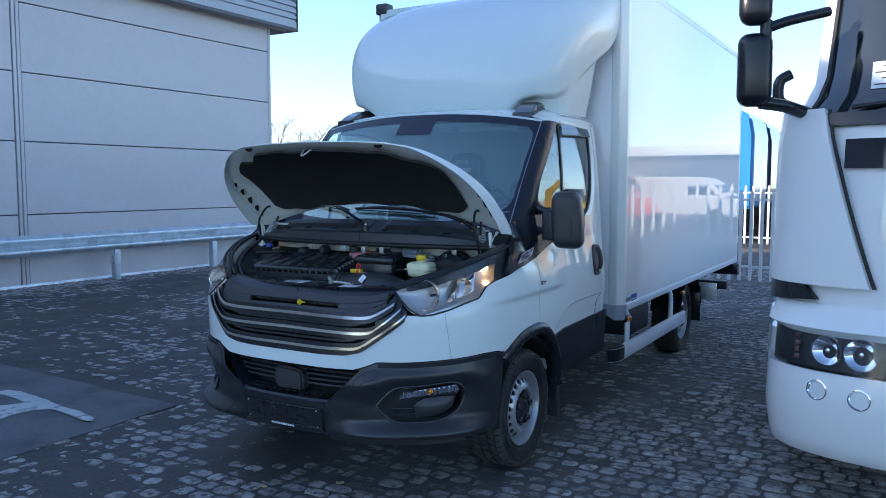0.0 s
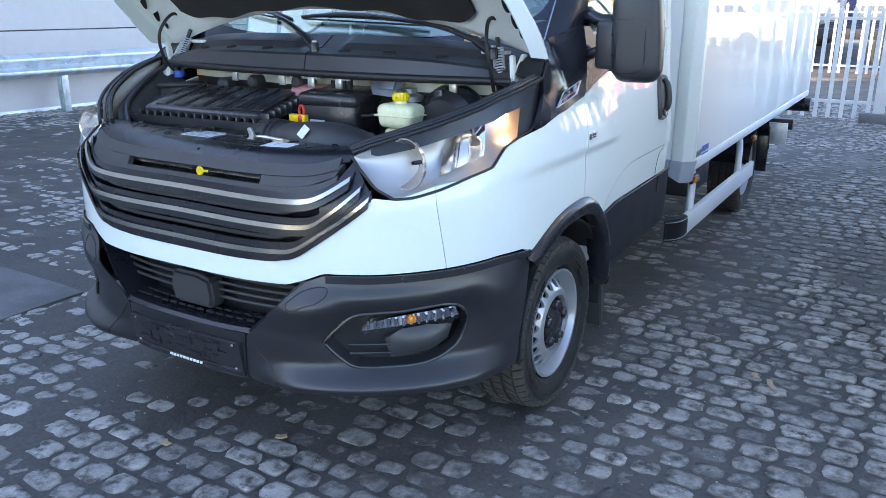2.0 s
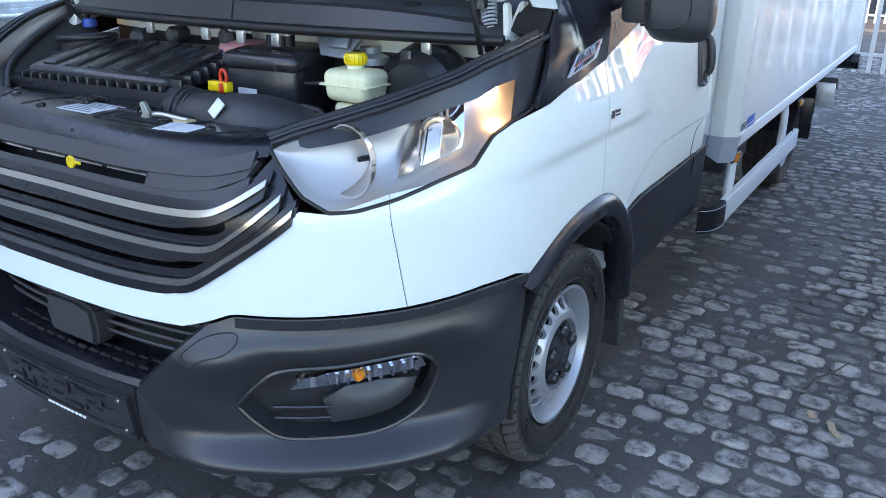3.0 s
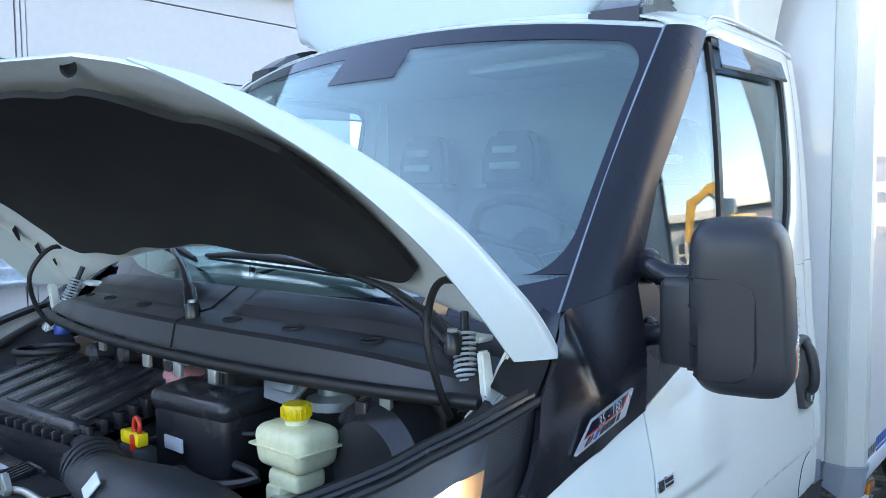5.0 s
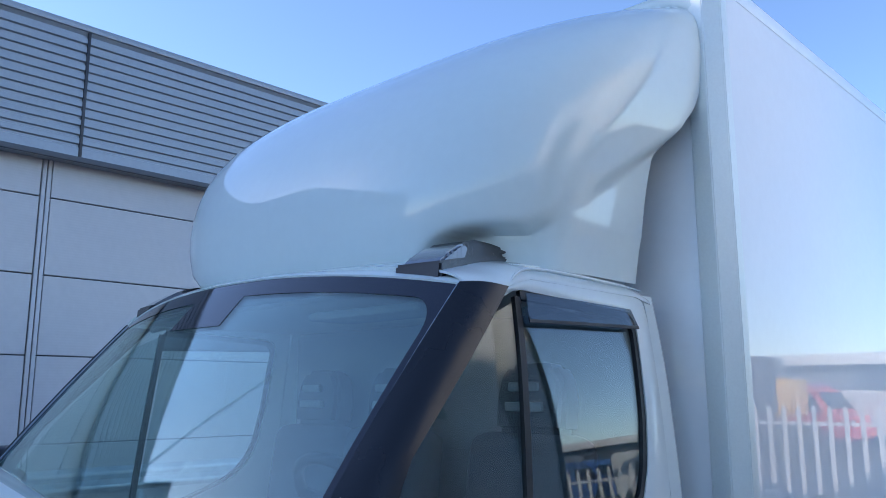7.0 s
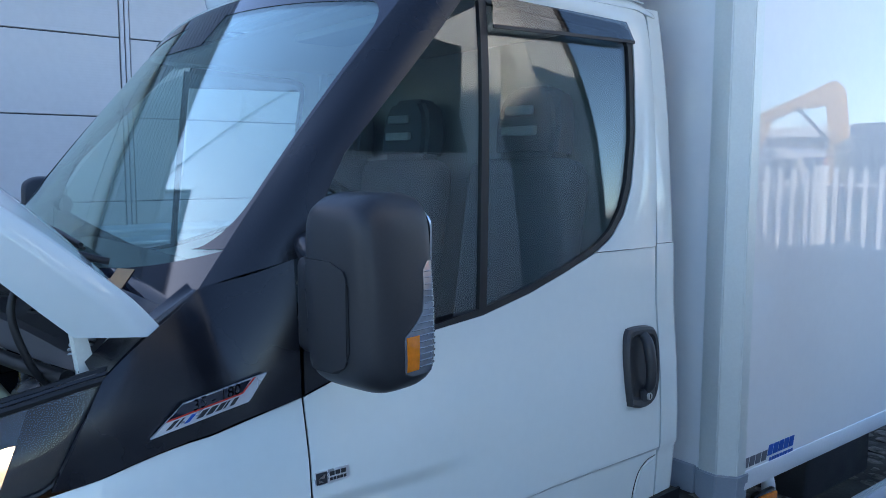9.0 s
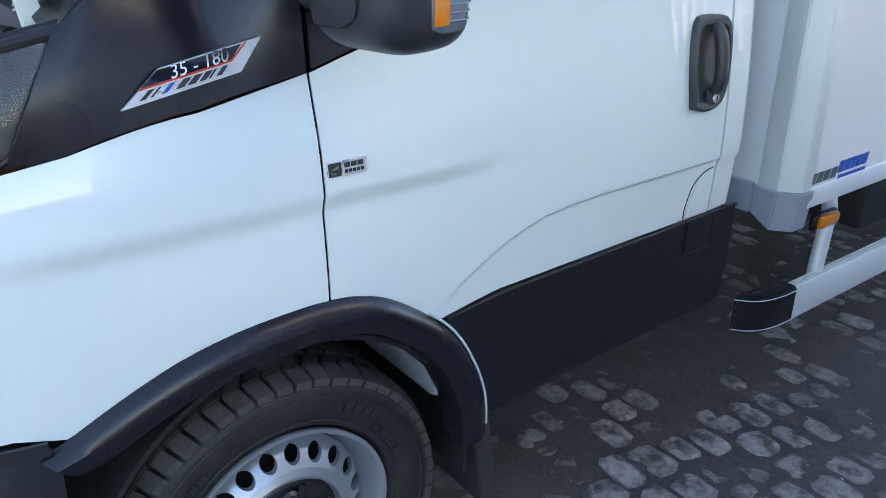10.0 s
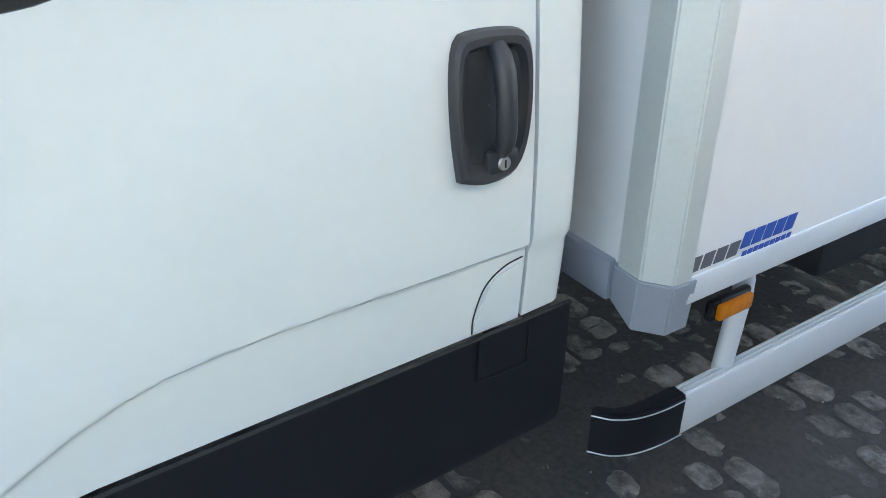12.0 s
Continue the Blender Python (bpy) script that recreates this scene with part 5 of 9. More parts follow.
for s in (1, -1):
    hl_lo = [fx(0.600, 1.122), fx(0.645, 1.082), fx(0.70, 1.034), fx(0.756, 1.003), fx(0.80, 1.006), fx(0.858, 1.026), fx(0.908, 1.054), fx(0.944, 1.075), sy(-0.50, 1.131), sy(-0.43, 1.153), sy(-0.352, 1.171), sy(-0.31, 1.21), sy(-0.268, 1.265)]
    hl_hi = [fx(0.601, 1.126), fx(0.645, 1.146), fx(0.70, 1.166), fx(0.76, 1.188), fx(0.80, 1.204), fx(0.845, 1.226), sy(-0.54, 1.250), sy(-0.48, 1.272), sy(-0.42, 1.288), sy(-0.37, 1.300), sy(-0.32, 1.312), sy(-0.28, 1.320), sy(-0.245, 1.325)]
    lens = put("headlight", shell("headlight", patch(hl_lo, hl_hi, 48, 14, 0.003, s, bulge=lambda u, v: 0.012 * np.sin(v * math.pi) * np.sin(u * math.pi)), 0.004, s < 0), LENS, truck, "clear swept headlight with a lit side lamp")
    lens.visible_shadow = False
    put("lamp_tub", shell("lamp_tub", patch(hl_lo, hl_hi, 48, 14, -0.016, s, bulge=lambda u, v: -0.075 * np.clip(np.sin(v * math.pi), 0, 1) ** 0.5 * np.clip(np.sin(u * math.pi), 0, 1) ** 0.6), 0.004, s < 0), HOUSING, lens)
    put("smoked_housing", shell("smoked_housing", patch(hl_lo[9:], hl_hi[9:], 24, 10, -0.0065, s), 0.002, s < 0), SMOKED, lens, "dark smoked rear of the lamp")
    # dark bezel along the upper edge, rubber edge below
    cut = np.interp(range(len(hl_lo)), [0, 4, 6, 8, 12], [0.86, 0.82, 0.76, 0.66, 0.50])
    up = [(a[0] * (1 - w) + b[0] * w, a[1] * (1 - w) + b[1] * w) for a, b, w in zip(hl_lo, hl_hi, cut)]
    put("lamp_bezel", shell("lamp_bezel", patch(up[1:10], hl_hi[1:10], 40, 5, -0.0065, s, bulge=lambda u, v: -0.035 * (1 - v) * (1 - u)), 0.004, s < 0), LEDGE, lens)
    for L in (hl_lo,):
        P = np.array([body(*c) for c in even(L, 50)]) * np.array([s, 1, 1])
        P[:, 1] -= 0.002
        put("lamp_edge", tube(P, 0.0045, 6), SEAL, lens)
    def bowl(x, y, z, r, face, name, deep=0.55):
        f = Vector(face).normalized()
        m = Matrix.Translation((s * x, y, z)) @ Vector((s * f.x, f.y, f.z)).to_track_quat("Z", "Y").to_matrix().to_4x4()
        prof = [(r * t, -deep * r * (1 - t * t)) for t in np.linspace(0.12, 1, 10)] + [(r * 1.06, 0.002), (r * 1.06, -0.01)]
        put(name, lathe(prof, 36, "z", m=m, caps=False), REFLECTOR, lens)
        put("lamp_bulb", lathe([(0.0, -deep * r * 0.45), (0.006, -deep * r * 0.5), (0.007, -deep * r * 0.8), (0.007, -deep * r)], 14, "z", m=m), DARK, lens)
        return m
    bowl(0.742, -0.770, 1.096, 0.076, (-0.15, -1, 0.05), "low_beam_bowl", 1.0)
    bowl(0.868, -0.600, 1.135, 0.044, (0.3, -1, 0.05), "side_lamp_bowl", 0.9)
    # upright facets of the high beam's reflector
    lo_e, hi_e = even(hl_lo, 100), even(hl_hi, 100)
    for i in range(5):
        quad = []
        for w in (0.24, 0.80):
            quad.append([tuple(lo_e[j] * (1 - w) + hi_e[j] * w) for j in (43 + 4 * i, 47 + 4 * i)])
        tilt = (0.030, -0.016, 0.012, -0.028, 0.022, -0.010, 0.026)[i]
        put("reflector_facet", shell("reflector_facet", patch(quad[0], quad[1], 4, 6, -0.052 + 0.003 * i, s, bulge=lambda u, v: tilt * (u - 0.5) - 0.03 * (v - 0.5) ** 2), 0.003, s < 0), MIRROR if i % 3 == 1 else REFLECTOR, lens)
    put("side_bulb", lathe([(0.0, 0.02), (0.012, 0.015), (0.015, 0.0), (0.0, -0.012)], 12, "z", m=Matrix.Translation((s * 0.885, -0.405, 1.212)) @ Matrix.Diagonal((1.3, 1.3, 1.3, 1))), BULB, lens)
    # seal and plastic gutter on top of the lamp towards the engine bay
    P = np.array([body(*c) for c in even(hl_hi, 60)]) * np.array([s, 1, 1])
    for dx, dz, r, material in ((0.0, 0.004, 0.007, SEAL), (0.016, 0.010, 0.006, PLASTIC_SMOOTH), (0.034, 0.012, 0.009, SEAL)):
        Q = P.copy()
        Q[:, 0] -= s * dx
        Q[:, 1] += dx * 0.8
        Q[:, 2] += dz
        put("lamp_gutter", tube(Q, r, 7), material, lens)

# ---- open bonnet ----
HINGE = Vector((0, -0.10, 1.45))
OPEN = Matrix.Translation(HINGE) @ Matrix.Rotation(radians(-55), 4, "X") @ Matrix.Translation(-HINGE)
EDGE_X = [0.0, 0.3, 0.5, 0.593, 0.69, 0.772, 0.854, 0.914, 0.935]
EDGE_Y = [-0.895, -0.885, -0.862, -0.830, -0.773, -0.700, -0.593, -0.440, -0.26]
EDGE_Z = [1.118, 1.122, 1.135, 1.150, 1.178, 1.205, 1.242, 1.292, 1.34]


def bonnet(u, v, off=0.0, inset=0.0):
    """The bonnet as it lies closed; u from -1 to 1 across, v from 0 at the hinge to 1 at the nose."""
    au = abs(u)
    x = math.sin(au * math.pi / 2) ** 0.9 * (0.935 - inset)
    k = x / 0.935
    yf, zf = np.interp(x, EDGE_X, EDGE_Y) + inset * 0.8, np.interp(x, EDGE_X, EDGE_Z)
    yr, zr = -0.075 - 0.17 * (1 - k * k) - inset * 0.4, 1.372 + 0.050 * (1 - k * k)
    v2 = v
    y = yr + (yf - yr) * v2
    z = zr + (zf - zr) * v2 + (0.050 * (1 - k ** 4) + 0.008) * math.sin(v2 * math.pi) - 0.02 * max(0, v2 - 0.9) * 10 * (1 - k * k) * 0.5
    return (math.copysign(x, u), y, z - off)


def bonnet_grid(us, vs, off=0.0, inset=0.0):
    return np.array([[tuple(OPEN @ Vector(bonnet(u, v, off, inset))) for v in vs] for u in us])


US, VS = np.linspace(-1, 1, 61), np.linspace(0, 1, 25)
lid = put("bonnet", shell("bonnet", bonnet_grid(US, VS), 0.008, True, 40), WHITE, truck, "white bonnet propped wide open")
# inner frame: meets the skin at the rim and dips behind it further in
G = []
for u in US:
    row = []
    for v in np.linspace(0.0, 1.0, 31):
        e = min((1 - abs(u)) / 0.10, (1 - v) / 0.09, v / 0.05, 1.0)
        e = max(e, 0.0)
        row.append(tuple(OPEN @ Vector(bonnet(u, v, 0.006 + 0.012 * e * e * (3 - 2 * e), 0.0))))
    G.append(row)
put("inner_frame", shell("inner_frame", np.array(G), 0.003, True), WHITE_IN, lid, "white pressed inner frame with holes")
# sides that turn down along the wings, deepest at the hinge end
for s in (1, -1):
    TOP = catmull([(0.935, -0.075, 1.372), (0.935, -0.165, 1.362), (0.934, -0.26, 1.34), (0.914, -0.44, 1.292), (0.854, -0.593, 1.242), (0.772, -0.70, 1.205), (0.69, -0.773, 1.178), (0.593, -0.83, 1.15)], 40)
    LOW = catmull([(0.937, -0.170, 1.258), (0.938, -0.232, 1.246), (0.936, -0.305, 1.233), (0.918, -0.455, 1.206), (0.858, -0.598, 1.182), (0.775, -0.702, 1.163), (0.692, -0.775, 1.150), (0.593, -0.832, 1.144)], 40)
    G = []
    for a, c in zip(TOP, LOW):
        out = Vector((c[0] - 0.3, (c[1] + 0.25) * 0.9, 0)).normalized()
        deep = np.linalg.norm(c - a)
        row = []
        for t in np.linspace(0, 1, 11):
            P = Vector(a + (c - a) * t) + out * (0.11 * deep * min(t / 0.28, (1 - t) / 0.72) ** 0.8 if 0 < t < 1 else 0)
            row.append(tuple(OPEN @ Vector((s * P.x, P.y, P.z))))
        G.append(row)
    put("bonnet_side", shell("bonnet_side", np.array(G), 0.005, s < 0, 60), WHITE, lid)
# liner: wavy felt mat
G = []
for u in np.linspace(-0.57, 0.57, 65):
    row = []
    wav = 0.012 * math.sin(u * 23) + 0.010 * math.sin(u * 41 + 1)
    for v in np.linspace(0.030 + 0.012 * math.sin(u * 31 + 2) + 0.20 * abs(u / 0.57) ** 5, 0.945 + wav - 0.09 * math.exp(-((abs(u) - 0.40) / 0.07) ** 2) - 0.10 * abs(u / 0.57) ** 6, 19):
        row.append(tuple(OPEN @ Vector(bonnet(u, v, 0.028 + 0.006 * noise.noise((u * 6, v * 6, 0.3)), 0.03))))
    G.append(row)
put("felt_liner", shell("felt_liner", np.array(G), 0.012, True), LINER, lid, "black felt sound liner")
# holes, as near-black discs that paint their shade, and ribs along the frame's border
for s in (1, -1):
    for v, big in ((0.26, 0.7), (0.42, 1.25), (0.60, 1.35), (0.77, 1.2), (0.90, 0.8)):
        u = s * (0.765 - 0.05 * max(0, v - 0.5))
        P = OPEN @ Vector(bonnet(u, v, 0.0225, 0.0))
        n = (OPEN.to_3x3() @ Vector((0, -0.25, -1))).normalized()
        m = Matrix.Translation(P) @ n.to_track_quat("Z", "Y").to_matrix().to_4x4()
        put("frame_hole", lathe([(0.0, 0.0), (0.016, 0.0), (0.018, 0.001), (0.020, 0.0)], 16, "z", m=m @ Matrix.Diagonal((0.75 * big, 1.6 * big, 1, 1))), DARK, lid)
    for u0 in (0.30,):
        P = OPEN @ Vector(bonnet(s * u0, 0.965, 0.0185, 0.0))
        n = (OPEN.to_3x3() @ Vector((0, -0.45, -1))).normalized()
        m = Matrix.Translation(P) @ n.to_track_quat("Z", "Y").to_matrix().to_4x4()
        put("frame_hole", lathe([(0.0, 0.0), (0.014, 0.0), (0.017, 0.002), (0.019, 0.0)], 14, "z", m=m @ Matrix.Diagonal((1.5, 0.8, 1, 1))), DARK, lid)
# striker loop
put("striker", tube([tuple(OPEN @ Vector((x, y, z))) for x, y, z in ((-0.025, -0.845, 1.10), (-0.012, -0.845, 1.055), (0.0, -0.845, 1.04), (0.012, -0.845, 1.055), (0.025, -0.845, 1.10))], 0.005, 8, smooth_n=16), ZINC, lid)
# hinges with springs
for s in (1, -1):
    arm = put("hinge_arm", prism([(-0.275, 1.30), (-0.235, 1.305), (-0.225, 1.335), (-0.185, 1.370), (-0.155, 1.398), (-0.195, 1.402), (-0.230, 1.365), (-0.248, 1.340), (-0.262, 1.402), (-0.288, 1.402)], s * 0.848, s * 0.862, "yz", 0.004), WHITE_IN, truck, "white bonnet hinge")
    put("hinge_plate", prism([(-0.31, 1.255), (-0.12, 1.30), (-0.12, 1.345), (-0.22, 1.33), (-0.30, 1.29)], s * 0.83, s * 0.87, "yz", 0.005), WHITE_IN, arm)
    put("hinge_bracket", box(s * 0.70, s * 0.80, -0.215, -0.17, 1.398, 1.410, 0.004), WHITE_IN, arm)
    H0, H1 = Vector((s * 0.815, -0.275, 1.285)), Vector((s * 0.765, -0.215, 1.455))
    put("spring_rod", tube([tuple(H0), tuple(H1)], 0.008, 8), STEEL_DARK, arm)
    put("spring_boot", tube([tuple(H0), tuple(H0.lerp(H1, 0.3))], 0.016, 10), PLASTIC_SMOOTH, arm)
    d = (H1 - H0)
    q = d.to_track_quat("Z", "Y").to_matrix()
    coil = []
    for i in range(0, 161):
        t = i / 160
        a = t * 10 * 2 * math.pi
        coil.append(tuple(H0.lerp(H1, 0.28 + 0.52 * t) + q @ Vector((0.019 * math.cos(a), 0.019 * math.sin(a), 0))))
    put("spring", tube(coil, 0.0032, 6), GALV, arm)
    put("washer_hose", tube([(s * 0.80, -0.20, 1.50), (s * 0.78, -0.30, 1.52), (s * 0.80, -0.36, 1.44), (s * 0.81, -0.34, 1.34), (s * 0.80, -0.30, 1.28)], 0.007, 8, smooth_n=30), SEAL, arm)

# ---- cowl, wipers ----
def cowl(u, v):
    """u across; v 0 at the front gutter, 1 under the windscreen's foot: upright face, sloping shelf, step and flat."""
    e = 1 - abs(u) ** 2.2
    low = 0.045 * abs(u) ** 4
    step = 0.022 * float(np.clip((abs(u - 0.03) - 0.10) / 0.05, 0, 1) * np.clip((0.90 - abs(u)) / 0.05, 0, 1))
    foot = np.array(screen(u * 0.97, 0.05 - 0.10 * abs(u) ** 3)) + np.array([0, -0.012, 0.004])
    front = np.array([u * 0.86, -0.275 - 0.110 * e, 1.322])
    face = np.array([u * 0.857, -0.262 - 0.110 * e, 1.378 - low])
    edge = np.array([u * 0.856, -0.250 - 0.112 * e, 1.386 - low])
    shelf = np.array([u * 0.855, -0.168 - 0.122 * e, 1.400 - low])
    rise = shelf + np.array([0, 0.016, step + 0.002])
    flat = rise * 0.35 + foot * 0.65 + np.array([0, 0, 0.5 * step])
    P = [front, front * 0.5 + face * 0.5, face, edge] + [edge + (shelf - edge) * t for t in (0.2, 0.4, 0.6, 0.8, 1.0)] + [rise, rise * 0.5 + flat * 0.5, flat, foot]
    return P[int(round(v * 12))]
G = np.array([[cowl(u, v) for v in np.linspace(0, 1, 13)] for u in np.linspace(-1, 1, 121)])
cowl_panel = put("cowl_panel", shell("cowl_panel", G, 0.006, False, 24), COWL, truck, "black plastic cowl panel with oval ports")
# ports: near-black discs on the closed cowl, shade put into the colour
for u in (-0.74, -0.52, -0.26, 0.20, 0.43, 0.67):
    P, Q = cowl(u, 5 / 12), cowl(u, 7 / 12)
    n = Vector(np.cross(cowl(u + 0.02, 0.5) - cowl(u - 0.02, 0.5), Q - P)).normalized()
    if n.z < 0:
        n = -n
    m = Matrix.Translation((P + Q) / 2) @ n.to_track_quat("Z", "Y").to_matrix().to_4x4() @ Matrix.Rotation(0.35, 4, "Z")
    put("cowl_port", lathe([(0.0, 0.001), (0.011, 0.001), (0.012, 0.004), (0.0145, 0.0045), (0.016, 0.0)], 18, "z", m=m @ Matrix.Diagonal((1.6, 0.85, 1, 1))), DARK, cowl_panel)
# seam between the two halves
put("cowl_seam", tube([tuple(cowl(0.03, v) + np.array([0, -0.001, 0.001])) for v in np.linspace(0, 1, 13)], 0.0022, 6), DARK, cowl_panel)
# gutter seal in front of the cowl
put("cowl_seal", tube(np.array([cowl(u, 0.0) for u in np.linspace(-1, 1, 40)]) + np.array([0, -0.018, -0.008]), 0.014, 8), SEAL, cowl_panel)
put("bulkhead", shell("bulkhead", np.array([[cowl(u, 0.0) + np.array([0, 0.16, dz]) for dz in (0.05, -0.075)] for u in np.linspace(-1, 1, 31)]), 0.006, True), WHITE_IN, truck)
put("bulkhead_mat", shell("bulkhead_mat", np.array([[cowl(u, 0.0) + np.array([0, 0.165, dz]) for dz in (-0.07, -0.3, -0.6)] for u in np.linspace(-1, 1, 31)]), 0.02, True), LINER, truck)
def wiper(pivot, elbow, bend, tip, blade0, blade1, name):
    w = put(name, tube([pivot, elbow], [0.020, 0.016], 8), PLASTIC_SMOOTH, truck, "black windscreen wiper")
    put("wiper_arm", tube([elbow, bend, tip], [0.012, 0.010, 0.007], 8, smooth_n=12), PLASTIC_SMOOTH, w)
    put("wiper_pivot", lathe([(0.018, -0.02), (0.018, 0.012), (0.013, 0.020), (0.0, 0.021)], 16, "z", m=Matrix.Translation(pivot)), PLASTIC_SMOOTH, w)
    put("pivot_nut", lathe([(0.010, 0.018), (0.010, 0.026), (0.0, 0.027)], 6, "z", m=Matrix.Translation(pivot)), ZINC, w)
    b0, b1 = Vector(blade0), Vector(blade1)
    put("wiper_blade", tube([tuple(b0), tuple(b0.lerp(b1, 0.25) + Vector((0, -0.010, 0.012))), tuple(b0.lerp(b1, 0.5) + Vector((0, -0.014, 0.016))), tuple(b0.lerp(b1, 0.75) + Vector((0, -0.010, 0.012))), tuple(b1)], [0.006, 0.010, 0.012, 0.010, 0.006], 8, smooth_n=20), SEAL, w)
    put("blade_rubber", tube([tuple(b0 + Vector((0, 0.006, -0.008))), tuple(b1 + Vector((0, 0.006, -0.008)))], 0.004, 6), SEAL, w)
wiper((0.04, -0.335, 1.405), (-0.04, -0.292, 1.445), (-0.18, -0.225, 1.492), (-0.328, -0.166, 1.53), (-0.593, -0.086, 1.545), (-0.214, -0.166, 1.505), "wiper")
wiper((0.775, -0.262, 1.405), (0.69, -0.238, 1.447), (0.495, -0.190, 1.492), (0.201, -0.176, 1.524), (-0.166, -0.160, 1.515), (0.424, -0.152, 1.497), "wiper")

# ---- engine bay ----
STEEL_GREY = mat("grey_zinc_plate", (0.26, 0.29, 0.32), 0.4, metal=0.7, var=0.15, scale=25)
bay = put("engine_bay", box(-0.70, 0.70, -0.68, -0.10, 0.55, 0.95, 0.05), DARK, truck, "dark engine and hoses in the open bay")
for s in (1, -1):
    # inner wing apron and its seal
    rows = []
    for t in np.linspace(0, 1, 24):
        c = even([(0.60, -0.76, 1.10), (0.74, -0.66, 1.15), (0.82, -0.55, 1.19), (0.88, -0.42, 1.24), (0.89, -0.28, 1.29)], 23)[int(round(t * 23))]
        rows.append([(s * c[0], c[1], c[2]), (s * (c[0] - 0.035), c[1] + 0.03, c[2] - 0.01), (s * (c[0] - 0.08), c[1] + 0.05, c[2] - 0.06), (s * (c[0] - 0.10), c[1] + 0.06, c[2] - 0.45)])
    put("inner_wing", shell("inner_wing", np.array(rows), 0.005, s < 0), PLASTIC_DULL, bay)
    put("wing_rail", tube([(s * 0.60, -0.72, 1.112), (s * 0.72, -0.63, 1.162), (s * 0.80, -0.52, 1.205), (s * 0.85, -0.40, 1.252), (s * 0.862, -0.27, 1.305)], 0.012, 8, smooth_n=24), STEEL_DARK, bay)

# air filter box with ribbed lid
def slab_box(c, ax, ay, dx, dy, z0, z1, tilt=0.0, bevel=0.012):
    """A block about c, turned in plan, its lid tilted."""
    b = box(-dx, dx, -dy, dy, z0, z1, bevel, 3)
    for v in b.verts:
        if v.co.z > (z0 + z1) / 2:
            v.co.z += tilt * v.co.y
    return moved(b, Matrix.Translation((c[0], c[1], 0)) @ Matrix.Rotation(ax, 4, "Z"))
AX = 0.10
C0 = (-0.325, -0.475)
filt = put("air_filter_box", slab_box(C0, AX, 0, 0.325, 0.165, 0.98, 1.160, 0.18, 0.02), PLASTIC_DULL, bay, "black ribbed air filter box")
mA = Matrix.Translation((C0[0], C0[1], 0)) @ Matrix.Rotation(AX, 4, "Z")
put("filter_lid", slab_box(C0, AX, 0, 0.290, 0.150, 1.145, 1.210, 0.22, 0.022), PLASTIC_SMOOTH, bay, "black air filter lid")
put("filter_flange", slab_box(C0, AX, 0, 0.335, 0.178, 1.143, 1.155, 0.20, 0.004), PLASTIC_SMOOTH, bay)
for k in range(6):
    x = -0.24 + k * 0.095
    put("lid_rib", moved(box(x, x + 0.055, -0.125, 0.125, 0, 0.008, 0.004), mA @ Matrix.Translation((0, 0, 1.207)) @ Matrix.Rotation(math.atan(0.22), 4, "X")), PLASTIC_SMOOTH, bay)
for k in range(15):
    x = -0.28 + k * 0.04
    put("lid_tooth", moved(box(x - 0.005, x + 0.005, -0.172, -0.145, 1.112, 1.162, 0.002), mA), PLASTIC_SMOOTH, bay)
for k in range(8):
    y = -0.13 + k * 0.036
    put("lid_tooth", moved(box(0.285, 0.325, y - 0.005, y + 0.005, 1.148 + 0.2 * y, 1.203 + 0.2 * y, 0.002), mA), PLASTIC_SMOOTH, bay)
# open rubber duct
ring = [(-0.675 + 0.115 * math.cos(a), -0.375 + 0.075 * math.sin(a), 1.232 + 0.01 * math.cos(a)) for a in np.linspace(0, 2 * math.pi, 40, endpoint=False)]
put("air_duct", tube(ring, 0.010, 8, closed=True), SEAL, bay, "open black rubber air duct")
put("duct_throat", shell("duct_throat", np.array([[(-0.675 + 0.108 * k * math.cos(a), -0.375 + 0.068 * k * math.sin(a), z) for k, z in ((1, 1.232), (0.95, 1.15), (0.8, 1.02))] for a in np.linspace(0, 2 * math.pi, 33)]), 0.004), PLASTIC_DULL, bay)
put("duct_plate", box(-0.86, -0.56, -0.46, -0.27, 1.12, 1.18, 0.02), PLASTIC_DULL, bay)
put("filler_cap", lathe([(0.024, 0.0), (0.026, 0.02), (0.022, 0.03), (0.0, 0.031)], 16, "z", m=Matrix.Translation((-0.80, -0.27, 1.25))), BLUE_CAP, bay, "blue filler cap")
# fuse box
put("fuse_box", slab_box((0.155, -0.335), 0.12, 0, 0.122, 0.100, 1.04, 1.215, 0.0, 0.018), PLASTIC_SMOOTH, bay, "black fuse box")
put("fuse_lid", slab_box((0.155, -0.335), 0.12, 0, 0.130, 0.108, 1.195, 1.255, 0.08, 0.022), PLASTIC_SMOOTH, bay)
put("fuse_label", box(0.10, 0.17, -0.452, -0.447, 1.12, 1.15, 0.001), LABEL, bay)
# coolant tank
put("coolant_tank", slab_box((0.0, -0.300), 0.0, 0, 0.085, 0.060, 1.02, 1.262, 0.0, 0.03), PINK, bay, "translucent coolant tank with pink coolant")
put("coolant_cap", lathe([(0.034, 1.235), (0.036, 1.262), (0.028, 1.275), (0.0, 1.276)], 20, "z", m=Matrix.Translation((-0.04, -0.29, 0.010))), PLASTIC_SMOOTH, bay)
put("coolant_level", slab_box((0.0, -0.300), 0.0, 0, 0.087, 0.062, 1.01, 1.185, 0.0, 0.03), mat("red_coolant", (0.42, 0.06, 0.05), 0.3, var=0.2, scale=12, coat=0.3), bay)
put("tank_badge", box(-0.070, -0.045, -0.3635, -0.3595, 1.200, 1.232, 0.001), BLUE_CAP, bay)
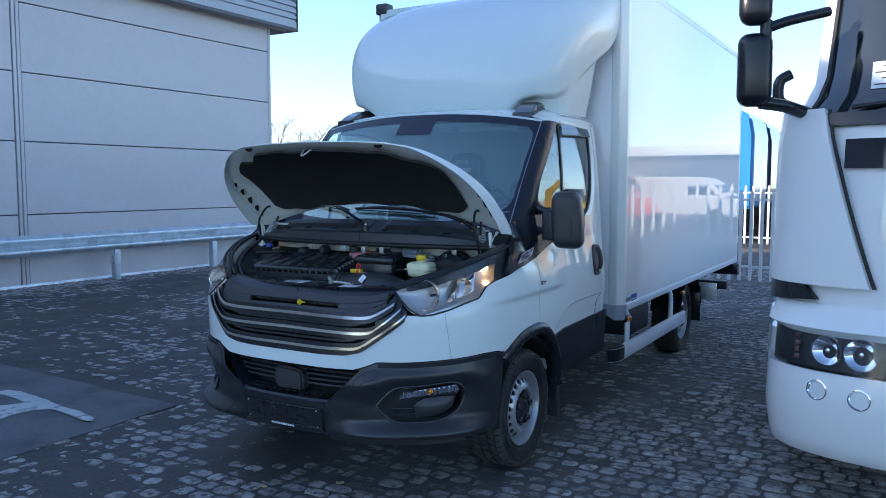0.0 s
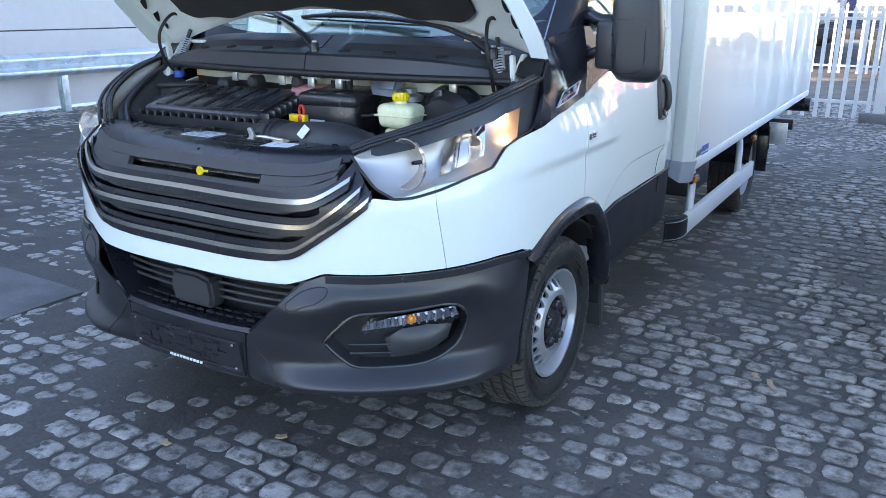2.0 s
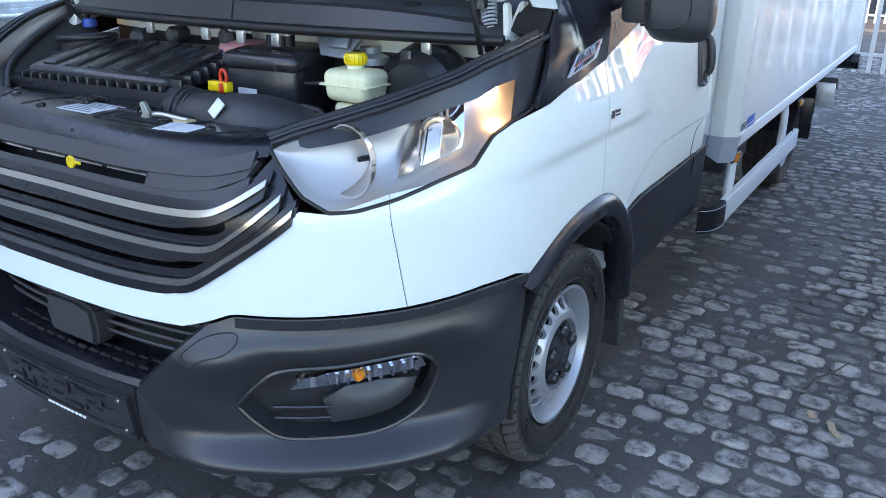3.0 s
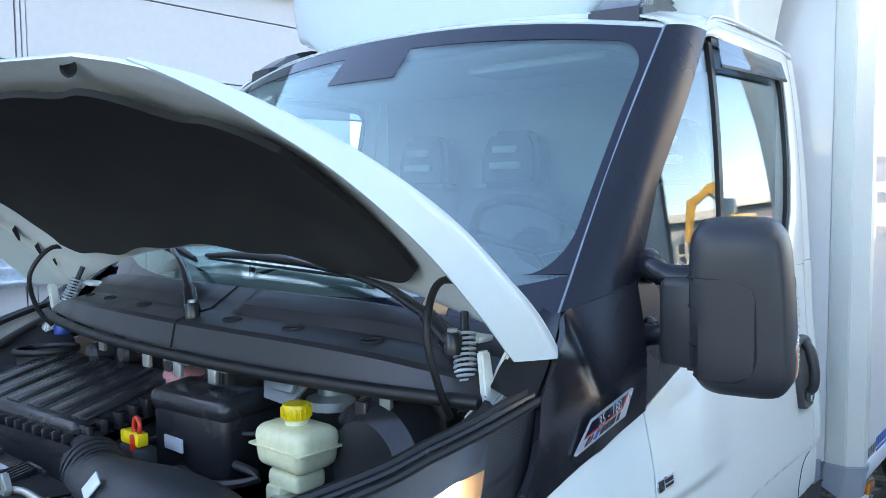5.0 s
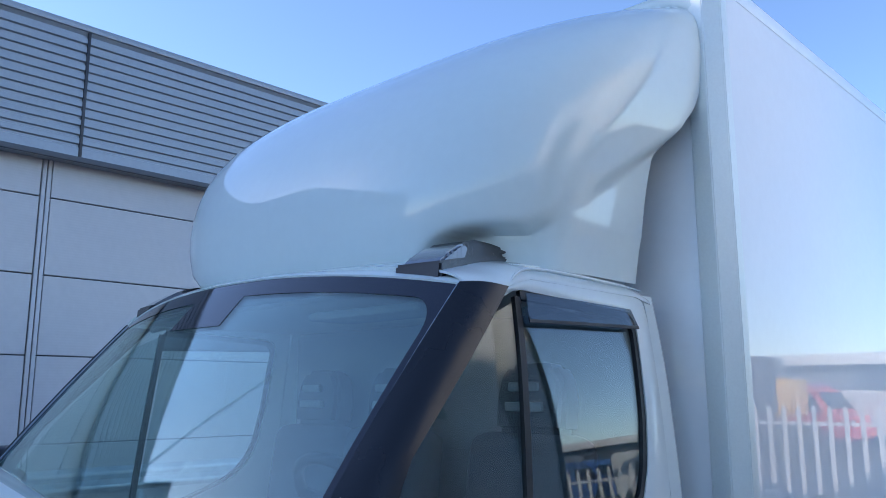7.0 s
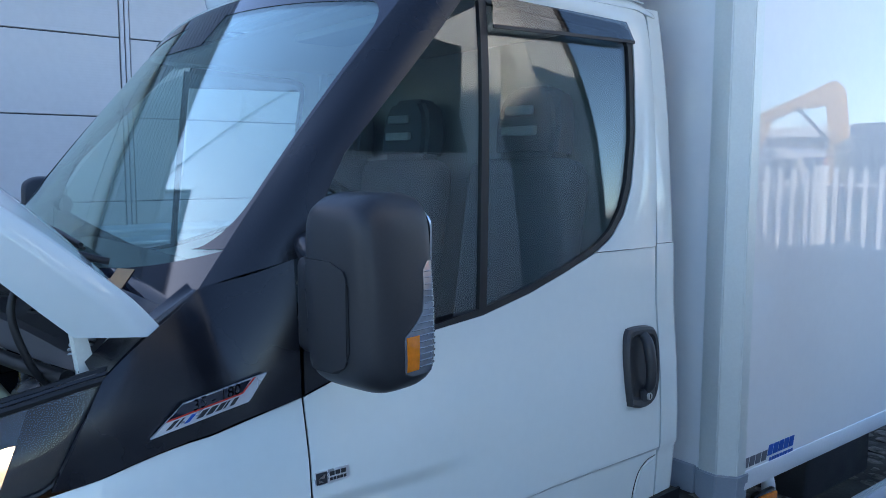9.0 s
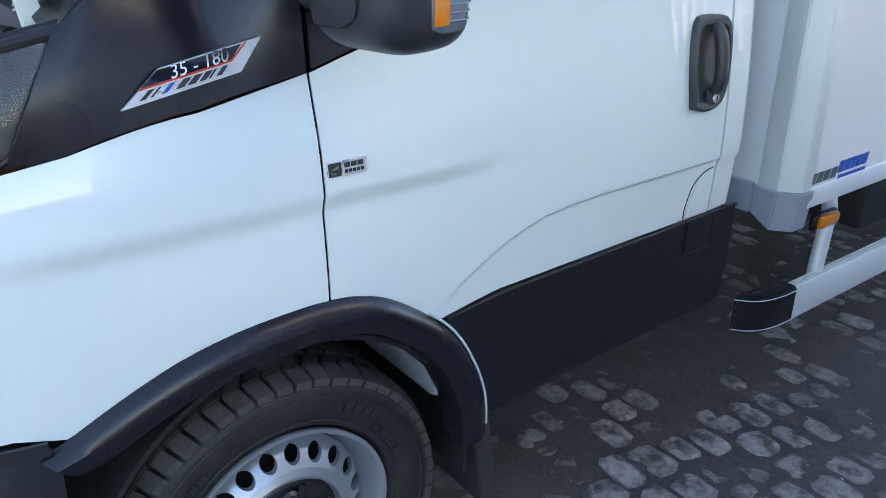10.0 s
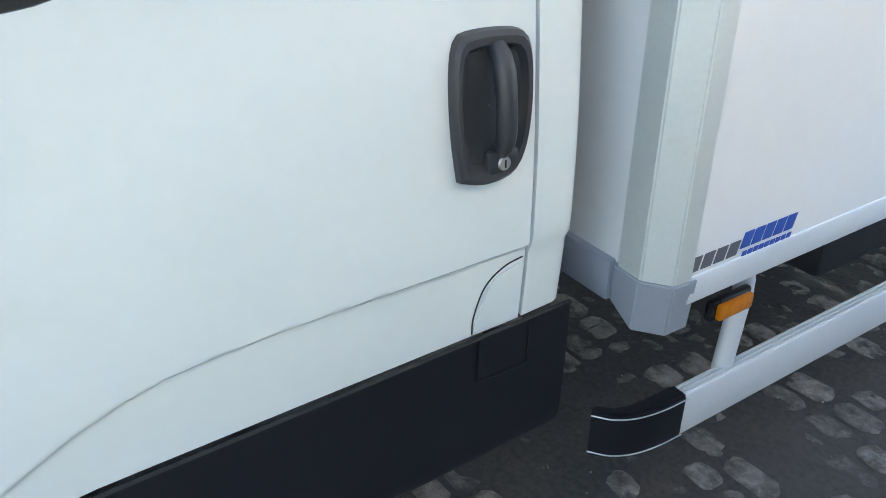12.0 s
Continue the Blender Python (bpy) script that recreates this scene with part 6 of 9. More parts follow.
# brake fluid reservoir with the yellow cap
rc = Vector((0.462, -0.372, 0))
RB = box(rc.x - 0.078, rc.x + 0.078, rc.y - 0.056, rc.y + 0.056, 1.138, 1.224, 0.026, 4)
merge(RB, box(rc.x - 0.081, rc.x + 0.081, rc.y - 0.059, rc.y + 0.059, 1.180, 1.186, 0.003))
for v in RB.verts:
    if v.co.z < 1.178:
        v.co.x = rc.x + (v.co.x - rc.x) * 0.90
res = put("fluid_reservoir", RB, CREAM, bay, "cream translucent brake fluid reservoir")
put("reservoir_foot", box(rc.x - 0.050, rc.x + 0.045, rc.y - 0.040, rc.y + 0.040, 1.095, 1.135, 0.014, 3), CREAM, bay)
put("filler_neck", lathe([(0.024, 1.215), (0.024, 1.240)], 24, "z", m=Matrix.Translation(rc)), CREAM, bay)
put("yellow_cap", lathe([(0.027, 1.234), (0.029, 1.238), (0.029, 1.258), (0.026, 1.264), (0.0, 1.266)], 28, "z", m=Matrix.Translation(rc)), YELLOW, bay, "bright yellow screw cap")
for k in range(18):
    a = 2 * math.pi * k / 18
    put("cap_ridge", box(rc.x + 0.029 * math.cos(a) - 0.002, rc.x + 0.029 * math.cos(a) + 0.002, rc.y + 0.029 * math.sin(a) - 0.002, rc.y + 0.029 * math.sin(a) + 0.002, 1.238, 1.257, 0.001), YELLOW, bay)
put("reservoir_neck", box(0.415, 0.465, -0.42, -0.36, 1.03, 1.105, 0.01), CREAM, bay)
put("master_cylinder", tube([(0.50, -0.47, 1.055), (0.52, -0.25, 1.055)], 0.035, 14), ZINC, bay)
put("cylinder_block", box(0.44, 0.58, -0.44, -0.34, 1.03, 1.09, 0.012), ZINC, bay)
# brake servo drum
put("brake_servo", lathe([(0.0, -0.10), (0.09, -0.10), (0.125, -0.07), (0.138, -0.02), (0.142, 0.0), (0.138, 0.02), (0.12, 0.06), (0.0, 0.06)], 48, "y", m=Matrix.Translation((0.60, -0.225, 1.15))), PLASTIC_SMOOTH, bay, "black brake servo drum")
# intake hose
put("intake_hose", tube([(-0.02, -0.56, 1.098), (0.08, -0.60, 1.090), (0.18, -0.63, 1.095), (0.28, -0.635, 1.098), (0.36, -0.61, 1.095), (0.43, -0.55, 1.06), (0.45, -0.48, 0.98)], [0.062, 0.064, 0.070, 0.078, 0.080, 0.074, 0.066], 24, smooth_n=40), PLASTIC_DULL, bay, "fat black intake hose")
for t in (0.07, 0.10, 0.13, 0.155, 0.18):
    x = -0.02 + t
    put("hose_rib", tube([(x, -0.57 - 0.3 * t + 0.068 * math.cos(a), 1.095 + 0.068 * math.sin(a)) for a in np.linspace(0, 2 * math.pi, 28, endpoint=False)], 0.004, 6, closed=True), PLASTIC_DULL, bay)
put("hose_label", moved(box(-0.016, 0.016, -0.002, 0.002, -0.022, 0.022, 0.001), Matrix.Translation((0.285, -0.704, 1.150)) @ Matrix.Rotation(-0.5, 4, "X") @ Matrix.Rotation(0.5, 4, "Y")), LABEL, bay)
# yellow connector with red loop
put("yellow_connector", box(0.075, 0.150, -0.540, -0.515, 1.150, 1.178, 0.004), YELLOW, bay, "yellow connector with a red clip")
put("red_clip", tube([(0.130 + 0.012 * math.cos(a), -0.530, 1.190 + 0.020 * math.sin(a)) for a in np.linspace(0, 2 * math.pi, 22, endpoint=False)], 0.005, 8, closed=True), RED, bay)
put("red_stem", box(0.122, 0.138, -0.545, -0.515, 1.130, 1.176, 0.004), RED, bay)
put("connector_block", box(0.07, 0.16, -0.545, -0.50, 1.05, 1.148, 0.008), PLASTIC_DULL, bay)
# brackets, bolts and harness along the bulkhead
for x0, x1, y in ((-0.42, -0.33, -0.345), (-0.12, -0.06, -0.375), (0.02, 0.11, -0.385), (0.14, 0.24, -0.375), (0.575, 0.690, -0.285)):
    br = put("bracket", box(x0, x1, y - 0.01, y + 0.005, 1.292, 1.318, 0.003), ZINC, bay)
    put("bracket_leg", box((x0 + x1) / 2 - 0.015, (x0 + x1) / 2 + 0.015, y - 0.012, y, 1.262, 1.30, 0.003), ZINC, bay)
    for x in (x0 + 0.015, x1 - 0.015):
        put("bolt", lathe([(0.009, 0.0), (0.009, -0.012), (0.0, -0.013)], 8, "y", m=Matrix.Translation((x, y - 0.01, 1.305))), ZINC, bay)
for k in range(4):
    put("relay", box(0.145 + k * 0.024, 0.163 + k * 0.024, -0.375, -0.350, 1.262, 1.325, 0.004), PLASTIC_SMOOTH, bay)
put("hinge_plate", moved(prism([(-0.10, 0.0), (-0.07, -0.05), (0.02, -0.055), (0.06, 0.01), (0.11, 0.03), (0.11, 0.045), (-0.06, 0.045)], -0.004, 0.004, "xz", 0.002), Matrix.Translation((0.385, -0.315, 1.288)) @ Matrix.Rotation(-0.5, 4, "X")), STEEL_GREY, bay)
put("plate_step", moved(box(-0.035, 0.035, -0.012, 0.0, -0.03, 0.02, 0.004), Matrix.Translation((0.375, -0.32, 1.29)) @ Matrix.Rotation(-0.5, 4, "X")), STEEL_GREY, bay)
put("sensor_module", box(0.565, 0.600, -0.315, -0.300, 1.17, 1.275, 0.005), PLASTIC_SMOOTH, bay, "black module with a printed label")
for k in range(5):
    put("print_bar", box(0.569, 0.592 - 0.003 * (k % 2), -0.3165, -0.3150, 1.185 + k * 0.014, 1.190 + k * 0.014, 0.0005), INK_GREY, bay)
put("suspension_top", lathe([(0.055, 1.215), (0.055, 1.235), (0.03, 1.245), (0.03, 1.262), (0.0, 1.264)], 24, "z", m=Matrix.Translation((0.40, -0.225, 0))), GALV, bay)
rng = random.Random(11)
for k in range(16):
    x = rng.uniform(-0.75, 0.25)
    y = rng.uniform(-0.40, -0.30)
    z = rng.uniform(1.08, 1.24)
    P = [(x, y, z)]
    for j in range(4):
        P.append((P[-1][0] + rng.uniform(-0.12, 0.12), min(-0.28, P[-1][1] + rng.uniform(-0.07, 0.05)), max(1.0, P[-1][2] + rng.uniform(-0.06, 0.02))))
    put("cable", tube(P, rng.choice((0.005, 0.007, 0.010)), 7, smooth_n=18), rng.choice((SEAL, PLASTIC_DULL, SEAL, STEEL_DARK)), bay)
for x, y, r, z in ((-0.05, -0.30, 0.03, 1.27), (-0.30, -0.29, 0.026, 1.26), (-0.46, -0.30, 0.03, 1.24)):
    put("hose_knob", lathe([(r, -0.05), (r, 0.0), (r * 0.7, 0.012), (0.0, 0.014)], 18, "y", m=Matrix.Translation((x, y - 0.04, z)) @ Matrix.Rotation(math.pi, 4, "Z")), PLASTIC_DULL, bay)

# ---- roof fairing ----
def fairing_outline(z):
    """Half width, front y and rear y of the fairing at a height."""
    w = soft(z, [2.14, 2.25, 2.40, 2.6, 2.8, 2.95, 3.08, 3.17], [0.825, 0.845, 0.885, 0.94, 0.98, 0.985, 0.96, 0.90])
    f = soft(z, [2.14, 2.20, 2.32, 2.50, 2.65, 2.80, 2.92, 3.02, 3.10, 3.17], [0.585, 0.547, 0.522, 0.553, 0.629, 0.76, 0.923, 1.112, 1.33, 1.60])
    r = soft(z, [2.14, 2.30, 2.45, 2.56, 2.64, 2.70, 2.74, 3.17], [1.262, 1.262, 1.272, 1.298, 1.335, 1.375, 1.388, 1.390])
    return float(w), float(f), float(r)


def ease(v):
    v = float(np.clip(v, 0, 1))
    return v * v * (3 - 2 * v)


def under_wing(x, y, z):
    """A point below the wing's diagonal edge draws in: a hollow over the roof lamp, then the plain flank behind it."""
    zc = float(np.interp(x, [0.43, 0.51, 0.57, 0.63, 0.70, 0.80], [2.07, 2.135, 2.190, 2.235, 2.256, 2.268])) if y < 0.735 else 2.268 + (y - 0.735) * 0.625
    back = ease((y - 0.68) / 0.22)
    k = ease((zc - z) / (0.020 + 0.055 * back))
    flank = 0.840 + 0.13 * (z - 2.18)
    hollow = ease((x - 0.44) / 0.13)
    x1, y1 = x - 0.040 * hollow, y + 0.080 * hollow
    x2, y2 = min(x, flank), y
    return x + (x1 + (x2 - x1) * back - x) * k, y + (y1 + (y2 - y1) * back - y) * k


rows = []
for z in np.linspace(2.145, 3.118, 110):
    w, f, rear = fairing_outline(z)
    half = []
    for p in np.linspace(0, math.pi / 2, 56):
        half.append((w * math.sin(p) ** (2 / 3.2), min(f + 0.45 * (1 - math.cos(p) ** (2 / 3.2)), rear)))
    y0 = half[-1][1]
    half += [(w, y) for y in np.linspace(y0, rear, 30)[1:]]
    out = []
    for x, y in half:
        x += 0.035 * float(np.clip((y - 0.9) / 0.49, 0, 1)) ** 2 * float(np.clip((z - 2.4) / 0.2, 0, 1))
        x, y = under_wing(x, y, z)
        out.append((x, y, z))
    rows.append([(-x, y, zz) for x, y, zz in out[::-1]] + out[1:])
rows.append([(x, 1.390, z + 0.004) for x, y, z in rows[-1]])
fairing = put("roof_fairing", shell("roof_fairing", np.array(rows), 0.006, False, 60), WHITE_GEL, truck, "glossy white moulded roof wind deflector")
seam = [(x, y - 0.003, max(z, header_z(x, y) if y < 0.72 and abs(x) < 0.80 else 0.0)) for x, y, z in rows[1]]
put("fairing_gasket", tube(seam, 0.0035, 6), SEAL, fairing)

# roof marker lamps
ROOF_LENS = mat("clear_roof_lens", (0.11, 0.12, 0.15), 0.14, metal=0.0, coat=1.0, var=0.12, scale=25)
for s in (1, -1):
    M = Matrix.Translation((s * 0.785, 0.010, 0.028)) @ Matrix.Rotation(s * 0.16, 4, "Z")
    lampb = put("roof_lamp", moved(prism([(0.445, 2.088), (0.70, 2.135), (0.80, 2.165), (0.78, 2.178), (0.70, 2.182), (0.62, 2.180), (0.57, 2.168), (0.50, 2.128)], -0.058, 0.058, "yz", 0.012), M), PLASTIC_SMOOTH, truck, "black roof marker lamp with a clear lens")
    put("lamp_base", moved(prism([(0.430, 2.045), (0.72, 2.100), (0.76, 2.150), (0.70, 2.152), (0.436, 2.099)], -0.070, 0.070, "yz", 0.006), M), PLASTIC_SMOOTH, lampb)
    put("lamp_lens", moved(prism([(0.448, 2.095), (0.560, 2.118), (0.575, 2.150), (0.560, 2.160), (0.535, 2.154), (0.500, 2.134), (0.462, 2.110)], -0.060, 0.060, "yz", 0.014), M), ROOF_LENS, lampb, "clear ribbed lamp lens")
    for k in range(4):
        y = 0.485 + k * 0.018
        put("lens_rib", moved(box(-0.0606, 0.0606, y - 0.0012, y + 0.0012, 2.104 + 0.2 * (y - 0.46), 2.112 + 0.48 * (y - 0.46), 0.0005), M), ROOF_LENS, lampb)

# ---- mirrors ----
MIRROR_LENS = mat("mirror_lamp_lens", (0.20, 0.22, 0.25), 0.12, metal=0.3, coat=1.0, var=0.15, scale=40)
for s in (1, -1):
    M = Matrix.Translation((s * 1.150, 0.125, 1.462)) @ Matrix.Rotation(s * 0.20, 4, "Z")
    b = bmesh.new()
    bmesh.ops.create_cube(b, size=2)
    bmesh.ops.subdivide_edges(b, edges=b.edges[:], cuts=14, use_grid_fill=True)
    for v in b.verts:
        p = v.co.copy()
        k = (abs(p.x) ** 5 + abs(p.y) ** 3.2 + abs(p.z) ** 7) ** (-1 / 5.0)
        q = Vector((p.x * k, p.y * k, p.z * k))
        q = Vector([max(-1, min(1, c)) for c in q])
        tap = 1 - 0.10 * max(0, q.z) + 0.02 * q.z
        v.co = Vector((q.x * 0.091 * tap + (0.008 * (1 - q.z)), q.y * 0.090, q.z * 0.166))
        if v.co.y > 0.055:
            v.co.y = 0.055 + (v.co.y - 0.055) * 0.4
    skin = BVHTree.FromBMesh(b)
    moved(b, M)
    mir = put("door_mirror", b, HOUSING_BLACK, truck, "large black plastic door mirror")
    put("mirror_glass", moved(prism(rounded(-0.078, 0.080, -0.145, 0.135, 0.03), 0.066, 0.0705, "xz"), M), MIRROR, mir)
    # moulded step on the housing and its gap lines
    def on_mirror(pts, name, r=0.0034):
        P = []
        for u, w in even(pts, 40):
            u = float(u)
            hit = skin.ray_cast(Vector((s * u, -0.3, float(w))), Vector((0, 1, 0)))[0]
            if hit is not None:
                P.append(tuple(M @ (hit + Vector((0, -0.0003, 0)))))
        put(name, tube(P, r, 6), DARK, mir)
    on_mirror([(-0.090, 0.055), (-0.06, 0.055), (-0.005, 0.052), (0.026, 0.040), (0.040, 0.018), (0.043, -0.085), (0.034, -0.112), (0.010, -0.127), (-0.088, -0.128)], "housing_gap")
    on_mirror([(-0.088, 0.004), (-0.062, 0.002), (-0.052, -0.008), (-0.050, -0.058), (-0.058, -0.066), (-0.088, -0.067)], "housing_gap")
    # raised cover where the arms enter the housing
    G = []
    for w in np.linspace(-0.128, 0.055, 15):
        k = abs((w + 0.0365) / 0.0915)
        edge = 0.041 - 0.038 * max(0.0, (k - 0.68) / 0.32) ** 3
        row = []
        for u in np.linspace(-0.087, edge, 9):
            hit = skin.ray_cast(Vector((s * float(u), -0.3, float(w))), Vector((0, 1, 0)))[0]
            row.append(tuple(M @ ((hit if hit is not None else Vector((s * float(u), -0.02, float(w)))) + Vector((0, -0.0042, 0)))))
        G.append(row)
    put("arm_cover", shell("arm_cover", np.array(G), 0.006, s > 0, 25), HOUSING_BLACK, mir)
    # side lamp let into the outer rear edge of the housing
    def lamp_face(front, back, z0, z1, lift, nz):
        rows = []
        for z in np.linspace(z0, z1, nz):
            row = []
            for y in np.linspace(front(float(z)), back, 7):
                hit = skin.ray_cast(Vector((s * 0.3, float(y), float(z))), Vector((-s, 0, 0)))[0]
                row.append(tuple(M @ ((hit if hit is not None else Vector((s * 0.09, float(y), float(z)))) + Vector((s * lift, 0, 0)))))
            rows.append(row)
        return np.array(rows)
    edge_y = lambda z: float(np.interp(z, [-0.138, -0.128, -0.068, -0.050, -0.030, 0.040, 0.052], [0.006, -0.020, -0.022, 0.004, 0.024, 0.030, 0.044]))
    lens_m = put("mirror_lamp", shell("mirror_lamp", lamp_face(edge_y, 0.064, -0.136, 0.052, 0.0015, 28), 0.006, s > 0), MIRROR_LENS, mir, "clear ribbed mirror lamp")
    put("amber_part", shell("amber_part", lamp_face(lambda z: edge_y(z) + 0.004, 0.012, -0.126, -0.068, 0.0028, 12), 0.003, s > 0), AMBER, mir)
    for k in range(16):
        z = -0.122 + k * 0.0105
        rib = lamp_face(lambda z: edge_y(z) + (0.034 if z < -0.06 else 0.004), 0.063, z, z + 0.001, 0.0020, 2)[0]
        put("lamp_rib", tube(rib, 0.0011, 5), MIRROR_LENS, mir)
    for z0, z1, r in ((1.525, 1.512, 0.024), (1.392, 1.402, 0.020)):
        put("mirror_arm", tube([(s * 0.945, 0.135, z0), (s * 0.99, 0.095, z0), (s * 1.03, 0.090, z1), (s * 1.085, 0.110, z1)], r, 12, smooth_n=16), PLASTIC, mir)
        put("arm_socket", lathe([(r * 1.5, 0.0), (r * 1.5, 0.025), (r * 1.1, 0.035)], 18, "x", m=Matrix.Translation((s * 0.945, 0.135, z0)) @ Matrix.Diagonal((s, 1, 1, 1))), PLASTIC, mir)
    put("arm_bridge", box(min(s * 1.022, s * 1.108), max(s * 1.022, s * 1.108), 0.050, 0.150, 1.342, 1.514, 0.018, 3), HOUSING_BLACK, mir)

# ---- door handle, lock, badges ----
for s in (1, -1):
    def flank(y, z, o):
        P = body(*sy(y, z))
        return (s * (P[0] + o), y, z)
    outl = [(1.028, 1.045), (1.07, 1.034), (1.118, 1.040), (1.142, 1.070), (1.156, 1.13), (1.160, 1.20), (1.150, 1.236), (1.12, 1.246), (1.06, 1.248), (1.035, 1.238), (1.024, 1.19), (1.022, 1.11)]
    O = catmull(outl + [outl[0]], 48)[:-1]
    c = O.mean(0)
    G = [[flank(*(c + (p - c) * k), o) for k, o in ((1.0, 0.0), (0.985, 0.012), (0.92, 0.018), (0.82, 0.017), (0.74, 0.006), (0.5, 0.003), (0.02, 0.003))] for p in np.vstack([O, O[:1]])]
    hd = put("door_handle", shell("door_handle", np.array(G), 0.002, s < 0), HANDLE, truck, "black recessed door handle with a lock")
    put("grip", tube([flank(1.098, 1.225, 0.012), flank(1.096, 1.205, 0.028), flank(1.095, 1.15, 0.034), flank(1.096, 1.10, 0.028), flank(1.098, 1.082, 0.014)], [0.013, 0.016, 0.015, 0.015, 0.013], 12, smooth_n=20), HANDLE, hd)
    put("lock_pad", box(*sorted((flank(1.09, 1.06, 0.004)[0], flank(1.09, 1.06, 0.019)[0])), 1.072, 1.125, 1.046, 1.084, 0.006), HANDLE, hd)
    L = flank(1.098, 1.064, 0.019)
    put("lock_barrel", lathe([(0.0, 0.004), (0.0095, 0.004), (0.011, 0.0)], 20, "x", m=Matrix.Translation(L) @ Matrix.Diagonal((s, 1, 1, 1))), ZINC, hd)
    put("key_slot", box(*sorted((L[0] + s * 0.0035, L[0] + s * 0.0052)), L[1] - 0.001, L[1] + 0.001, L[2] - 0.006, L[2] + 0.006, 0.0), DARK, hd)
# dealer badge: plain shapes on a silver plate
def flank1(y, z, o):
    P = body(*sy(y, z))
    return (P[0] + o + float(crease(np.array([[P]]))[0, 0]), y, z)
bd = put("dealer_badge", shell("dealer_badge", np.array([[flank1(y, z, 0.003) for z in (1.073, 1.098)] for y in (0.094, 0.13, 0.168)]), 0.003, False), BADGE, truck, "small silver badge with dark shapes")
put("badge_field", shell("badge_field", np.array([[flank1(y, z, 0.0038) for z in (1.0745, 1.0965)] for y in (0.0955, 0.119)]), 0.001, False), INK, bd)
for tri in ([(0.100, 1.086), (0.114, 1.094), (0.114, 1.085)], [(0.100, 1.084), (0.112, 1.078), (0.100, 1.077)]):
    put("badge_mark", prism([(y, z) for y, z in tri], flank1(0.107, 1.085, 0.0034)[0], flank1(0.107, 1.085, 0.0046)[0], "yz"), CHROME, bd)
for k in range(3):
    y = 0.125 + k * 0.0125
    put("badge_bar", box(flank1(y, 1.089, 0.003)[0], flank1(y, 1.089, 0.0044)[0], y, y + 0.010, 1.0865, 1.0945, 0.0), INK, bd)
for k in range(5):
    y = 0.125 + k * 0.0075
    put("badge_bar", box(flank1(y, 1.080, 0.003)[0], flank1(y, 1.080, 0.0044)[0], y, y + 0.0055, 1.0775, 1.0830, 0.0), INK, bd)
# model badge on the plinth
def plinth_x(y, z):
    return float(np.interp(z, [1.22, 1.26, 1.31], [0.9865, 0.9855, 0.983])) + 0.010 * np.clip((y + 0.2) / 0.2, 0, 1) * 0.2
def pl(y, z, o):
    return (plinth_x(y, z) + o + 0.009, y, z)
quad = [(-0.203, 1.226), (-0.030, 1.258), (0.006, 1.304), (-0.145, 1.276)]
def plinth_quad(u, v):
    a, b, c, d = (np.array(p) for p in quad)
    return (a * (1 - u) + b * u) * (1 - v) + (d * (1 - u) + c * u) * v
mb = put("model_badge", shell("model_badge", np.array([[pl(*plinth_quad(u, v), 0.004) for v in np.linspace(0, 1, 5)] for u in np.linspace(0, 1, 17)]), 0.006, False), BADGE, truck, "chrome model badge reading 35 180 with a red line")
put("badge_field", shell("badge_field", np.array([[pl(*plinth_quad(u, v), 0.0052) for v in np.linspace(0.54, 0.97, 4)] for u in np.linspace(-0.01, 0.80, 12)]), 0.0015, False), FRIT, mb)
put("badge_line", shell("badge_line", np.array([[pl(*plinth_quad(u, v), 0.0058) for v in (0.475, 0.545)] for u in np.linspace(-0.01, 0.80, 12)]), 0.002, False), RED, mb)
put("badge_line", shell("badge_line", np.array([[pl(*plinth_quad(u + 0.03 * (v - 0.5) * 2, v), 0.0058) for v in np.linspace(0.48, 1.0, 6)] for u in (0.795, 0.82)]), 0.002, False), RED, mb)
slope = math.atan2(0.032, 0.173)
P = plinth_quad(0.44, 0.75)
me = text_mesh("35 - 180", 0.026, Matrix.Translation(pl(P[0], P[1], 0.0062)) @ Matrix(((0, 0, 1, 0), (1, 0, 0, 0), (0, 1, 0, 0), (0, 0, 0, 1))) @ Matrix.Rotation(slope, 4, "Z"), 0.0008, 0.2)
put("badge_number", me, MIRROR, mb)
for k, (u, w) in enumerate(((0.10, 0.05), (0.19, 0.02), (0.28, 0.05), (0.40, 0.07), (0.50, 0.07), (0.60, 0.06), (0.68, 0.02), (0.75, 0.05))):
    G = np.array([[pl(*plinth_quad(u + du, v), 0.0056) for v in (0.14, 0.40)] for du in (0, w)])
    put("badge_bar", shell("badge_bar", G, 0.0015, False), INK_BLUE if k == 2 else INK, mb)

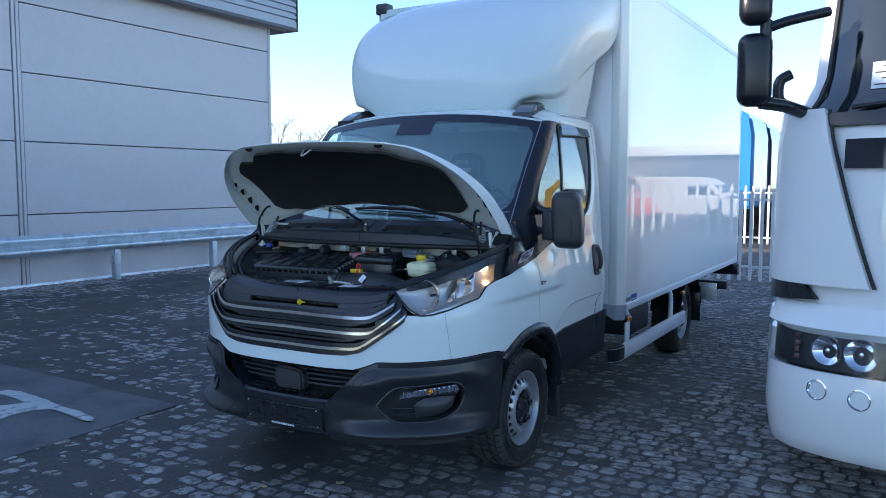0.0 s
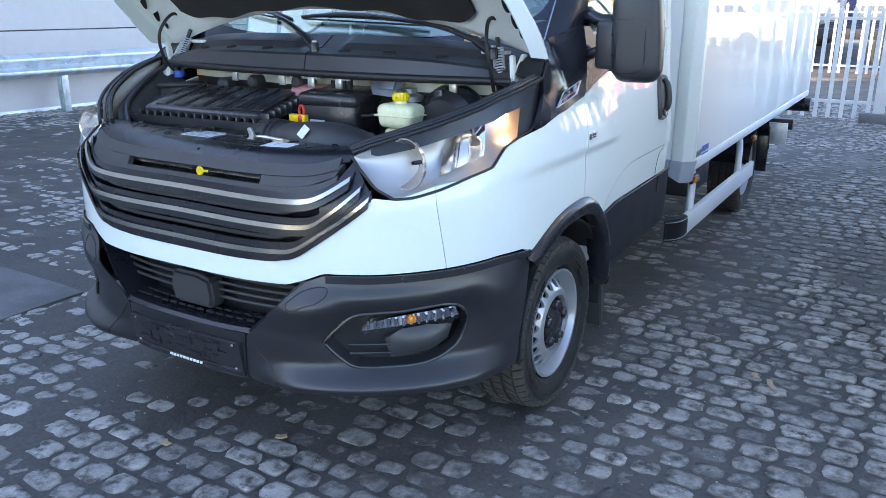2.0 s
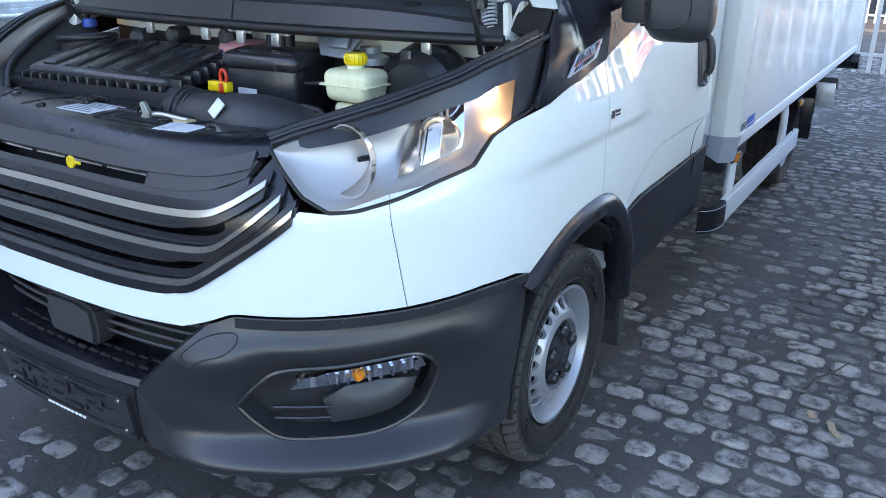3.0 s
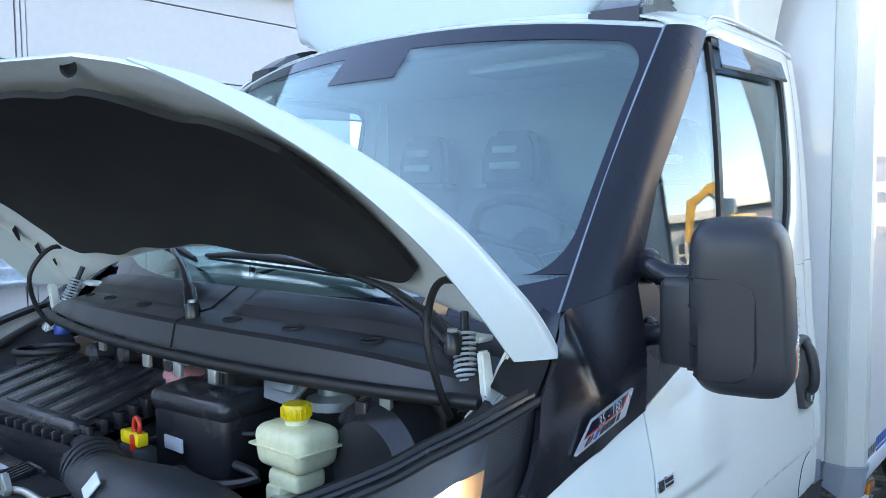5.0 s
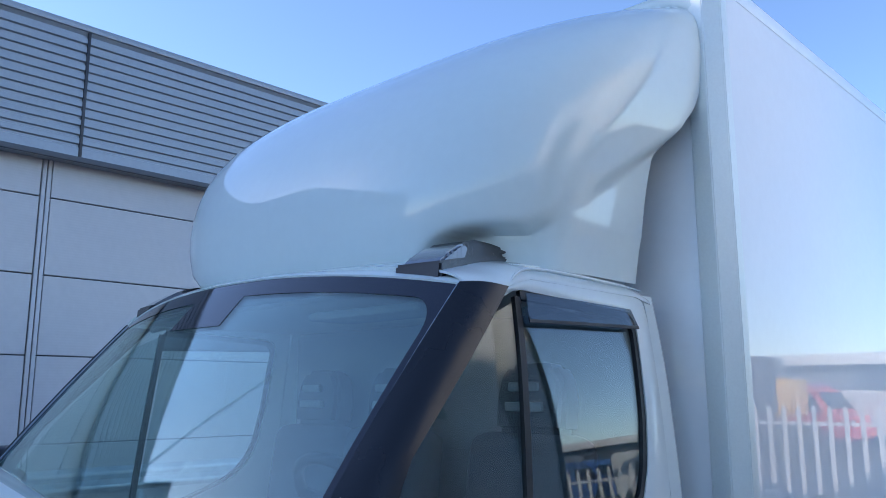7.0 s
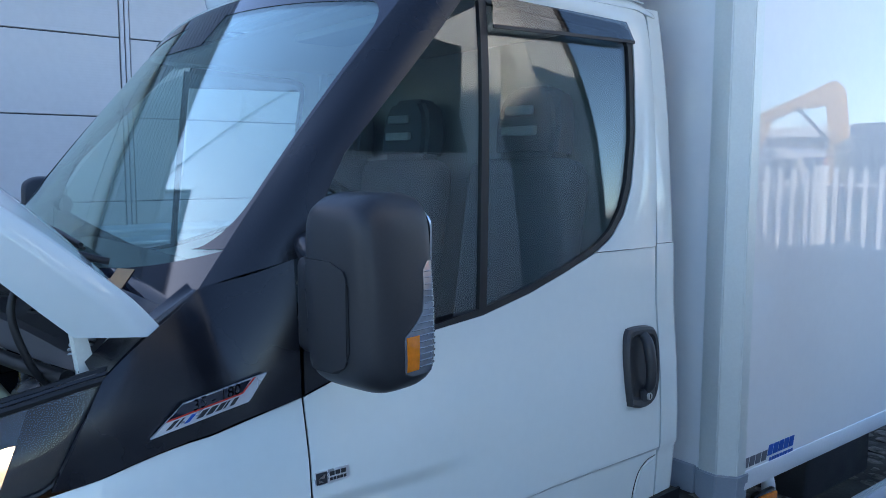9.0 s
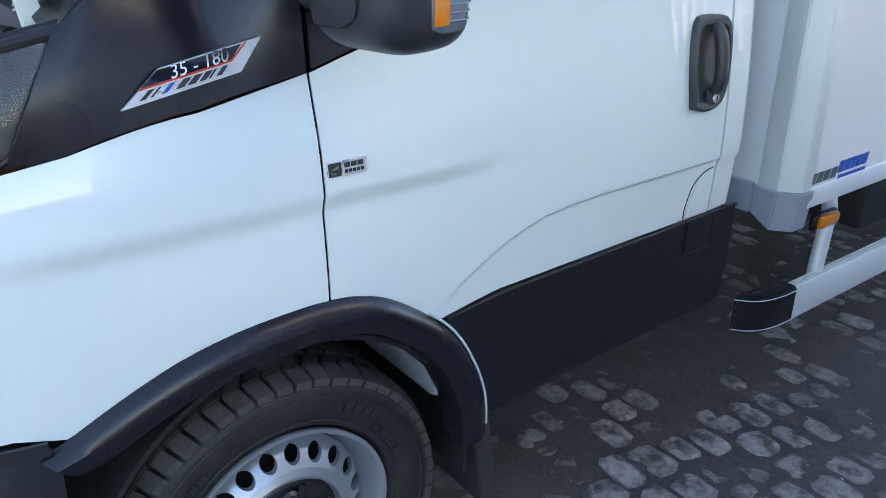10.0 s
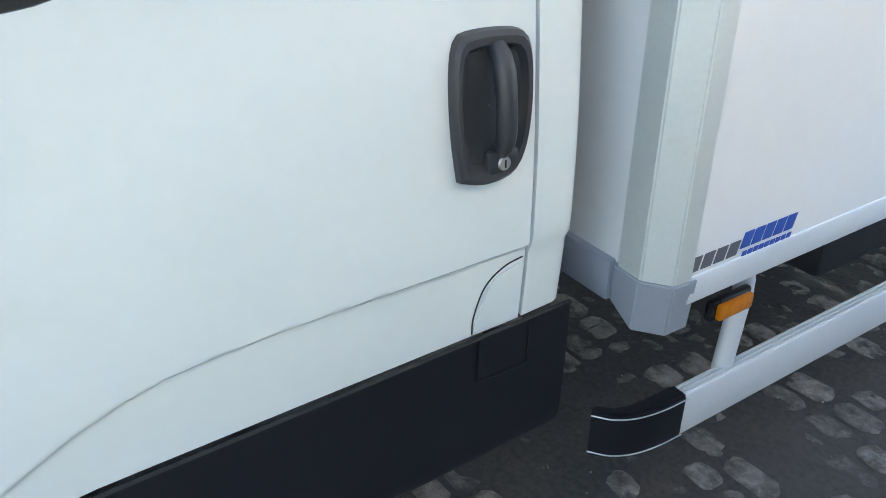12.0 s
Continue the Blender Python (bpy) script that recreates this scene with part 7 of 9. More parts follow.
# ---- cab interior ----
def seat(x):
    st = put("seat", box(x - 0.24, x + 0.24, 0.48, 1.00, 0.90, 1.08, 0.06, 3), SEAT, truck, "dark fabric cab seat with a headrest")
    put("backrest", moved(box(-0.225, 0.225, -0.06, 0.07, 0.0, 0.64, 0.06, 3), Matrix.Translation((x, 1.00, 1.06)) @ Matrix.Rotation(-0.14, 4, "X")), SEAT, st)
    hr = moved(prism([(-0.13, 0.0), (0.13, 0.0), (0.135, 0.10), (0.120, 0.17), (0.085, 0.215), (-0.085, 0.215), (-0.120, 0.17), (-0.135, 0.10)], -0.05, 0.05, "xz", 0.02), Matrix.Translation((x, 1.115, 1.69)) @ Matrix.Rotation(-0.1, 4, "X"))
    put("headrest", hr, SEAT, st)
    for z, w in ((1.775, 0.070), (1.835, 0.055)):
        put("headrest_slot", box(x - w, x + w, 1.047, 1.066, z - 0.014, z + 0.014, 0.006), HEADREST_SLOT, st)
    for dx in (-0.06, 0.06):
        put("headrest_rod", tube([(x + dx, 1.12, 1.64), (x + dx, 1.115, 1.72)], 0.007, 8), STEEL_DARK, st)
HEADREST_SLOT = mat("pale_headrest_slot", (0.40, 0.42, 0.42), 0.8)
for x in (0.55, -0.07, -0.51):
    seat(x)
dash = put("dashboard", shell("dashboard", np.array([[(x, y, z) for y, z in ((-0.05, 1.385), (0.06, 1.40), (0.22, 1.405), (0.34, 1.37), (0.38, 1.25), (0.36, 1.0))] for x in np.linspace(-0.89, 0.89, 9)]), 0.02, False), DASH, truck, "dark grey dashboard")
put("instrument_hood", lathe([(0.17, -0.06), (0.17, 0.05), (0.13, 0.06), (0.0, 0.06)], 28, "y", m=Matrix.Translation((0.48, 0.32, 1.36)) @ Matrix.Diagonal((1, 1, 0.62, 1))), DASH, dash)
ws = put("steering_wheel", tube([tuple(Vector((0.45, 0.50, 1.51)) + Matrix.Rotation(0.75, 3, "X") @ Vector((0.20 * math.cos(a), 0, 0.20 * math.sin(a)))) for a in np.linspace(0, 2 * math.pi, 40, endpoint=False)], 0.016, 10, closed=True), DASH, truck, "black steering wheel")
put("wheel_hub", lathe([(0.075, 0.0), (0.07, 0.03), (0.0, 0.035)], 24, "y", m=Matrix.Translation((0.45, 0.49, 1.51)) @ Matrix.Rotation(0.75, 4, "X")), DASH, ws)
for a in (0.3, math.pi - 0.3, -math.pi / 2):
    e = Vector((0.45, 0.50, 1.51)) + Matrix.Rotation(0.75, 3, "X") @ Vector((0.19 * math.cos(a), 0, 0.19 * math.sin(a)))
    put("wheel_spoke", tube([(0.45, 0.495, 1.51), tuple(e)], 0.014, 8), DASH, ws)
put("headliner", box(-0.84, 0.84, 0.50, 1.24, 2.07, 2.09, 0.01), mat("pale_headliner", (0.62, 0.585, 0.53), 0.9, var=0.06, scale=8, fine=200), truck)
put("sun_visor", box(0.20, 0.66, 0.50, 0.66, 2.02, 2.045, 0.01), TRIM, truck)
put("paper_sticker", shell("paper_sticker", screen_grid(np.linspace(0.672, 0.742, 6), np.linspace(0.0, 0.052, 5), 0.0035), 0.001, False), mat("cardboard_note", (0.60, 0.36, 0.18), 0.7, var=0.1, scale=40), pane, "small buff paper sticker")

# ---- the cargo box with its aluminium frame, under-run guard and chassis ----
BX, BY0, BY1, BZ0, BZ1 = 1.085, 1.388, 5.75, 0.70, 3.15
cargo = put("cargo_box", box(-BX + 0.012, BX - 0.012, BY0 + 0.03, BY1 - 0.01, BZ0 + 0.03, BZ1 - 0.02, 0.004), WHITE_BOX, truck)
for s in (1, -1):
    put("side_panel", box(s * (BX - 0.010), s * BX, BY0 + 0.075, BY1 - 0.05, BZ0 + 0.085, BZ1 - 0.05, 0), WHITE_BOX, cargo, "glossy white box side panel")
    put("lower_rail", box(s * (BX - 0.03), s * (BX + 0.004), BY0 + 0.075, BY1, BZ0 + 0.03, BZ0 + 0.088, 0.004), ALU_PALE, cargo, "pale aluminium lower rail")
    put("upper_rail", box(s * (BX - 0.03), s * (BX + 0.004), BY0 + 0.03, BY1, BZ1 - 0.055, BZ1, 0.008), ALU_PALE, cargo, "pale aluminium upper rail")
    # front corner post: two chamfers
    out = [(BX - 0.125, BY0 + 0.035), (BX - 0.105, BY0 + 0.004), (BX - 0.045, BY0), (BX + 0.002, BY0 + 0.035), (BX + 0.004, BY0 + 0.078), (BX - 0.02, BY0 + 0.085), (BX - 0.11, BY0 + 0.06)]
    b = prism([(s * u, v) for u, v in out], BZ0 + 0.08, BZ1 - 0.03, "xy", 0.003)
    put("corner_post", b, ALU, cargo, "aluminium front corner post")
    out = [(BX - 0.135, BY0 + 0.035), (BX - 0.108, BY0 - 0.002), (BX - 0.043, BY0 - 0.006), (BX + 0.007, BY0 + 0.032), (BX + 0.008, BY0 + 0.088), (BX - 0.02, BY0 + 0.10), (BX - 0.12, BY0 + 0.10)]
    b = prism([(s * u, v) for u, v in out], BZ0 - 0.034, BZ0 + 0.082, "xy", 0.003)
    for v in b.verts:
        if v.co.z < BZ0 + 0.02:
            v.co.y += 0.014
            v.co.z += 0.045 * min(1, max(0, (BX - 0.05 - abs(v.co.x)) / 0.08))
            v.co.x *= 0.985
    put("corner_casting", b, GREY_CAST, cargo, "grey plastic corner casting")
    put("rear_post", box(s * (BX - 0.05), s * (BX + 0.003), BY1 - 0.05, BY1, BZ0 + 0.03, BZ1 - 0.02, 0.006), ALU_PALE, cargo)
for s in (1, -1):
    put("top_corner_cap", box(s * (BX - 0.10), s * (BX + 0.010), BY0 - 0.006, BY0 + 0.10, BZ1 - 0.06, BZ1 + 0.030, 0.012), STEEL_DARK, cargo, "dark grey top corner cap")
put("front_wall", box(-BX + 0.11, BX - 0.11, BY0 + 0.015, BY0 + 0.035, BZ0 + 0.03, BZ1 - 0.03, 0.003), WHITE_BOX, cargo, "white front wall of the box")
put("front_rail", box(-BX + 0.12, BX - 0.12, BY0, BY0 + 0.02, BZ0 + 0.0, BZ0 + 0.085, 0.004), GREY_CAST, cargo)
put("rear_frame", box(-BX, BX, BY1 - 0.012, BY1 + 0.01, BZ0 + 0.02, BZ1, 0.006), ALU_PALE, cargo)

# lettering on the box side, as plain slanted bars
def slanted_bar(y0, y1, z0, z1, sl=0.25):
    d = (z1 - z0) * sl
    return prism([(y0, z0), (y1, z0), (y1 + d, z1), (y0 + d, z1)], BX + 0.0005, BX + 0.0018, "yz")
for i in range(4):
    put("print_bar", slanted_bar(1.452 + i * 0.0335, 1.479 + i * 0.0335, 0.797, 0.826), INK_GREY, cargo)
for i in range(5):
    put("print_bar", slanted_bar(1.588 + i * 0.031, 1.614 + i * 0.031, 0.806, 0.838), INK_BLUE, cargo)
for i in range(9):
    put("print_bar", slanted_bar(1.597 + i * 0.0160, 1.609 + i * 0.0160, 0.788, 0.798), INK_BLUE, cargo)

# under-run guard
guard = put("side_guard", box(1.018, 1.052, 1.56, 3.43, 0.345, 0.455, 0.006), ALU_PALE, truck, "pale aluminium side guard plank")
for k in range(3):
    put("guard_rib", box(1.022 + k * 0.010, 1.027 + k * 0.010, 1.56, 3.43, 0.455, 0.4585, 0.001), ALU, guard)
out = [(1.056, 1.565), (1.054, 1.50), (1.043, 1.44), (1.020, 1.395), (0.985, 1.365), (0.972, 1.382), (1.000, 1.410), (1.012, 1.45), (1.015, 1.565)]
g_end = put("guard_end", prism(out, 0.340, 0.460, "xy", 0.006), SILL, guard, "black plastic guard end cap")
for z in (0.353, 0.448):
    put("cap_line", tube([(x + 0.001, y - 0.001, z) for x, y in out[:5]], 0.0016, 6, smooth_n=24), GALV, g_end)
for y in (1.74, 3.02):
    put("guard_bracket", tube([(0.98, y, 0.72), (1.01, y, 0.66), (1.02, y - 0.02, 0.56), (1.02, y - 0.03, 0.44)], 0.022, 10, smooth_n=12), ALU_PALE, guard)
for y in (1.645, 3.30):
    mk = put("side_marker", box(1.035, 1.052, y - 0.055, y + 0.065, 0.622, 0.668, 0.006), PLASTIC, truck, "amber side marker lamp")
    put("marker_lens", box(1.052, 1.066, y - 0.042, y + 0.055, 0.628, 0.662, 0.004), AMBER, mk)
# chassis rails, tank boxes, mud flap, tail lift arm
for s in (1, -1):
    put("chassis_rail", box(s * 0.36, s * 0.43, -0.6, 5.7, 0.50, 0.66, 0.01), STEEL_DARK, truck)
    put("rear_mudflap", box(s * 0.78, s * 1.03, 4.13, 4.15, 0.25, 0.62, 0.01), PLASTIC, truck)
    put("rear_wheel_cover", shell("rear_wheel_cover", np.array([[(s * x, 3.75 + 0.44 * math.cos(a), 0.345 + 0.43 * math.sin(a)) for x in (0.74, 1.03)] for a in np.linspace(0.2, 2.9, 24)]), 0.008, s < 0), PLASTIC, truck)
put("battery_box", box(0.45, 0.86, 2.3, 2.85, 0.38, 0.66, 0.02), PLASTIC_DULL, truck)
put("tail_bumper", box(-1.0, 1.0, 5.62, 5.72, 0.40, 0.50, 0.01), STEEL_DARK, truck)
put("buffer", tube([(0.80, 5.55, 0.66), (1.14, 5.55, 0.66)], 0.065, 16), PLASTIC, truck, "black rubber corner buffer")
put("tail_lift_plate", box(0.86, 1.10, 4.55, 4.58, 0.42, 0.60, 0.004), GALV, truck)

# ---- wheels ----
def make_wheel(x, y, s):
    """A tyre with cut tread blocks on a pierced silver steel rim; s is the outward side."""
    def turn(profile, n, name):
        return lathe([(r, s * h) for r, h in profile], n, "x", name, caps=False)
    body_p = [(0.222, 0.085), (0.232, 0.100), (0.262, 0.112), (0.295, 0.116), (0.318, 0.110), (0.330, 0.098), (0.336, 0.080), (0.338, 0.0), (0.336, -0.08), (0.330, -0.098), (0.295, -0.116), (0.262, -0.112), (0.222, -0.085)]
    w = put("wheel", turn(body_p, 96, "wheel"), RUBBER, truck, "black winter tyre on a silver steel rim", m=Matrix.Translation((x, y, 0.345)))
    b = bmesh.new()
    n = 54
    for k in range(n):
        for row, (h0, h1, dt) in enumerate(((0.078, 0.112, 0.0), (0.034, 0.070, 0.5), (-0.018, 0.018, 0.2), (-0.070, -0.034, 0.7), (-0.112, -0.078, 0.1))):
            a0 = 2 * math.pi * (k + dt + 0.06) / n
            a1 = a0 + 2 * math.pi * 0.80 / n
            skew = 0.5 * 2 * math.pi / n * (1 if row % 2 else -0.4)
            pts = []
            for r in (0.328, 0.349):
                edge = 0.004 if row in (0, 4) else 0
                for a, h in ((a0, h0), (a1, h0), (a1 + skew, h1), (a0 + skew, h1)):
                    rr = r - (0.014 if (abs(h) > 0.1) else 0)
                    pts.append(b.verts.new((s * h, rr * math.cos(a), rr * math.sin(a))))
            for f in ((4, 5, 6, 7), (0, 4, 7, 3), (1, 2, 6, 5), (0, 1, 5, 4), (3, 7, 6, 2)):
                b.faces.new([pts[i] for i in f])
    bmesh.ops.recalc_face_normals(b, faces=b.faces)
    put("tread", b, TREAD, w, m=Matrix())
    for r, h in ((0.318, 0.1115), (0.245, 0.1075), (0.300, 0.1168)):
        put("sidewall_rib", turn([(r - 0.002, h), (r, h + 0.0022), (r + 0.002, h)], 96, "sidewall_rib"), RUBBER, w, m=Matrix())
    # raised bars in place of the sidewall lettering
    for a0, cnt, r0, r1 in ((40, 6, 0.268, 0.288), (20, 5, 0.252, 0.262), (200, 6, 0.268, 0.288), (125, 4, 0.262, 0.276)):
        for i in range(cnt):
            b = bmesh.new()
            a, da = radians(a0 + i * 5.0), radians(3.4)
            vs = [b.verts.new((s * hh, r * math.cos(t), r * math.sin(t))) for hh in (0.112, 0.1185) for r, t in ((r0, a), (r0, a + da), (r1, a + da), (r1, a))]
            for f in ((4, 5, 6, 7), (0, 1, 5, 4), (1, 2, 6, 5), (2, 3, 7, 6), (3, 0, 4, 7)):
                b.faces.new([vs[j] for j in f])
            bmesh.ops.recalc_face_normals(b, faces=b.faces)
            put("sidewall_bar", b, RUBBER, w, m=Matrix())
    # rim with hand holes
    rim_p = [(0.205, -0.05), (0.210, 0.02), (0.214, 0.085), (0.222, 0.096), (0.221, 0.102), (0.212, 0.101), (0.206, 0.088), (0.200, 0.060), (0.190, 0.035), (0.182, 0.028)]
    rim = put("rim", turn(rim_p, 72, "rim"), SILVER, w, "silver painted steel rim with round holes", m=Matrix())
    b = bmesh.new()
    holes, ns = 20, 6
    def disc(r):
        return float(np.interp(r, [0.10, 0.115, 0.135, 0.145, 0.175, 0.184], [0.100, 0.104, 0.098, 0.091, 0.068, 0.040]))
    def P(r, a, dx=0.0):
        return b.verts.new((s * (disc(r) + dx), r * math.cos(a), r * math.sin(a)))
    rc, hw = 0.160, 0.0165
    for k in range(holes):
        ac = 2 * math.pi * (k + 0.5) / holes
        half = math.pi / holes
        ringo, ringi = [], []
        N8 = 16
        for j in range(N8):
            t = 2 * math.pi * j / N8
            cr, ca = math.cos(t), math.sin(t)
            m8 = max(abs(cr), abs(ca))
            ringo.append(P(rc + 0.0235 * cr / m8, ac + half * ca / m8))
            ringi.append(P(rc + hw * cr, ac + hw * ca / rc))
        deep = [b.verts.new(v.co + Vector((-s * 0.012, 0, 0))) for v in ringi]
        for j in range(N8):
            jn = (j + 1) % N8
            b.faces.new((ringo[j], ringo[jn], ringi[jn], ringi[j]))
            b.faces.new((ringi[j], ringi[jn], deep[jn], deep[j]))
    bmesh.ops.remove_doubles(b, verts=b.verts, dist=0.0004)
    bmesh.ops.recalc_face_normals(b, faces=b.faces)
    put("wheel_disc", b, SILVER, w, m=Matrix())
    put("disc_bowl", turn([(0.137, 0.0975), (0.122, 0.1035), (0.114, 0.101), (0.110, 0.080), (0.0, 0.07)], 60, "disc_bowl"), SILVER, w, m=Matrix())
    put("brake_disc", turn([(0.185, 0.0), (0.16, 0.01), (0.0, 0.012)], 40, "brake_disc"), DARK, w, m=Matrix())
    cap = put("hub_cap", turn([(0.108, 0.074), (0.108, 0.084), (0.100, 0.092), (0.075, 0.090), (0.06, 0.098), (0.035, 0.112), (0.0, 0.114)], 48, "hub_cap"), PLASTIC_SMOOTH, w, "black plastic hub cap", m=Matrix())
    for k in range(5):
        a = 2 * math.pi * k / 5 + 0.3
        c = Matrix.Translation((s * 0.088, 0.078 * math.cos(a), 0.078 * math.sin(a)))
        put("nut_cover", lathe([(0.020, 0.0), (0.020, s * 0.018), (0.014, s * 0.026), (0.0, s * 0.027)], 14, "x", m=c), PLASTIC_SMOOTH, w, m=Matrix())
        put("cap_rib", moved(box(-0.006, 0.006, -0.008, 0.008, 0.035, 0.10, 0.003), Matrix.Translation((s * 0.098, 0, 0)) @ Matrix.Rotation(a + 0.63, 4, "X")), PLASTIC_SMOOTH, w, m=Matrix())
    return w
for s in (1, -1):
    for y in (0.0, 3.75):
        make_wheel(s * (0.845 if y == 0 else 0.84), y, s)
    put("front_mudflap", prism([(0.44, 0.50), (0.47, 0.50), (0.505, 0.27), (0.50, 0.17), (0.47, 0.17), (0.45, 0.30)], s * 0.70, s * 0.97, "yz", 0.004), PLASTIC_DULL, truck)

# ---- heavy lorry parked beside the box truck, nose towards the viewer ----
lorry = thing("tractor_lorry", "white heavy tractor lorry parked beside the box truck", "truck", at=(3.47, 1.0, 0))
LCX = 3.47


def lcab(q, z, off=0.0):
    """The lorry's skin: q 0 at the middle of the front, 1 where the flank begins, then metres rearwards; negative q on the other side."""
    a = float(np.interp(z, [0.25, 0.5, 1.0, 1.9, 2.06, 2.14, 2.9, 3.2], [1.22, 1.25, 1.235, 1.215, 1.20, 1.10, 1.05, 1.0])) + off
    y0 = float(np.interp(z, [0.25, 0.35, 0.6, 0.95, 1.05, 1.3, 1.9, 2.0, 2.9, 3.2], [0.06, -0.02, -0.06, -0.02, 0.10, 0.10, 0.12, 0.14, 0.42, 0.75])) - off
    p = min(abs(q), 1) * math.pi / 2
    n = 3.0
    x = a * math.sin(p) ** (2 / n)
    y = y0 + 0.58 * (1 - max(0, math.cos(p)) ** (2 / n)) + max(0, abs(q) - 1)
    return (LCX - math.copysign(x, q), y, z)


def lq(x, z):
    a = float(np.interp(z, [0.25, 0.5, 1.0, 1.9, 2.06, 2.14, 2.9, 3.2], [1.22, 1.25, 1.235, 1.215, 1.20, 1.10, 1.05, 1.0]))
    return math.asin(min(1, abs(LCX - x) / a) ** 1.5) * 2 / math.pi * (1 if x < LCX else -1)


def lpatch(q0, q1, z0, z1, off=0.0, nu=24, nv=8):
    """A grid on the lorry's skin; the limits may be numbers or (foot, top) pairs."""
    f = lambda v, t: v if np.isscalar(v) else v[0] + (v[1] - v[0]) * t
    return np.array([[lcab(f(q0, t) + (f(q1, t) - f(q0, t)) * s, f(z0, s) + (f(z1, s) - f(z0, s)) * t, off) for t in np.linspace(0, 1, nv + 1)] for s in np.linspace(0, 1, nu + 1)])


def lput(name, G, material, parent=lorry, thick=0.02, label=""):
    N = grid_normals(np.asarray(G))
    mid = np.asarray(G) - np.array([LCX, 1.5, 1.2])
    return put(name, shell(name, G, thick, float(np.mean(np.sum(N * mid, -1))) < 0), material, parent, label)


cab_l = lput("cab_shell", lpatch(-1.9, 1.9, 1.05, 1.99, -0.02, 90, 10), TRUCK_WHITE)
lput("cab_lower", lpatch(-1.5, 1.5, 0.95, 1.06, -0.004, 70, 3), TRUCK_WHITE)
bump_l = lput("bumper", lpatch(-1.30, 1.30, (0.30), 0.745, 0.0, 80, 10), TRUCK_WHITE, lorry, 0.03, "white curved lorry bumper with fog lamps")
lput("bumper_step", lpatch(1.02, 1.32, 0.72, 0.87, 0.02, 14, 4), TRUCK_WHITE, bump_l, 0.04)
lput("ledge", lpatch(-1.3, 1.3, 0.955, 1.0, 0.01, 70, 3), TRUCK_WHITE, bump_l, 0.05)
lput("roof_shell", lpatch(-2.2, 2.2, 2.88, 3.2, -0.01, 80, 5), TRUCK_WHITE)
lput("roof_lid", np.array([[(x, y, 3.2 + 0.1 * math.sin((y - 0.75) / 1.6 * 1.5)) for y in np.linspace(0.75, 2.3, 6)] for x in np.linspace(2.36, 4.58, 8)]), TRUCK_WHITE)
put("rear_wall", box(2.28, 4.66, 2.26, 2.32, 0.9, 3.25, 0.03), TRUCK_WHITE, lorry)
for sg in (1, -1):
    G = np.array([[(LCX - sg * (1.19 - 0.03 * t * t), 2.26 + (0.36 - 0.05 * abs(w - 0.5)) * t, 0.95 + 2.35 * w + 0.25 * t * (w - 0.5)) for w in np.linspace(0, 1, 13)] for t in np.linspace(0, 1, 7)])
    d = lput("side_deflector", G, TRUCK_WHITE, lorry, 0.02, "white side air deflector behind the cab")
    put("deflector_lip", tube(G[-1], 0.022, 8), SEAL, d)
SCREEN_Q = lq(2.50, 2.4)
lput("windscreen", lpatch(-SCREEN_Q, SCREEN_Q, 2.02, 2.86, -0.006, 40, 8), mat("dark_lorry_glass", (0.015, 0.020, 0.024), 0.04, coat=1.0), lorry, 0.01, "dark lorry windscreen")
lput("screen_foot", lpatch(-SCREEN_Q - 0.02, SCREEN_Q + 0.02, 1.965, 2.03, 0.012, 40, 3), PLASTIC_SMOOTH, lorry, 0.03)
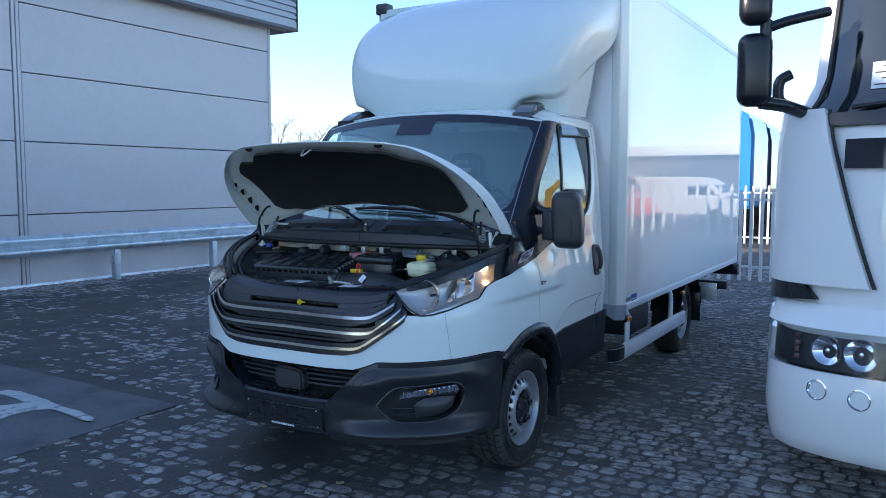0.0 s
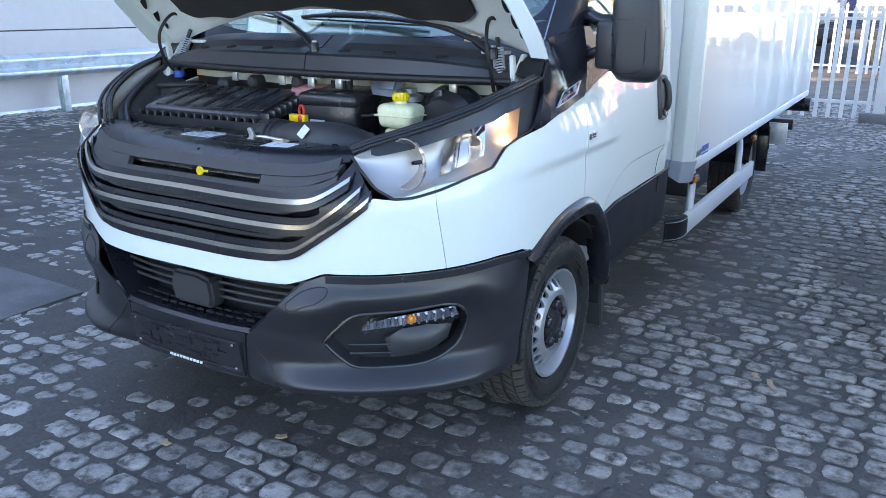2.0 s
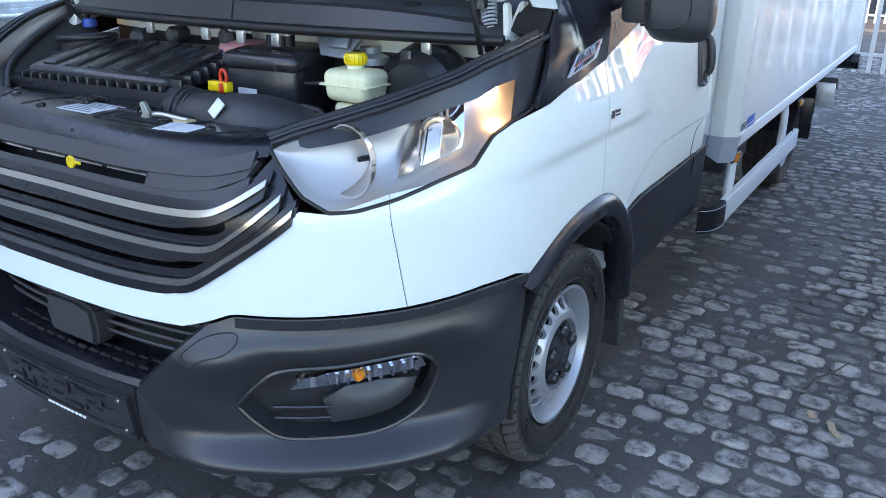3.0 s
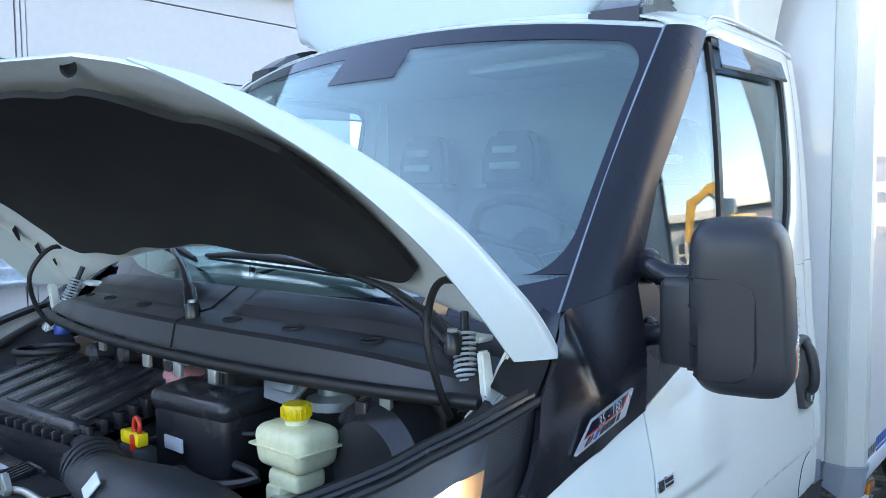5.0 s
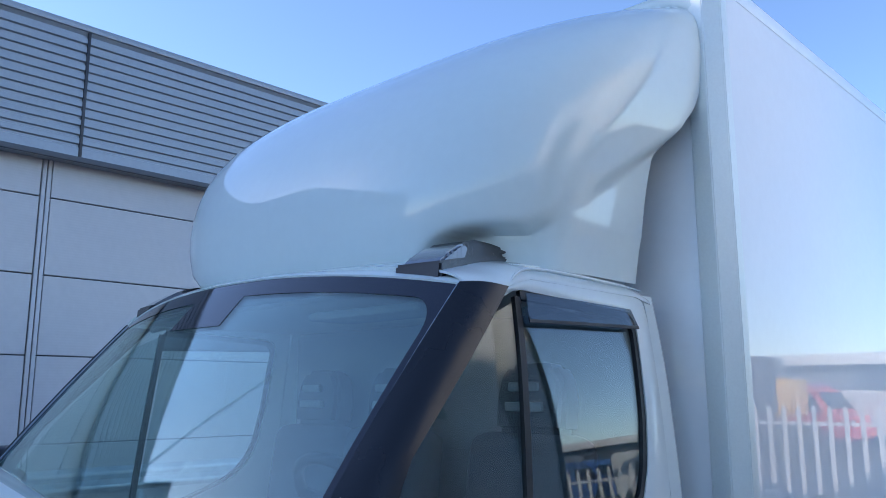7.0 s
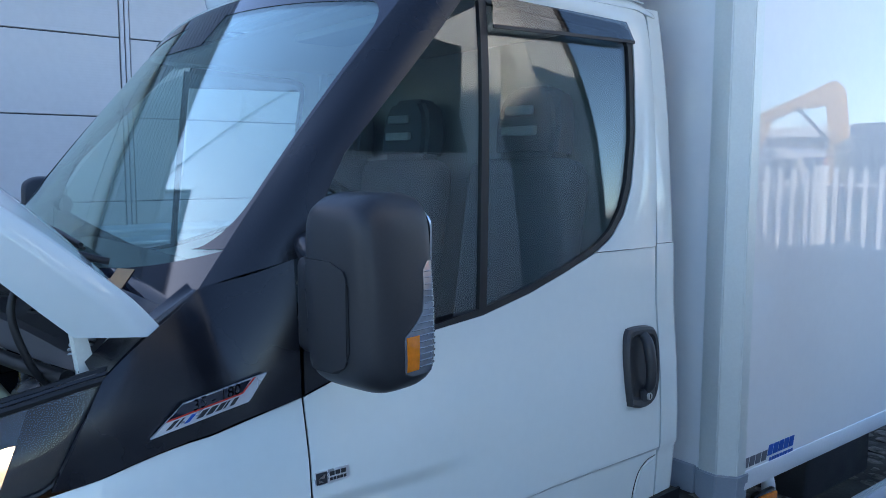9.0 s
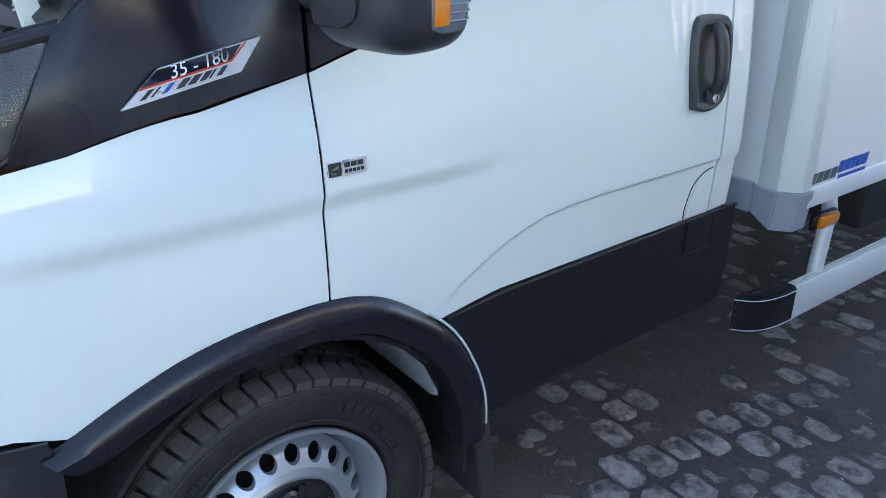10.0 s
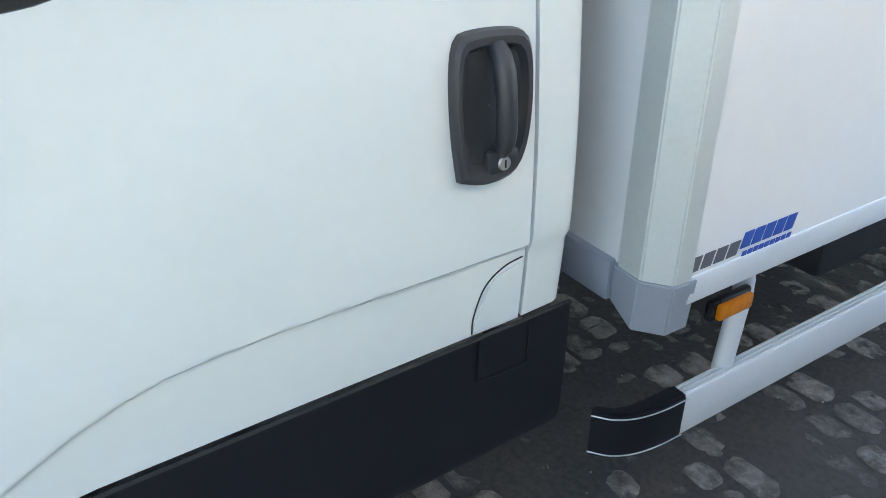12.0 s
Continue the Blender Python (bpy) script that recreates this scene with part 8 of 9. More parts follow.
for sg in (1, -1):
    lput("screen_pillar", lpatch(sg * SCREEN_Q, sg * (SCREEN_Q + 0.03), 2.0, 2.9, 0.004, 3, 8), SEAL, lorry)
    lput("cab_pillar", lpatch(sg * (SCREEN_Q + 0.03), sg * 1.15, 1.99, 2.9, -0.012, 12, 8), TRUCK_WHITE)
    lput("door_glass", lpatch(sg * 1.18, sg * 1.80, 1.98, 2.70, -0.008, 10, 6), mat("dark_door_glass", (0.02, 0.025, 0.028), 0.05, coat=1.0), lorry, 0.01)
    lput("cab_side_top", lpatch(sg * 1.15, sg * 2.25, 2.70, 2.9, -0.012, 10, 3), TRUCK_WHITE)
    lput("cab_side_rear", lpatch(sg * 1.80, sg * 2.25, 1.0, 2.72, -0.012, 10, 6), TRUCK_WHITE)
    # curved corner deflector
    qa, qb = sg * lq(2.74, 1.25), sg * lq(2.50, 2.0)
    lput("corner_deflector", lpatch((qa, qb), (sg * 1.14, sg * 1.05), 1.16, 2.055, 0.03, 22, 16), TRUCK_WHITE, lorry, 0.03, "white curved corner air deflector")
    lput("deflector_gap", lpatch((qa - sg * 0.012, qb - sg * 0.012), (qa, qb), 1.16, 2.05, 0.012, 2, 12), SEAL, lorry, 0.01)
    lput("corner_vent", lpatch((sg * lq(2.50, 1.1), sg * lq(2.44, 1.1)), sg * 1.02, (1.085, 1.045), (1.150, 1.235), 0.024, 14, 5), PLASTIC, lorry, 0.03, "black corner air vent")
    # headlight with two bowls
    h = lput("headlight", lpatch(sg * lq(2.80, 0.85), sg * 1.0, 0.752, 0.948, -0.03, 20, 8), STEEL_DARK, lorry, 0.02, "clear lorry headlight with two round lamps")
    for x, r in ((2.545, 0.070), (2.70, 0.075)):
        q = sg * lq(x, 0.85)
        P = Vector(lcab(q, 0.85, 0.0))
        nrm = Vector(lcab(q, P.z, 0.05)) - P
        e = Vector(lcab(q + 0.02, P.z)) - Vector(lcab(q - 0.02, P.z))
        nrm = Vector((e.y, -e.x, 0)).normalized() * (1 if Vector((e.y, -e.x, 0)).dot(nrm) > 0 else -1)
        m = Matrix.Translation(P + nrm * -0.004) @ nrm.to_track_quat("Z", "Y").to_matrix().to_4x4()
        put("lamp_bowl", lathe([(r * t, -0.6 * r * (1 - t * t)) for t in np.linspace(0.1, 1, 9)] + [(r * 1.07, 0.0), (r * 1.07, -0.02)], 32, "z", m=m, caps=False), MIRROR, h)
        put("lamp_bulb", lathe([(0.0, -0.01), (0.012, -0.014), (0.014, -0.05)], 12, "z", m=m), MIRROR, h)
    for k in range(4):
        P = Vector(lcab(sg * (lq(2.44, 0.85) + 0.05), 0.80 + k * 0.035, -0.012))
        put("led_block", box(P.x - 0.012, P.x + 0.012, P.y - 0.012, P.y + 0.012, P.z - 0.012, P.z + 0.010, 0.003), mat("led_red_grey", (0.12, 0.05, 0.045), 0.3), h)
    g = lput("lamp_lens", lpatch(sg * lq(2.81, 0.85), sg * 1.005, 0.748, 0.952, 0.006, 20, 6), LENS, h, 0.004)
    g.visible_shadow = False
    for x, z in ((2.514, 0.655), (2.705, 0.640)):
        q = sg * lq(x, z)
        P = Vector(lcab(q, z, 0.002))
        nrm = Vector(lcab(q, P.z, 0.05)) - P
        e = Vector(lcab(q + 0.02, P.z)) - Vector(lcab(q - 0.02, P.z))
        nrm = Vector((e.y, -e.x, 0)).normalized() * (1 if Vector((e.y, -e.x, 0)).dot(nrm) > 0 else -1)
        m = Matrix.Translation(P) @ nrm.to_track_quat("Z", "Y").to_matrix().to_4x4()
        fl = put("fog_lamp", lathe([(0.0, -0.02), (0.03, -0.014), (0.043, 0.0), (0.047, 0.006), (0.052, 0.004), (0.053, -0.01)], 28, "z", m=m), MIRROR, lorry, "round chrome fog lamp")
        gl = put("lamp_glass", lathe([(0.044, 0.004), (0.03, 0.009), (0.0, 0.011)], 24, "z", m=m, caps=False), LENS, fl)
        gl.visible_shadow = False
    # mirrors
    mx = LCX - sg * (LCX - 2.155)
    M = Matrix.Translation((mx, 0.16, 2.255)) @ Matrix.Rotation(sg * 0.15, 4, "Z")
    mm = put("mirror", moved(box(-0.085, 0.085, -0.07, 0.07, -0.185, 0.185, 0.055, 4), M), PLASTIC, lorry, "tall black lorry mirror with arms")
    put("wide_mirror", moved(box(-0.075, 0.085, -0.08, 0.06, -0.085, 0.105, 0.06, 4), Matrix.Translation((mx - sg * 0.005, 0.14, 2.56)) @ Matrix.Rotation(sg * 0.15, 4, "Z")), PLASTIC, mm)
    put("mirror_link", tube([(mx + sg * 0.05, 0.15, 2.40), (mx + sg * 0.05, 0.15, 2.50)], 0.03, 10), PLASTIC, mm)
    put("mirror_arm", tube([(mx + sg * 0.05, 0.16, 2.46), (mx + sg * 0.15, 0.22, 2.50), (mx + sg * 0.32, 0.34, 2.55)], 0.026, 10, smooth_n=10), PLASTIC, mm)
    put("mirror_arm", tube([(mx + sg * 0.03, 0.16, 2.09), (mx + sg * 0.13, 0.22, 2.075), (mx + sg * 0.20, 0.30, 2.05), (mx + sg * 0.26, 0.42, 2.03)], 0.034, 10, smooth_n=12), PLASTIC, mm)
    put("grab_bar", tube([(LCX - sg * 1.20, 0.62, 2.10), (LCX - sg * 1.255, 0.60, 2.14), (LCX - sg * 1.255, 0.60, 2.24), (LCX - sg * 1.20, 0.62, 2.28)], 0.03, 10, smooth_n=12), PLASTIC, mm)
    # wheel, arch, steps
    wl = put("wheel", lathe([(0.28, sg * -0.14), (0.34, sg * -0.15), (0.46, sg * -0.16), (0.505, sg * -0.13), (0.51, 0.0), (0.505, sg * 0.13), (0.46, sg * 0.16), (0.34, sg * 0.15), (0.28, sg * 0.14)], 64, "x", caps=False), RUBBER, lorry, "large black lorry tyre", m=Matrix.Translation((LCX - sg * 1.05 - 3.47, 1.42 - 1.0, 0.51)))
    put("rim", lathe([(0.28, -sg * 0.14), (0.29, -sg * 0.10), (0.24, -sg * 0.06), (0.16, -sg * 0.02), (0.0, -sg * 0.02)], 40, "x", caps=False), STEEL_DARK, wl, m=Matrix())
    G = [[(LCX - sg * x, 1.42 + 0.60 * math.cos(a), 0.50 + 0.58 * math.sin(a)) for x in (0.85, 1.235)] for a in np.linspace(0.1, math.pi - 0.35, 22)]
    put("wheel_arch", shell("wheel_arch", np.array(G), 0.03, sg > 0), PLASTIC, lorry)
    put("step_box", box(LCX - sg * 0.95, LCX - sg * 1.22, 2.05, 2.45, 0.35, 1.0, 0.03), TRUCK_WHITE, lorry)
lput("black_panel", lpatch(-lq(2.585, 1.8), lq(2.585, 1.8), 1.75, 1.895, 0.002, 40, 4), FRIT, lorry)
lput("number_panel", lpatch(lq(2.94, 1.5), lq(2.76, 1.5), 1.40, 1.62, 0.004, 8, 6), TRUCK_WHITE, lorry, 0.01)
lput("lower_grille", lpatch(-lq(2.86, 1.1), lq(2.86, 1.1), 1.07, 1.20, 0.0, 40, 4), PLASTIC, lorry)
# wipers and a paper in the windscreen
for x0, x1 in ((2.62, 3.35), (3.25, 4.0)):
    P0, P1 = lcab(lq(x0, 2.05), 2.05, 0.02), lcab(lq(x1, 2.12), 2.12, 0.02)
    put("wiper", tube([P0, P1], 0.012, 8), SEAL, lorry)
paper = lput("price_paper", lpatch(lq(2.90, 2.2), lq(2.685, 2.2), 2.14, 2.275, 0.002, 6, 4), LABEL, lorry, 0.002, "white paper with handwriting behind the screen")
for k in range(4):
    lput("paper_bar", lpatch(lq(2.88, 2.2), lq(2.70 + 0.03 * (k % 2), 2.2), 2.158 + k * 0.03, 2.164 + k * 0.03, 0.004, 6, 1), INK, paper, 0.001)
# chassis behind the cab
for sg in (1, -1):
    put("frame_rail", box(LCX - sg * 0.38, LCX - sg * 0.46, 0.4, 6.6, 0.75, 1.02, 0.01), STEEL_DARK, lorry)
    put("fuel_tank", box(LCX - sg * 0.62, LCX - sg * 1.18, 2.6, 3.9, 0.42, 0.98, 0.08, 3), GALV, lorry)
    for y in (5.2,):
        put("rear_wheel", lathe([(0.0, -sg * 0.10), (0.30, -sg * 0.06), (0.34, -sg * 0.16), (0.46, -sg * 0.17), (0.51, -sg * 0.13), (0.51, sg * 0.40), (0.40, sg * 0.42)], 56, "x", caps=False), RUBBER, lorry, m=Matrix.Translation((LCX - sg * 1.05 - 3.47, y - 1.0, 0.51)))
        G = [[(LCX - sg * x, y + 0.60 * math.cos(a), 0.52 + 0.58 * math.sin(a)) for x in (0.60, 1.22)] for a in np.linspace(0.2, math.pi - 0.2, 20)]
        put("rear_mudguard", shell("rear_mudguard", np.array(G), 0.012, sg > 0), PLASTIC, lorry)

# ---- vehicles and trees beyond the fences ----
def far_lorry(x, y, color, h, label, turn=0.0, length=5.2):
    """A parked tractor lorry seen from afar."""
    t = thing("parked_lorry", label, "truck", "lorries behind the fence", at=(x, y, 0))
    M = Matrix.Rotation(turn, 4, "Z")
    paint = mat("far_lorry_paint", color, 0.35, coat=0.7, var=0.06, scale=2)
    side = [(-1.1, 0.95), (-1.1, h - 0.75), (-1.0, h - 0.25), (-0.6, h), (0.7, h), (1.1, h - 0.5), (1.18, 2.0), (1.22, 1.75), (1.25, 0.9), (1.2, 0.5), (0.6, 0.45), (0.45, 0.9)]
    put("cab", moved(prism(side, -1.22, 1.22, "yz", 0.08), M), paint, t, m=Matrix())
    put("windscreen", moved(prism([(1.12, 2.05), (1.17, 2.05), (1.10, h - 0.62), (1.05, h - 0.62)], -1.08, 1.08, "yz", 0.02), M), FRIT, t, m=Matrix())
    put("grille", moved(box(-0.95, 0.95, 1.23, 1.275, 0.85, 1.75, 0.03), M), PLASTIC, t, m=Matrix())
    for s in (1, -1):
        put("side_window", moved(box(s * 1.20, s * 1.235, -0.1, 0.95, 1.95, h - 0.75, 0.03), M), FRIT, t, m=Matrix())
        put("mirror", moved(box(s * 1.32, s * 1.50, 0.95, 1.1, 1.9, 2.5, 0.05), M), PLASTIC, t, m=Matrix())
        put("headlight", moved(box(s * 0.70, s * 1.15, 1.215, 1.27, 0.68, 0.85, 0.03), M), MIRROR, t, m=Matrix())
        for yy in (0.05, -3.3):
            put("wheel", moved(bm_of(lathe([(0.0, -s * 0.12), (0.3, -s * 0.1), (0.5, -s * 0.15), (0.51, s * 0.15), (0.0, s * 0.15)], 24, "x")), M @ Matrix.Translation((s * 1.03, yy, 0.51))), RUBBER, t, m=Matrix())
        put("frame_rail", moved(box(s * 0.35, s * 0.45, -length + 1.0, 0.3, 0.75, 1.0, 0.01), M), STEEL_DARK, t, m=Matrix())


def bm_of(me):
    b = bmesh.new()
    b.from_mesh(me)
    bpy.data.meshes.remove(me)
    return b


# a row standing one behind the other, and more spread along the road
ROW = [(20.2, -2.05, (0.03, 0.22, 0.52), 3.75, "bright blue"), (22.9, -2.0, (0.02, 0.03, 0.06), 3.65, "dark navy"), (25.6, -2.2, (0.66, 0.66, 0.63), 3.6, "white"),
       (28.3, -2.25, (0.34, 0.36, 0.30), 3.5, "grey green"), (31.0, -2.2, (0.30, 0.30, 0.50), 3.5, "pale lilac"), (33.7, -1.9, (0.03, 0.05, 0.16), 3.5, "navy")]
for y, x, c, h, nm in ROW:
    far_lorry(x, y, c, h, nm + " tractor lorry parked in the row beyond the white fence", math.pi / 2)
def parked_van(x, y, color, label, turn, h=2.1):
    """A small panel van seen from afar."""
    t = thing("parked_van", label, "van", "vans behind the fence", at=(x, y, 0))
    M = Matrix.Rotation(turn, 4, "Z")
    paint = mat("van_paint", color, 0.35, coat=0.7, var=0.06, scale=2)
    side = [(-2.3, 0.35), (-2.35, h - 0.25), (-2.2, h), (0.9, h), (1.35, h - 0.25), (1.75, 1.25), (2.35, 1.05), (2.45, 0.75), (2.42, 0.35)]
    put("body", moved(prism(side, -0.92, 0.92, "yz", 0.08), M), paint, t, m=Matrix())
    put("windscreen", moved(prism([(1.42, h - 0.32), (1.77, 1.32), (1.80, 1.33), (1.45, h - 0.30)], -0.80, 0.80, "yz", 0.01), M), FRIT, t, m=Matrix())
    for s in (1, -1):
        put("side_window", moved(prism([(0.35, 1.20), (1.55, 1.20), (1.20, h - 0.35), (0.35, h - 0.35)], s * 0.915, s * 0.93, "yz", 0.005), M), FRIT, t, m=Matrix())
        put("headlight", moved(box(s * 0.60, s * 0.88, 2.36, 2.45, 0.80, 0.98, 0.03), M), MIRROR, t, m=Matrix())
        for yy in (1.55, -1.45):
            put("wheel", moved(bm_of(lathe([(0.0, -s * 0.10), (0.2, -s * 0.08), (0.32, -s * 0.12), (0.33, s * 0.1), (0.0, s * 0.1)], 24, "x")), M @ Matrix.Translation((s * 0.82, yy, 0.33))), RUBBER, t, m=Matrix())
VANS = [(7.4, 29.0, (0.62, 0.62, 0.60), "white", 1.9), (10.8, 27.5, (0.55, 0.03, 0.02), "red", 2.15), (15.4, 28.0, (0.62, 0.62, 0.60), "white", 2.3), (20.0, 28.5, (0.05, 0.12, 0.32), "blue", 2.1)]
for x, y, c, nm, h in VANS:
    parked_van(x, y, c, nm + " panel van parked beyond the white fence", math.pi / 2 + 0.1, h)

# yellow excavator beyond the fence
exc = thing("excavator", "yellow excavator with its boom lowered beyond the fence", "excavator", at=(10.5, 24.5, 0))
YEL = mat("excavator_yellow", (0.60, 0.34, 0.02), 0.4, var=0.15, scale=3, coat=0.4)
put("upper_body", box(9.5, 11.5, 23.4, 25.8, 1.1, 2.3, 0.15), YEL, exc)
put("cabin", box(9.6, 10.6, 22.9, 24.3, 1.2, 2.9, 0.12), FRIT, exc)
for sg in (-1, 1):
    put("track", box(10.5 + sg * 0.95 - 0.25, 10.5 + sg * 0.95 + 0.25, 22.9, 26.2, 0.0, 0.9, 0.3, 4), RUBBER, exc)
put("boom", prism([(11.2, 2.1), (11.75, 2.0), (11.95, 3.55), (12.9, 3.45), (13.95, 3.10), (14.02, 3.42), (12.9, 3.85), (11.75, 4.30), (11.45, 4.05)], 24.2, 24.5, "xz", 0.04), YEL, exc)
put("boom_ram", tube([(11.8, 24.15, 2.5), (12.8, 24.15, 3.5)], 0.06, 10), STEEL_DARK, exc)
put("stick", prism([(13.75, 3.5), (14.15, 3.4), (14.55, 1.75), (14.35, 1.70), (13.8, 3.1)], 24.22, 24.48, "xz", 0.03), YEL, exc)
put("bucket", prism([(14.3, 1.75), (14.7, 1.70), (14.8, 1.2), (14.4, 0.9), (14.05, 1.2)], 24.0, 24.7, "xz", 0.03), STEEL_DARK, exc)

# bare trees far behind the hall
def bare_tree(x, y, h, seed):
    rng = random.Random(seed)
    t = thing("bare_tree", "tall bare winter tree with fine twigs", "tree", "bare trees behind the hall", at=(x, y, 0))
    V, F = [], []
    TV, TF = [], []
    def limb(p, d, length, r, depth):
        n = 5 if depth < 2 else 3
        q = p + d * length
        base, A = (V, F) if depth == 0 else (TV, TF)
        u = d.orthogonal().normalized()
        w = d.cross(u)
        k = len(base)
        for c, rr in ((p, r), (q, r * 0.6)):
            for j in range(n):
                a = 2 * math.pi * j / n
                base.append(tuple(c + rr * (math.cos(a) * u + math.sin(a) * w)))
        for j in range(n):
            A.append((k + j, k + (j + 1) % n, k + n + (j + 1) % n, k + n + j))
        if depth >= 5:
            return
        for i in range(3 if depth < 4 else 4):
            nd = (d + Vector((rng.gauss(0, 0.45), rng.gauss(0, 0.45), rng.gauss(0.12, 0.28)))).normalized()
            limb(p + d * length * rng.uniform(0.55, 1.0), nd, length * rng.uniform(0.52, 0.76), r * 0.58, depth + 1)
    limb(Vector((0, 0, 0)), Vector((rng.gauss(0, 0.04), 0, 1)).normalized(), h * 0.36, h * 0.016, 0)
    put("trunk", mesh_of("trunk", V, F), BARK, t, m=Matrix())
    put("crown", mesh_of("crown", TV, TF, False), BARK, t, m=Matrix())
for k in range(11):
    bare_tree(-66 + k * 2.9, 60 + (k * 7 % 5), 9.4 + (k * 13 % 5) * 0.35 + (1.0 if k in (6, 7) else 0), 40 + k)

# ---- paving setts, last: the nearest as single stones, the rest joined ----
SETT_FORMS = []
rng = random.Random(3)
for k in range(14):
    n = 14
    b_v, b_f = [], []
    for ring, (kk, z) in enumerate(((1.0, -0.03), (0.985, 0.001), (0.93, 0.0075), (0.6, 0.0095))):
        r2 = random.Random(100 + k)
        for j in range(n):
            a = 2 * math.pi * (j + 0.35 * (r2.random() - 0.5)) / n
            c, s_ = math.cos(a), math.sin(a)
            m8 = (abs(c) ** 5 + abs(s_) ** 5) ** (-1 / 5)
            wob = 1 + 0.13 * (r2.random() - 0.5)
            b_v.append((0.5 * m8 * c * kk * wob, 0.5 * m8 * s_ * kk * wob, z + (0.0014 * (r2.random() - 0.5) if ring > 1 else 0)))
    for ring in range(3):
        for j in range(n):
            b_f.append((ring * n + j, ring * n + (j + 1) % n, (ring + 1) * n + (j + 1) % n, (ring + 1) * n + j))
    b_f.append(tuple(range(3 * n, 4 * n)))
    SETT_FORMS.append((b_v, b_f))


def setts():
    """Rows of stones across the yard: centre, size, turn, height and form."""
    rng = random.Random(21)
    y = -6.0
    while y < 12.5:
        d = rng.uniform(0.084, 0.112) if y < 9 else 0.15
        x = -9.0 + rng.uniform(0, 0.2)
        reach = 6.8 if y < 9 else 9.0
        while x < reach:
            w = rng.uniform(0.092, 0.158)
            cx, cy = x + w / 2, y + d / 2 + 0.02 * math.sin(x * 1.3 + y)
            x += w + 0.014
            if y > 6 and abs(cx) > 4 and rng.random() < 0.3:
                continue
            if cx < -1.83 and cx > -6.3 and -4.45 < cy < -0.08:
                continue
            patchy = noise.noise((cx * 0.55, cy * 0.55, 2.0)) + 0.55 * noise.noise((cx * 2.1, cy * 2.1, 7.0))
            sink = -0.0045 * max(0.0, -patchy + 0.05) * 2.2 - 0.0085 * rng.random() ** 1.5
            if abs(cx) < 0.95 and -0.8 < cy < 5.8:
                sink -= 0.003
            yield cx, cy, w * rng.uniform(0.93, 1.05), d * rng.uniform(0.90, 1.04), rng.gauss(0, 0.06), float(ground_z(cx)) + sink, rng.randrange(14)
        y += d + 0.012
    # coarser stones in the outer yard
    for y0, y1, x0, x1 in ((-13.0, -6.1, -8.4, 14.0), (-6.1, 9.4, 6.9, 14.0)):
        y = y0
        while y < y1:
            x = x0 + rng.uniform(0, 0.2)
            while x < x1:
                w = rng.uniform(0.15, 0.24)
                yield x + w / 2, y + 0.08, w * 0.92, 0.145, rng.gauss(0, 0.05), float(ground_z(x)) - 0.004 - 0.008 * rng.random(), rng.randrange(14)
                x += w + 0.014
            y += 0.165


paving = thing("cobble_paving", "worn grey stone setts with dirt-filled joints", "pavement", kind="structure", at=(0, 0, 0))
forms = [mesh_of("sett", v, f, True, 60) for v, f in SETT_FORMS]
for me in forms:
    me.materials.append(STONE_OB)
near, V, F = 0, [], []
for cx, cy, w, d, turn, z, k in setts():
    if near < 300 and 1.15 < cx < 2.05 and -0.9 < cy < 3.4:
        ob = new("sett", forms[k])
        ob.parent = paving
        ob.matrix_basis = Matrix.Translation((cx, cy, z)) @ Matrix.Rotation(turn, 4, "Z") @ Matrix.Diagonal((w, d, 1, 1))
        near += 1
        continue
    fv, ff = SETT_FORMS[k]
    c, s_ = math.cos(turn), math.sin(turn)
    base = len(V)
    V.extend((cx + (px * w) * c - (py * d) * s_, cy + (px * w) * s_ + (py * d) * c, z + pz) for px, py, pz in fv)
    F.extend(tuple(base + i for i in f) for f in ff)
rest = put("sett_field", mesh_of("sett_field", V, F, True, 60), STONE, paving)
tagged(rest, kind="stuff")

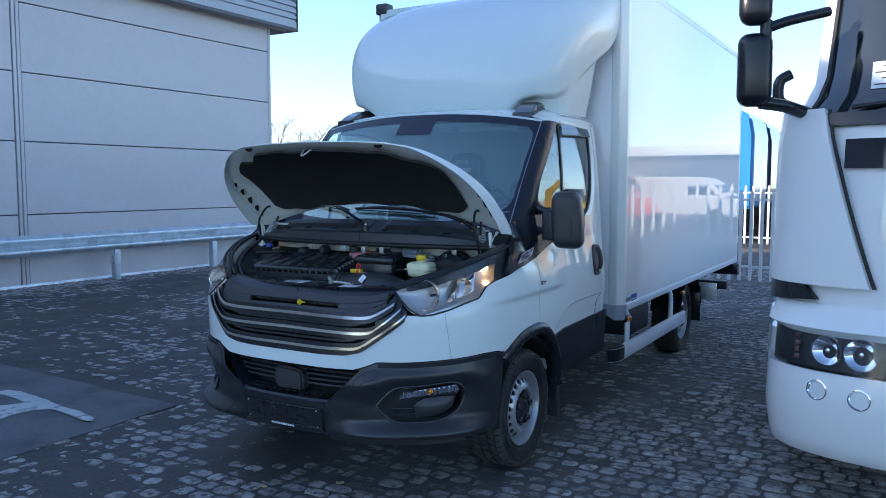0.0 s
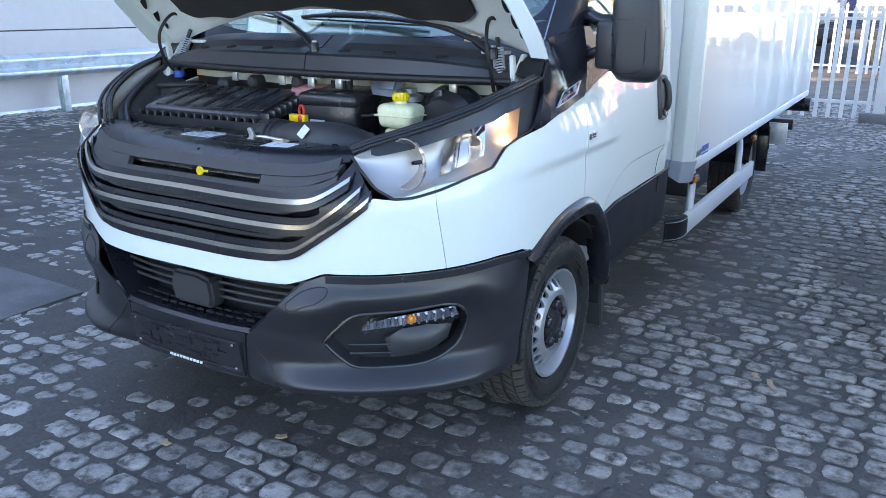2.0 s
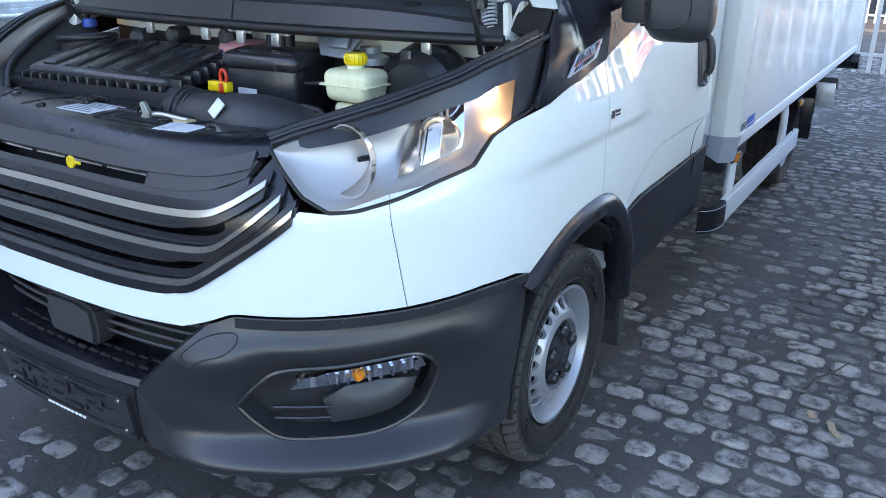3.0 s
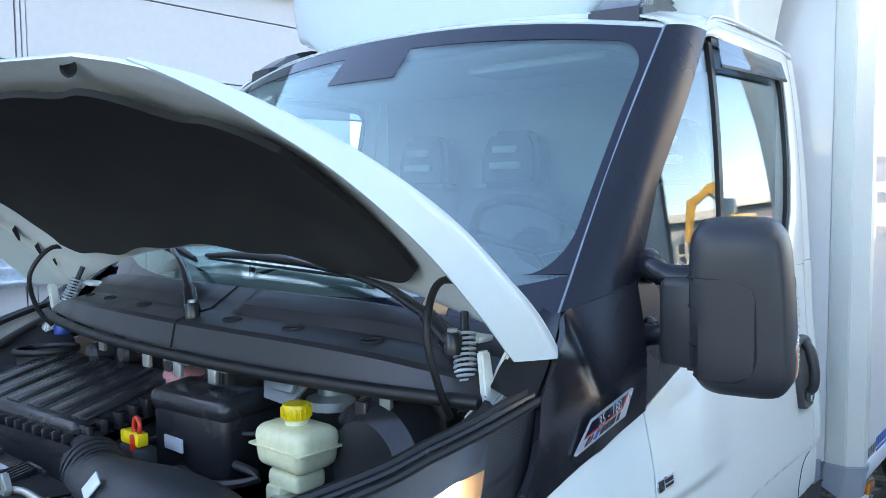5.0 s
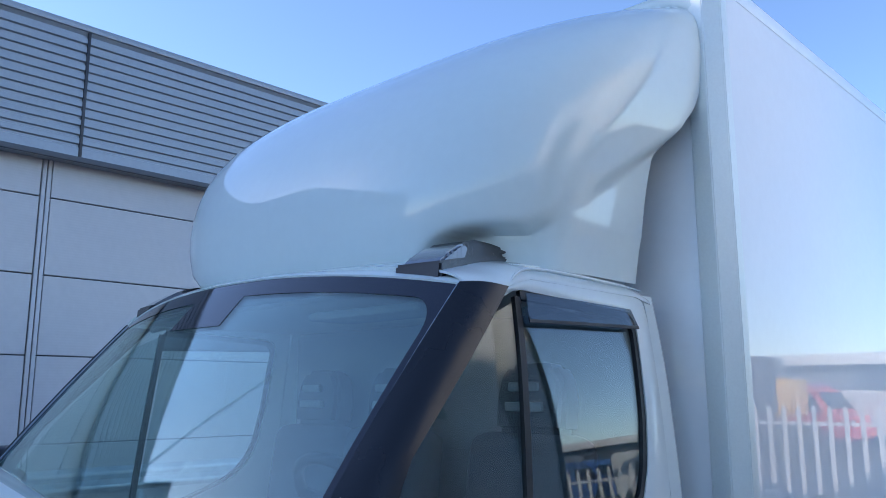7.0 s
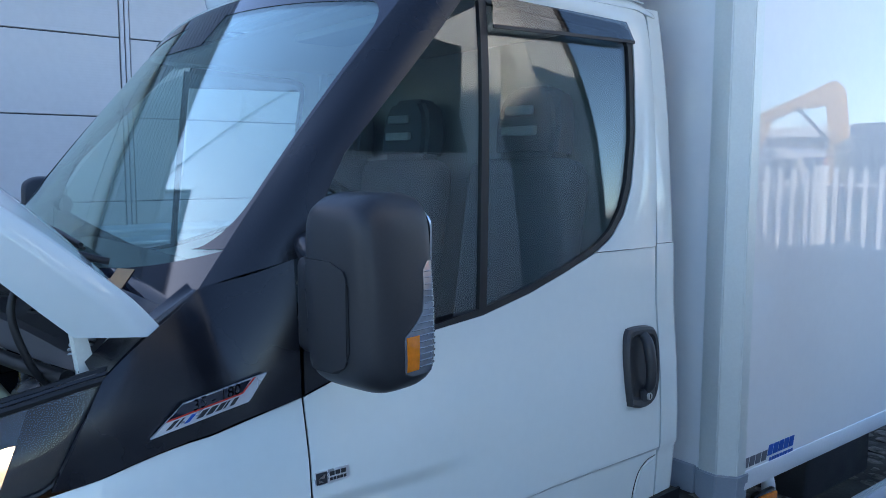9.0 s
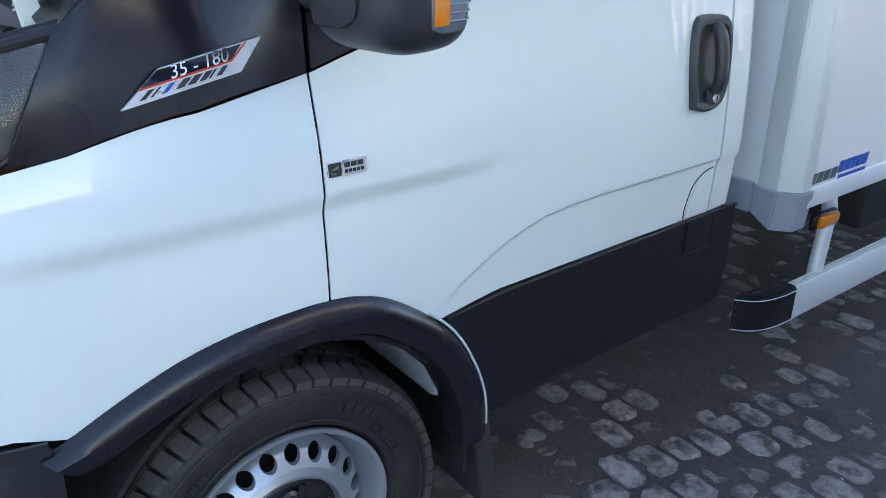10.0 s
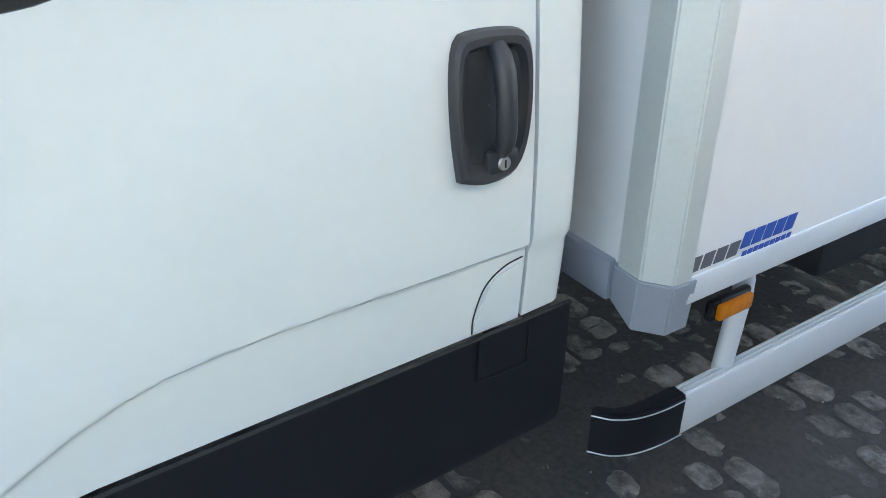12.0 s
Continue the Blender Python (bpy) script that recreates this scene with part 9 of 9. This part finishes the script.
# litter: twig, scraps, pebbles
twig = put("twig", tube([(1.575, 0.83, 0.014), (1.60, 0.93, 0.018), (1.65, 1.02, 0.016), (1.69, 1.13, 0.018)], [0.004, 0.0035, 0.003, 0.002], 6), mat("dark_dry_twig", (0.07, 0.055, 0.045), 0.9, var=0.3, scale=30))
tagged(twig, "thin dry twig lying on the setts", "twig")
leaf = mat("dry_leaf", (0.42, 0.31, 0.20), 0.8)
for (x, y), big in (((1.705, 0.588), 1), ((1.626, 0.650), 0), ((0.206, -0.822), 0), ((-0.126, -1.075), 0)):
    b = prism([(-0.05 if big else -0.02, -0.01), (0.0, -0.018), (0.05 if big else 0.025, -0.008), (0.045 if big else 0.02, 0.014), (0.0, 0.006), (-0.04 if big else -0.02, 0.012)], 0.0, 0.006, "xy", 0.001)
    for v in b.verts:
        v.co.z += 0.008 + 0.10 * abs(v.co.x) * abs(v.co.x) * 4
    moved(b, Matrix.Translation((x, y, 0.006)) @ Matrix.Rotation(x * 3, 4, "Z"))
    ob = put("litter_scrap", b, leaf)
    tagged(ob, "small dry scrap of litter on the setts", "litter", "litter on the setts")
V, F = [], []
rng = random.Random(9)
for i in range(420):
    x, y = rng.uniform(-1.6, 2.4), rng.uniform(-2.4, 3.0)
    r = rng.uniform(0.002, 0.006) * (2 if rng.random() < 0.03 else 1)
    base = len(V)
    for dx, dy, dz in ((1, 0, 0), (-1, 0.2, 0), (0.1, 1, 0), (0, -1, 0), (0, 0, 1), (0, 0, -1)):
        V.append((x + r * dx * rng.uniform(0.7, 1.2), y + r * dy * rng.uniform(0.7, 1.2), 0.012 + r * 0.6 * dz))
    F += [tuple(base + k for k in f) for f in ((0, 2, 4), (2, 1, 4), (1, 3, 4), (3, 0, 4), (2, 0, 5), (1, 2, 5), (3, 1, 5), (0, 3, 5))]
peb = put("pebbles", mesh_of("pebbles", V, F, False), mat("pale_pebble", (0.30, 0.29, 0.28), 0.8, var=0.5, scale=30, island=0.8))
tagged(peb, "scattered small pebbles and grit", "gravel", kind="stuff")
# ice on the slab
for k, pts in enumerate(([(-3.6, -0.72), (-3.0, -0.66), (-2.5, -0.72), (-1.98, -0.80), (-2.0, -0.86), (-2.45, -0.82), (-2.55, -1.05), (-2.45, -1.25), (-2.7, -1.22), (-2.85, -1.0), (-2.75, -0.82), (-3.2, -0.78), (-3.6, -0.85)],)):
    P = catmull(pts + [pts[0]], 90)[:-1]
    P = P + 0.03 * np.array([[noise.noise((float(p[0]) * 6, float(p[1]) * 6, 3.0)), noise.noise((float(p[0]) * 6, float(p[1]) * 6, 9.0))] for p in P])
    ob = put("ice_patch", prism([tuple(map(float, p)) for p in P], 0.036, 0.046, "xy"), ICE)
    tagged(ob, "thin frozen puddle on the concrete slab", "ice")
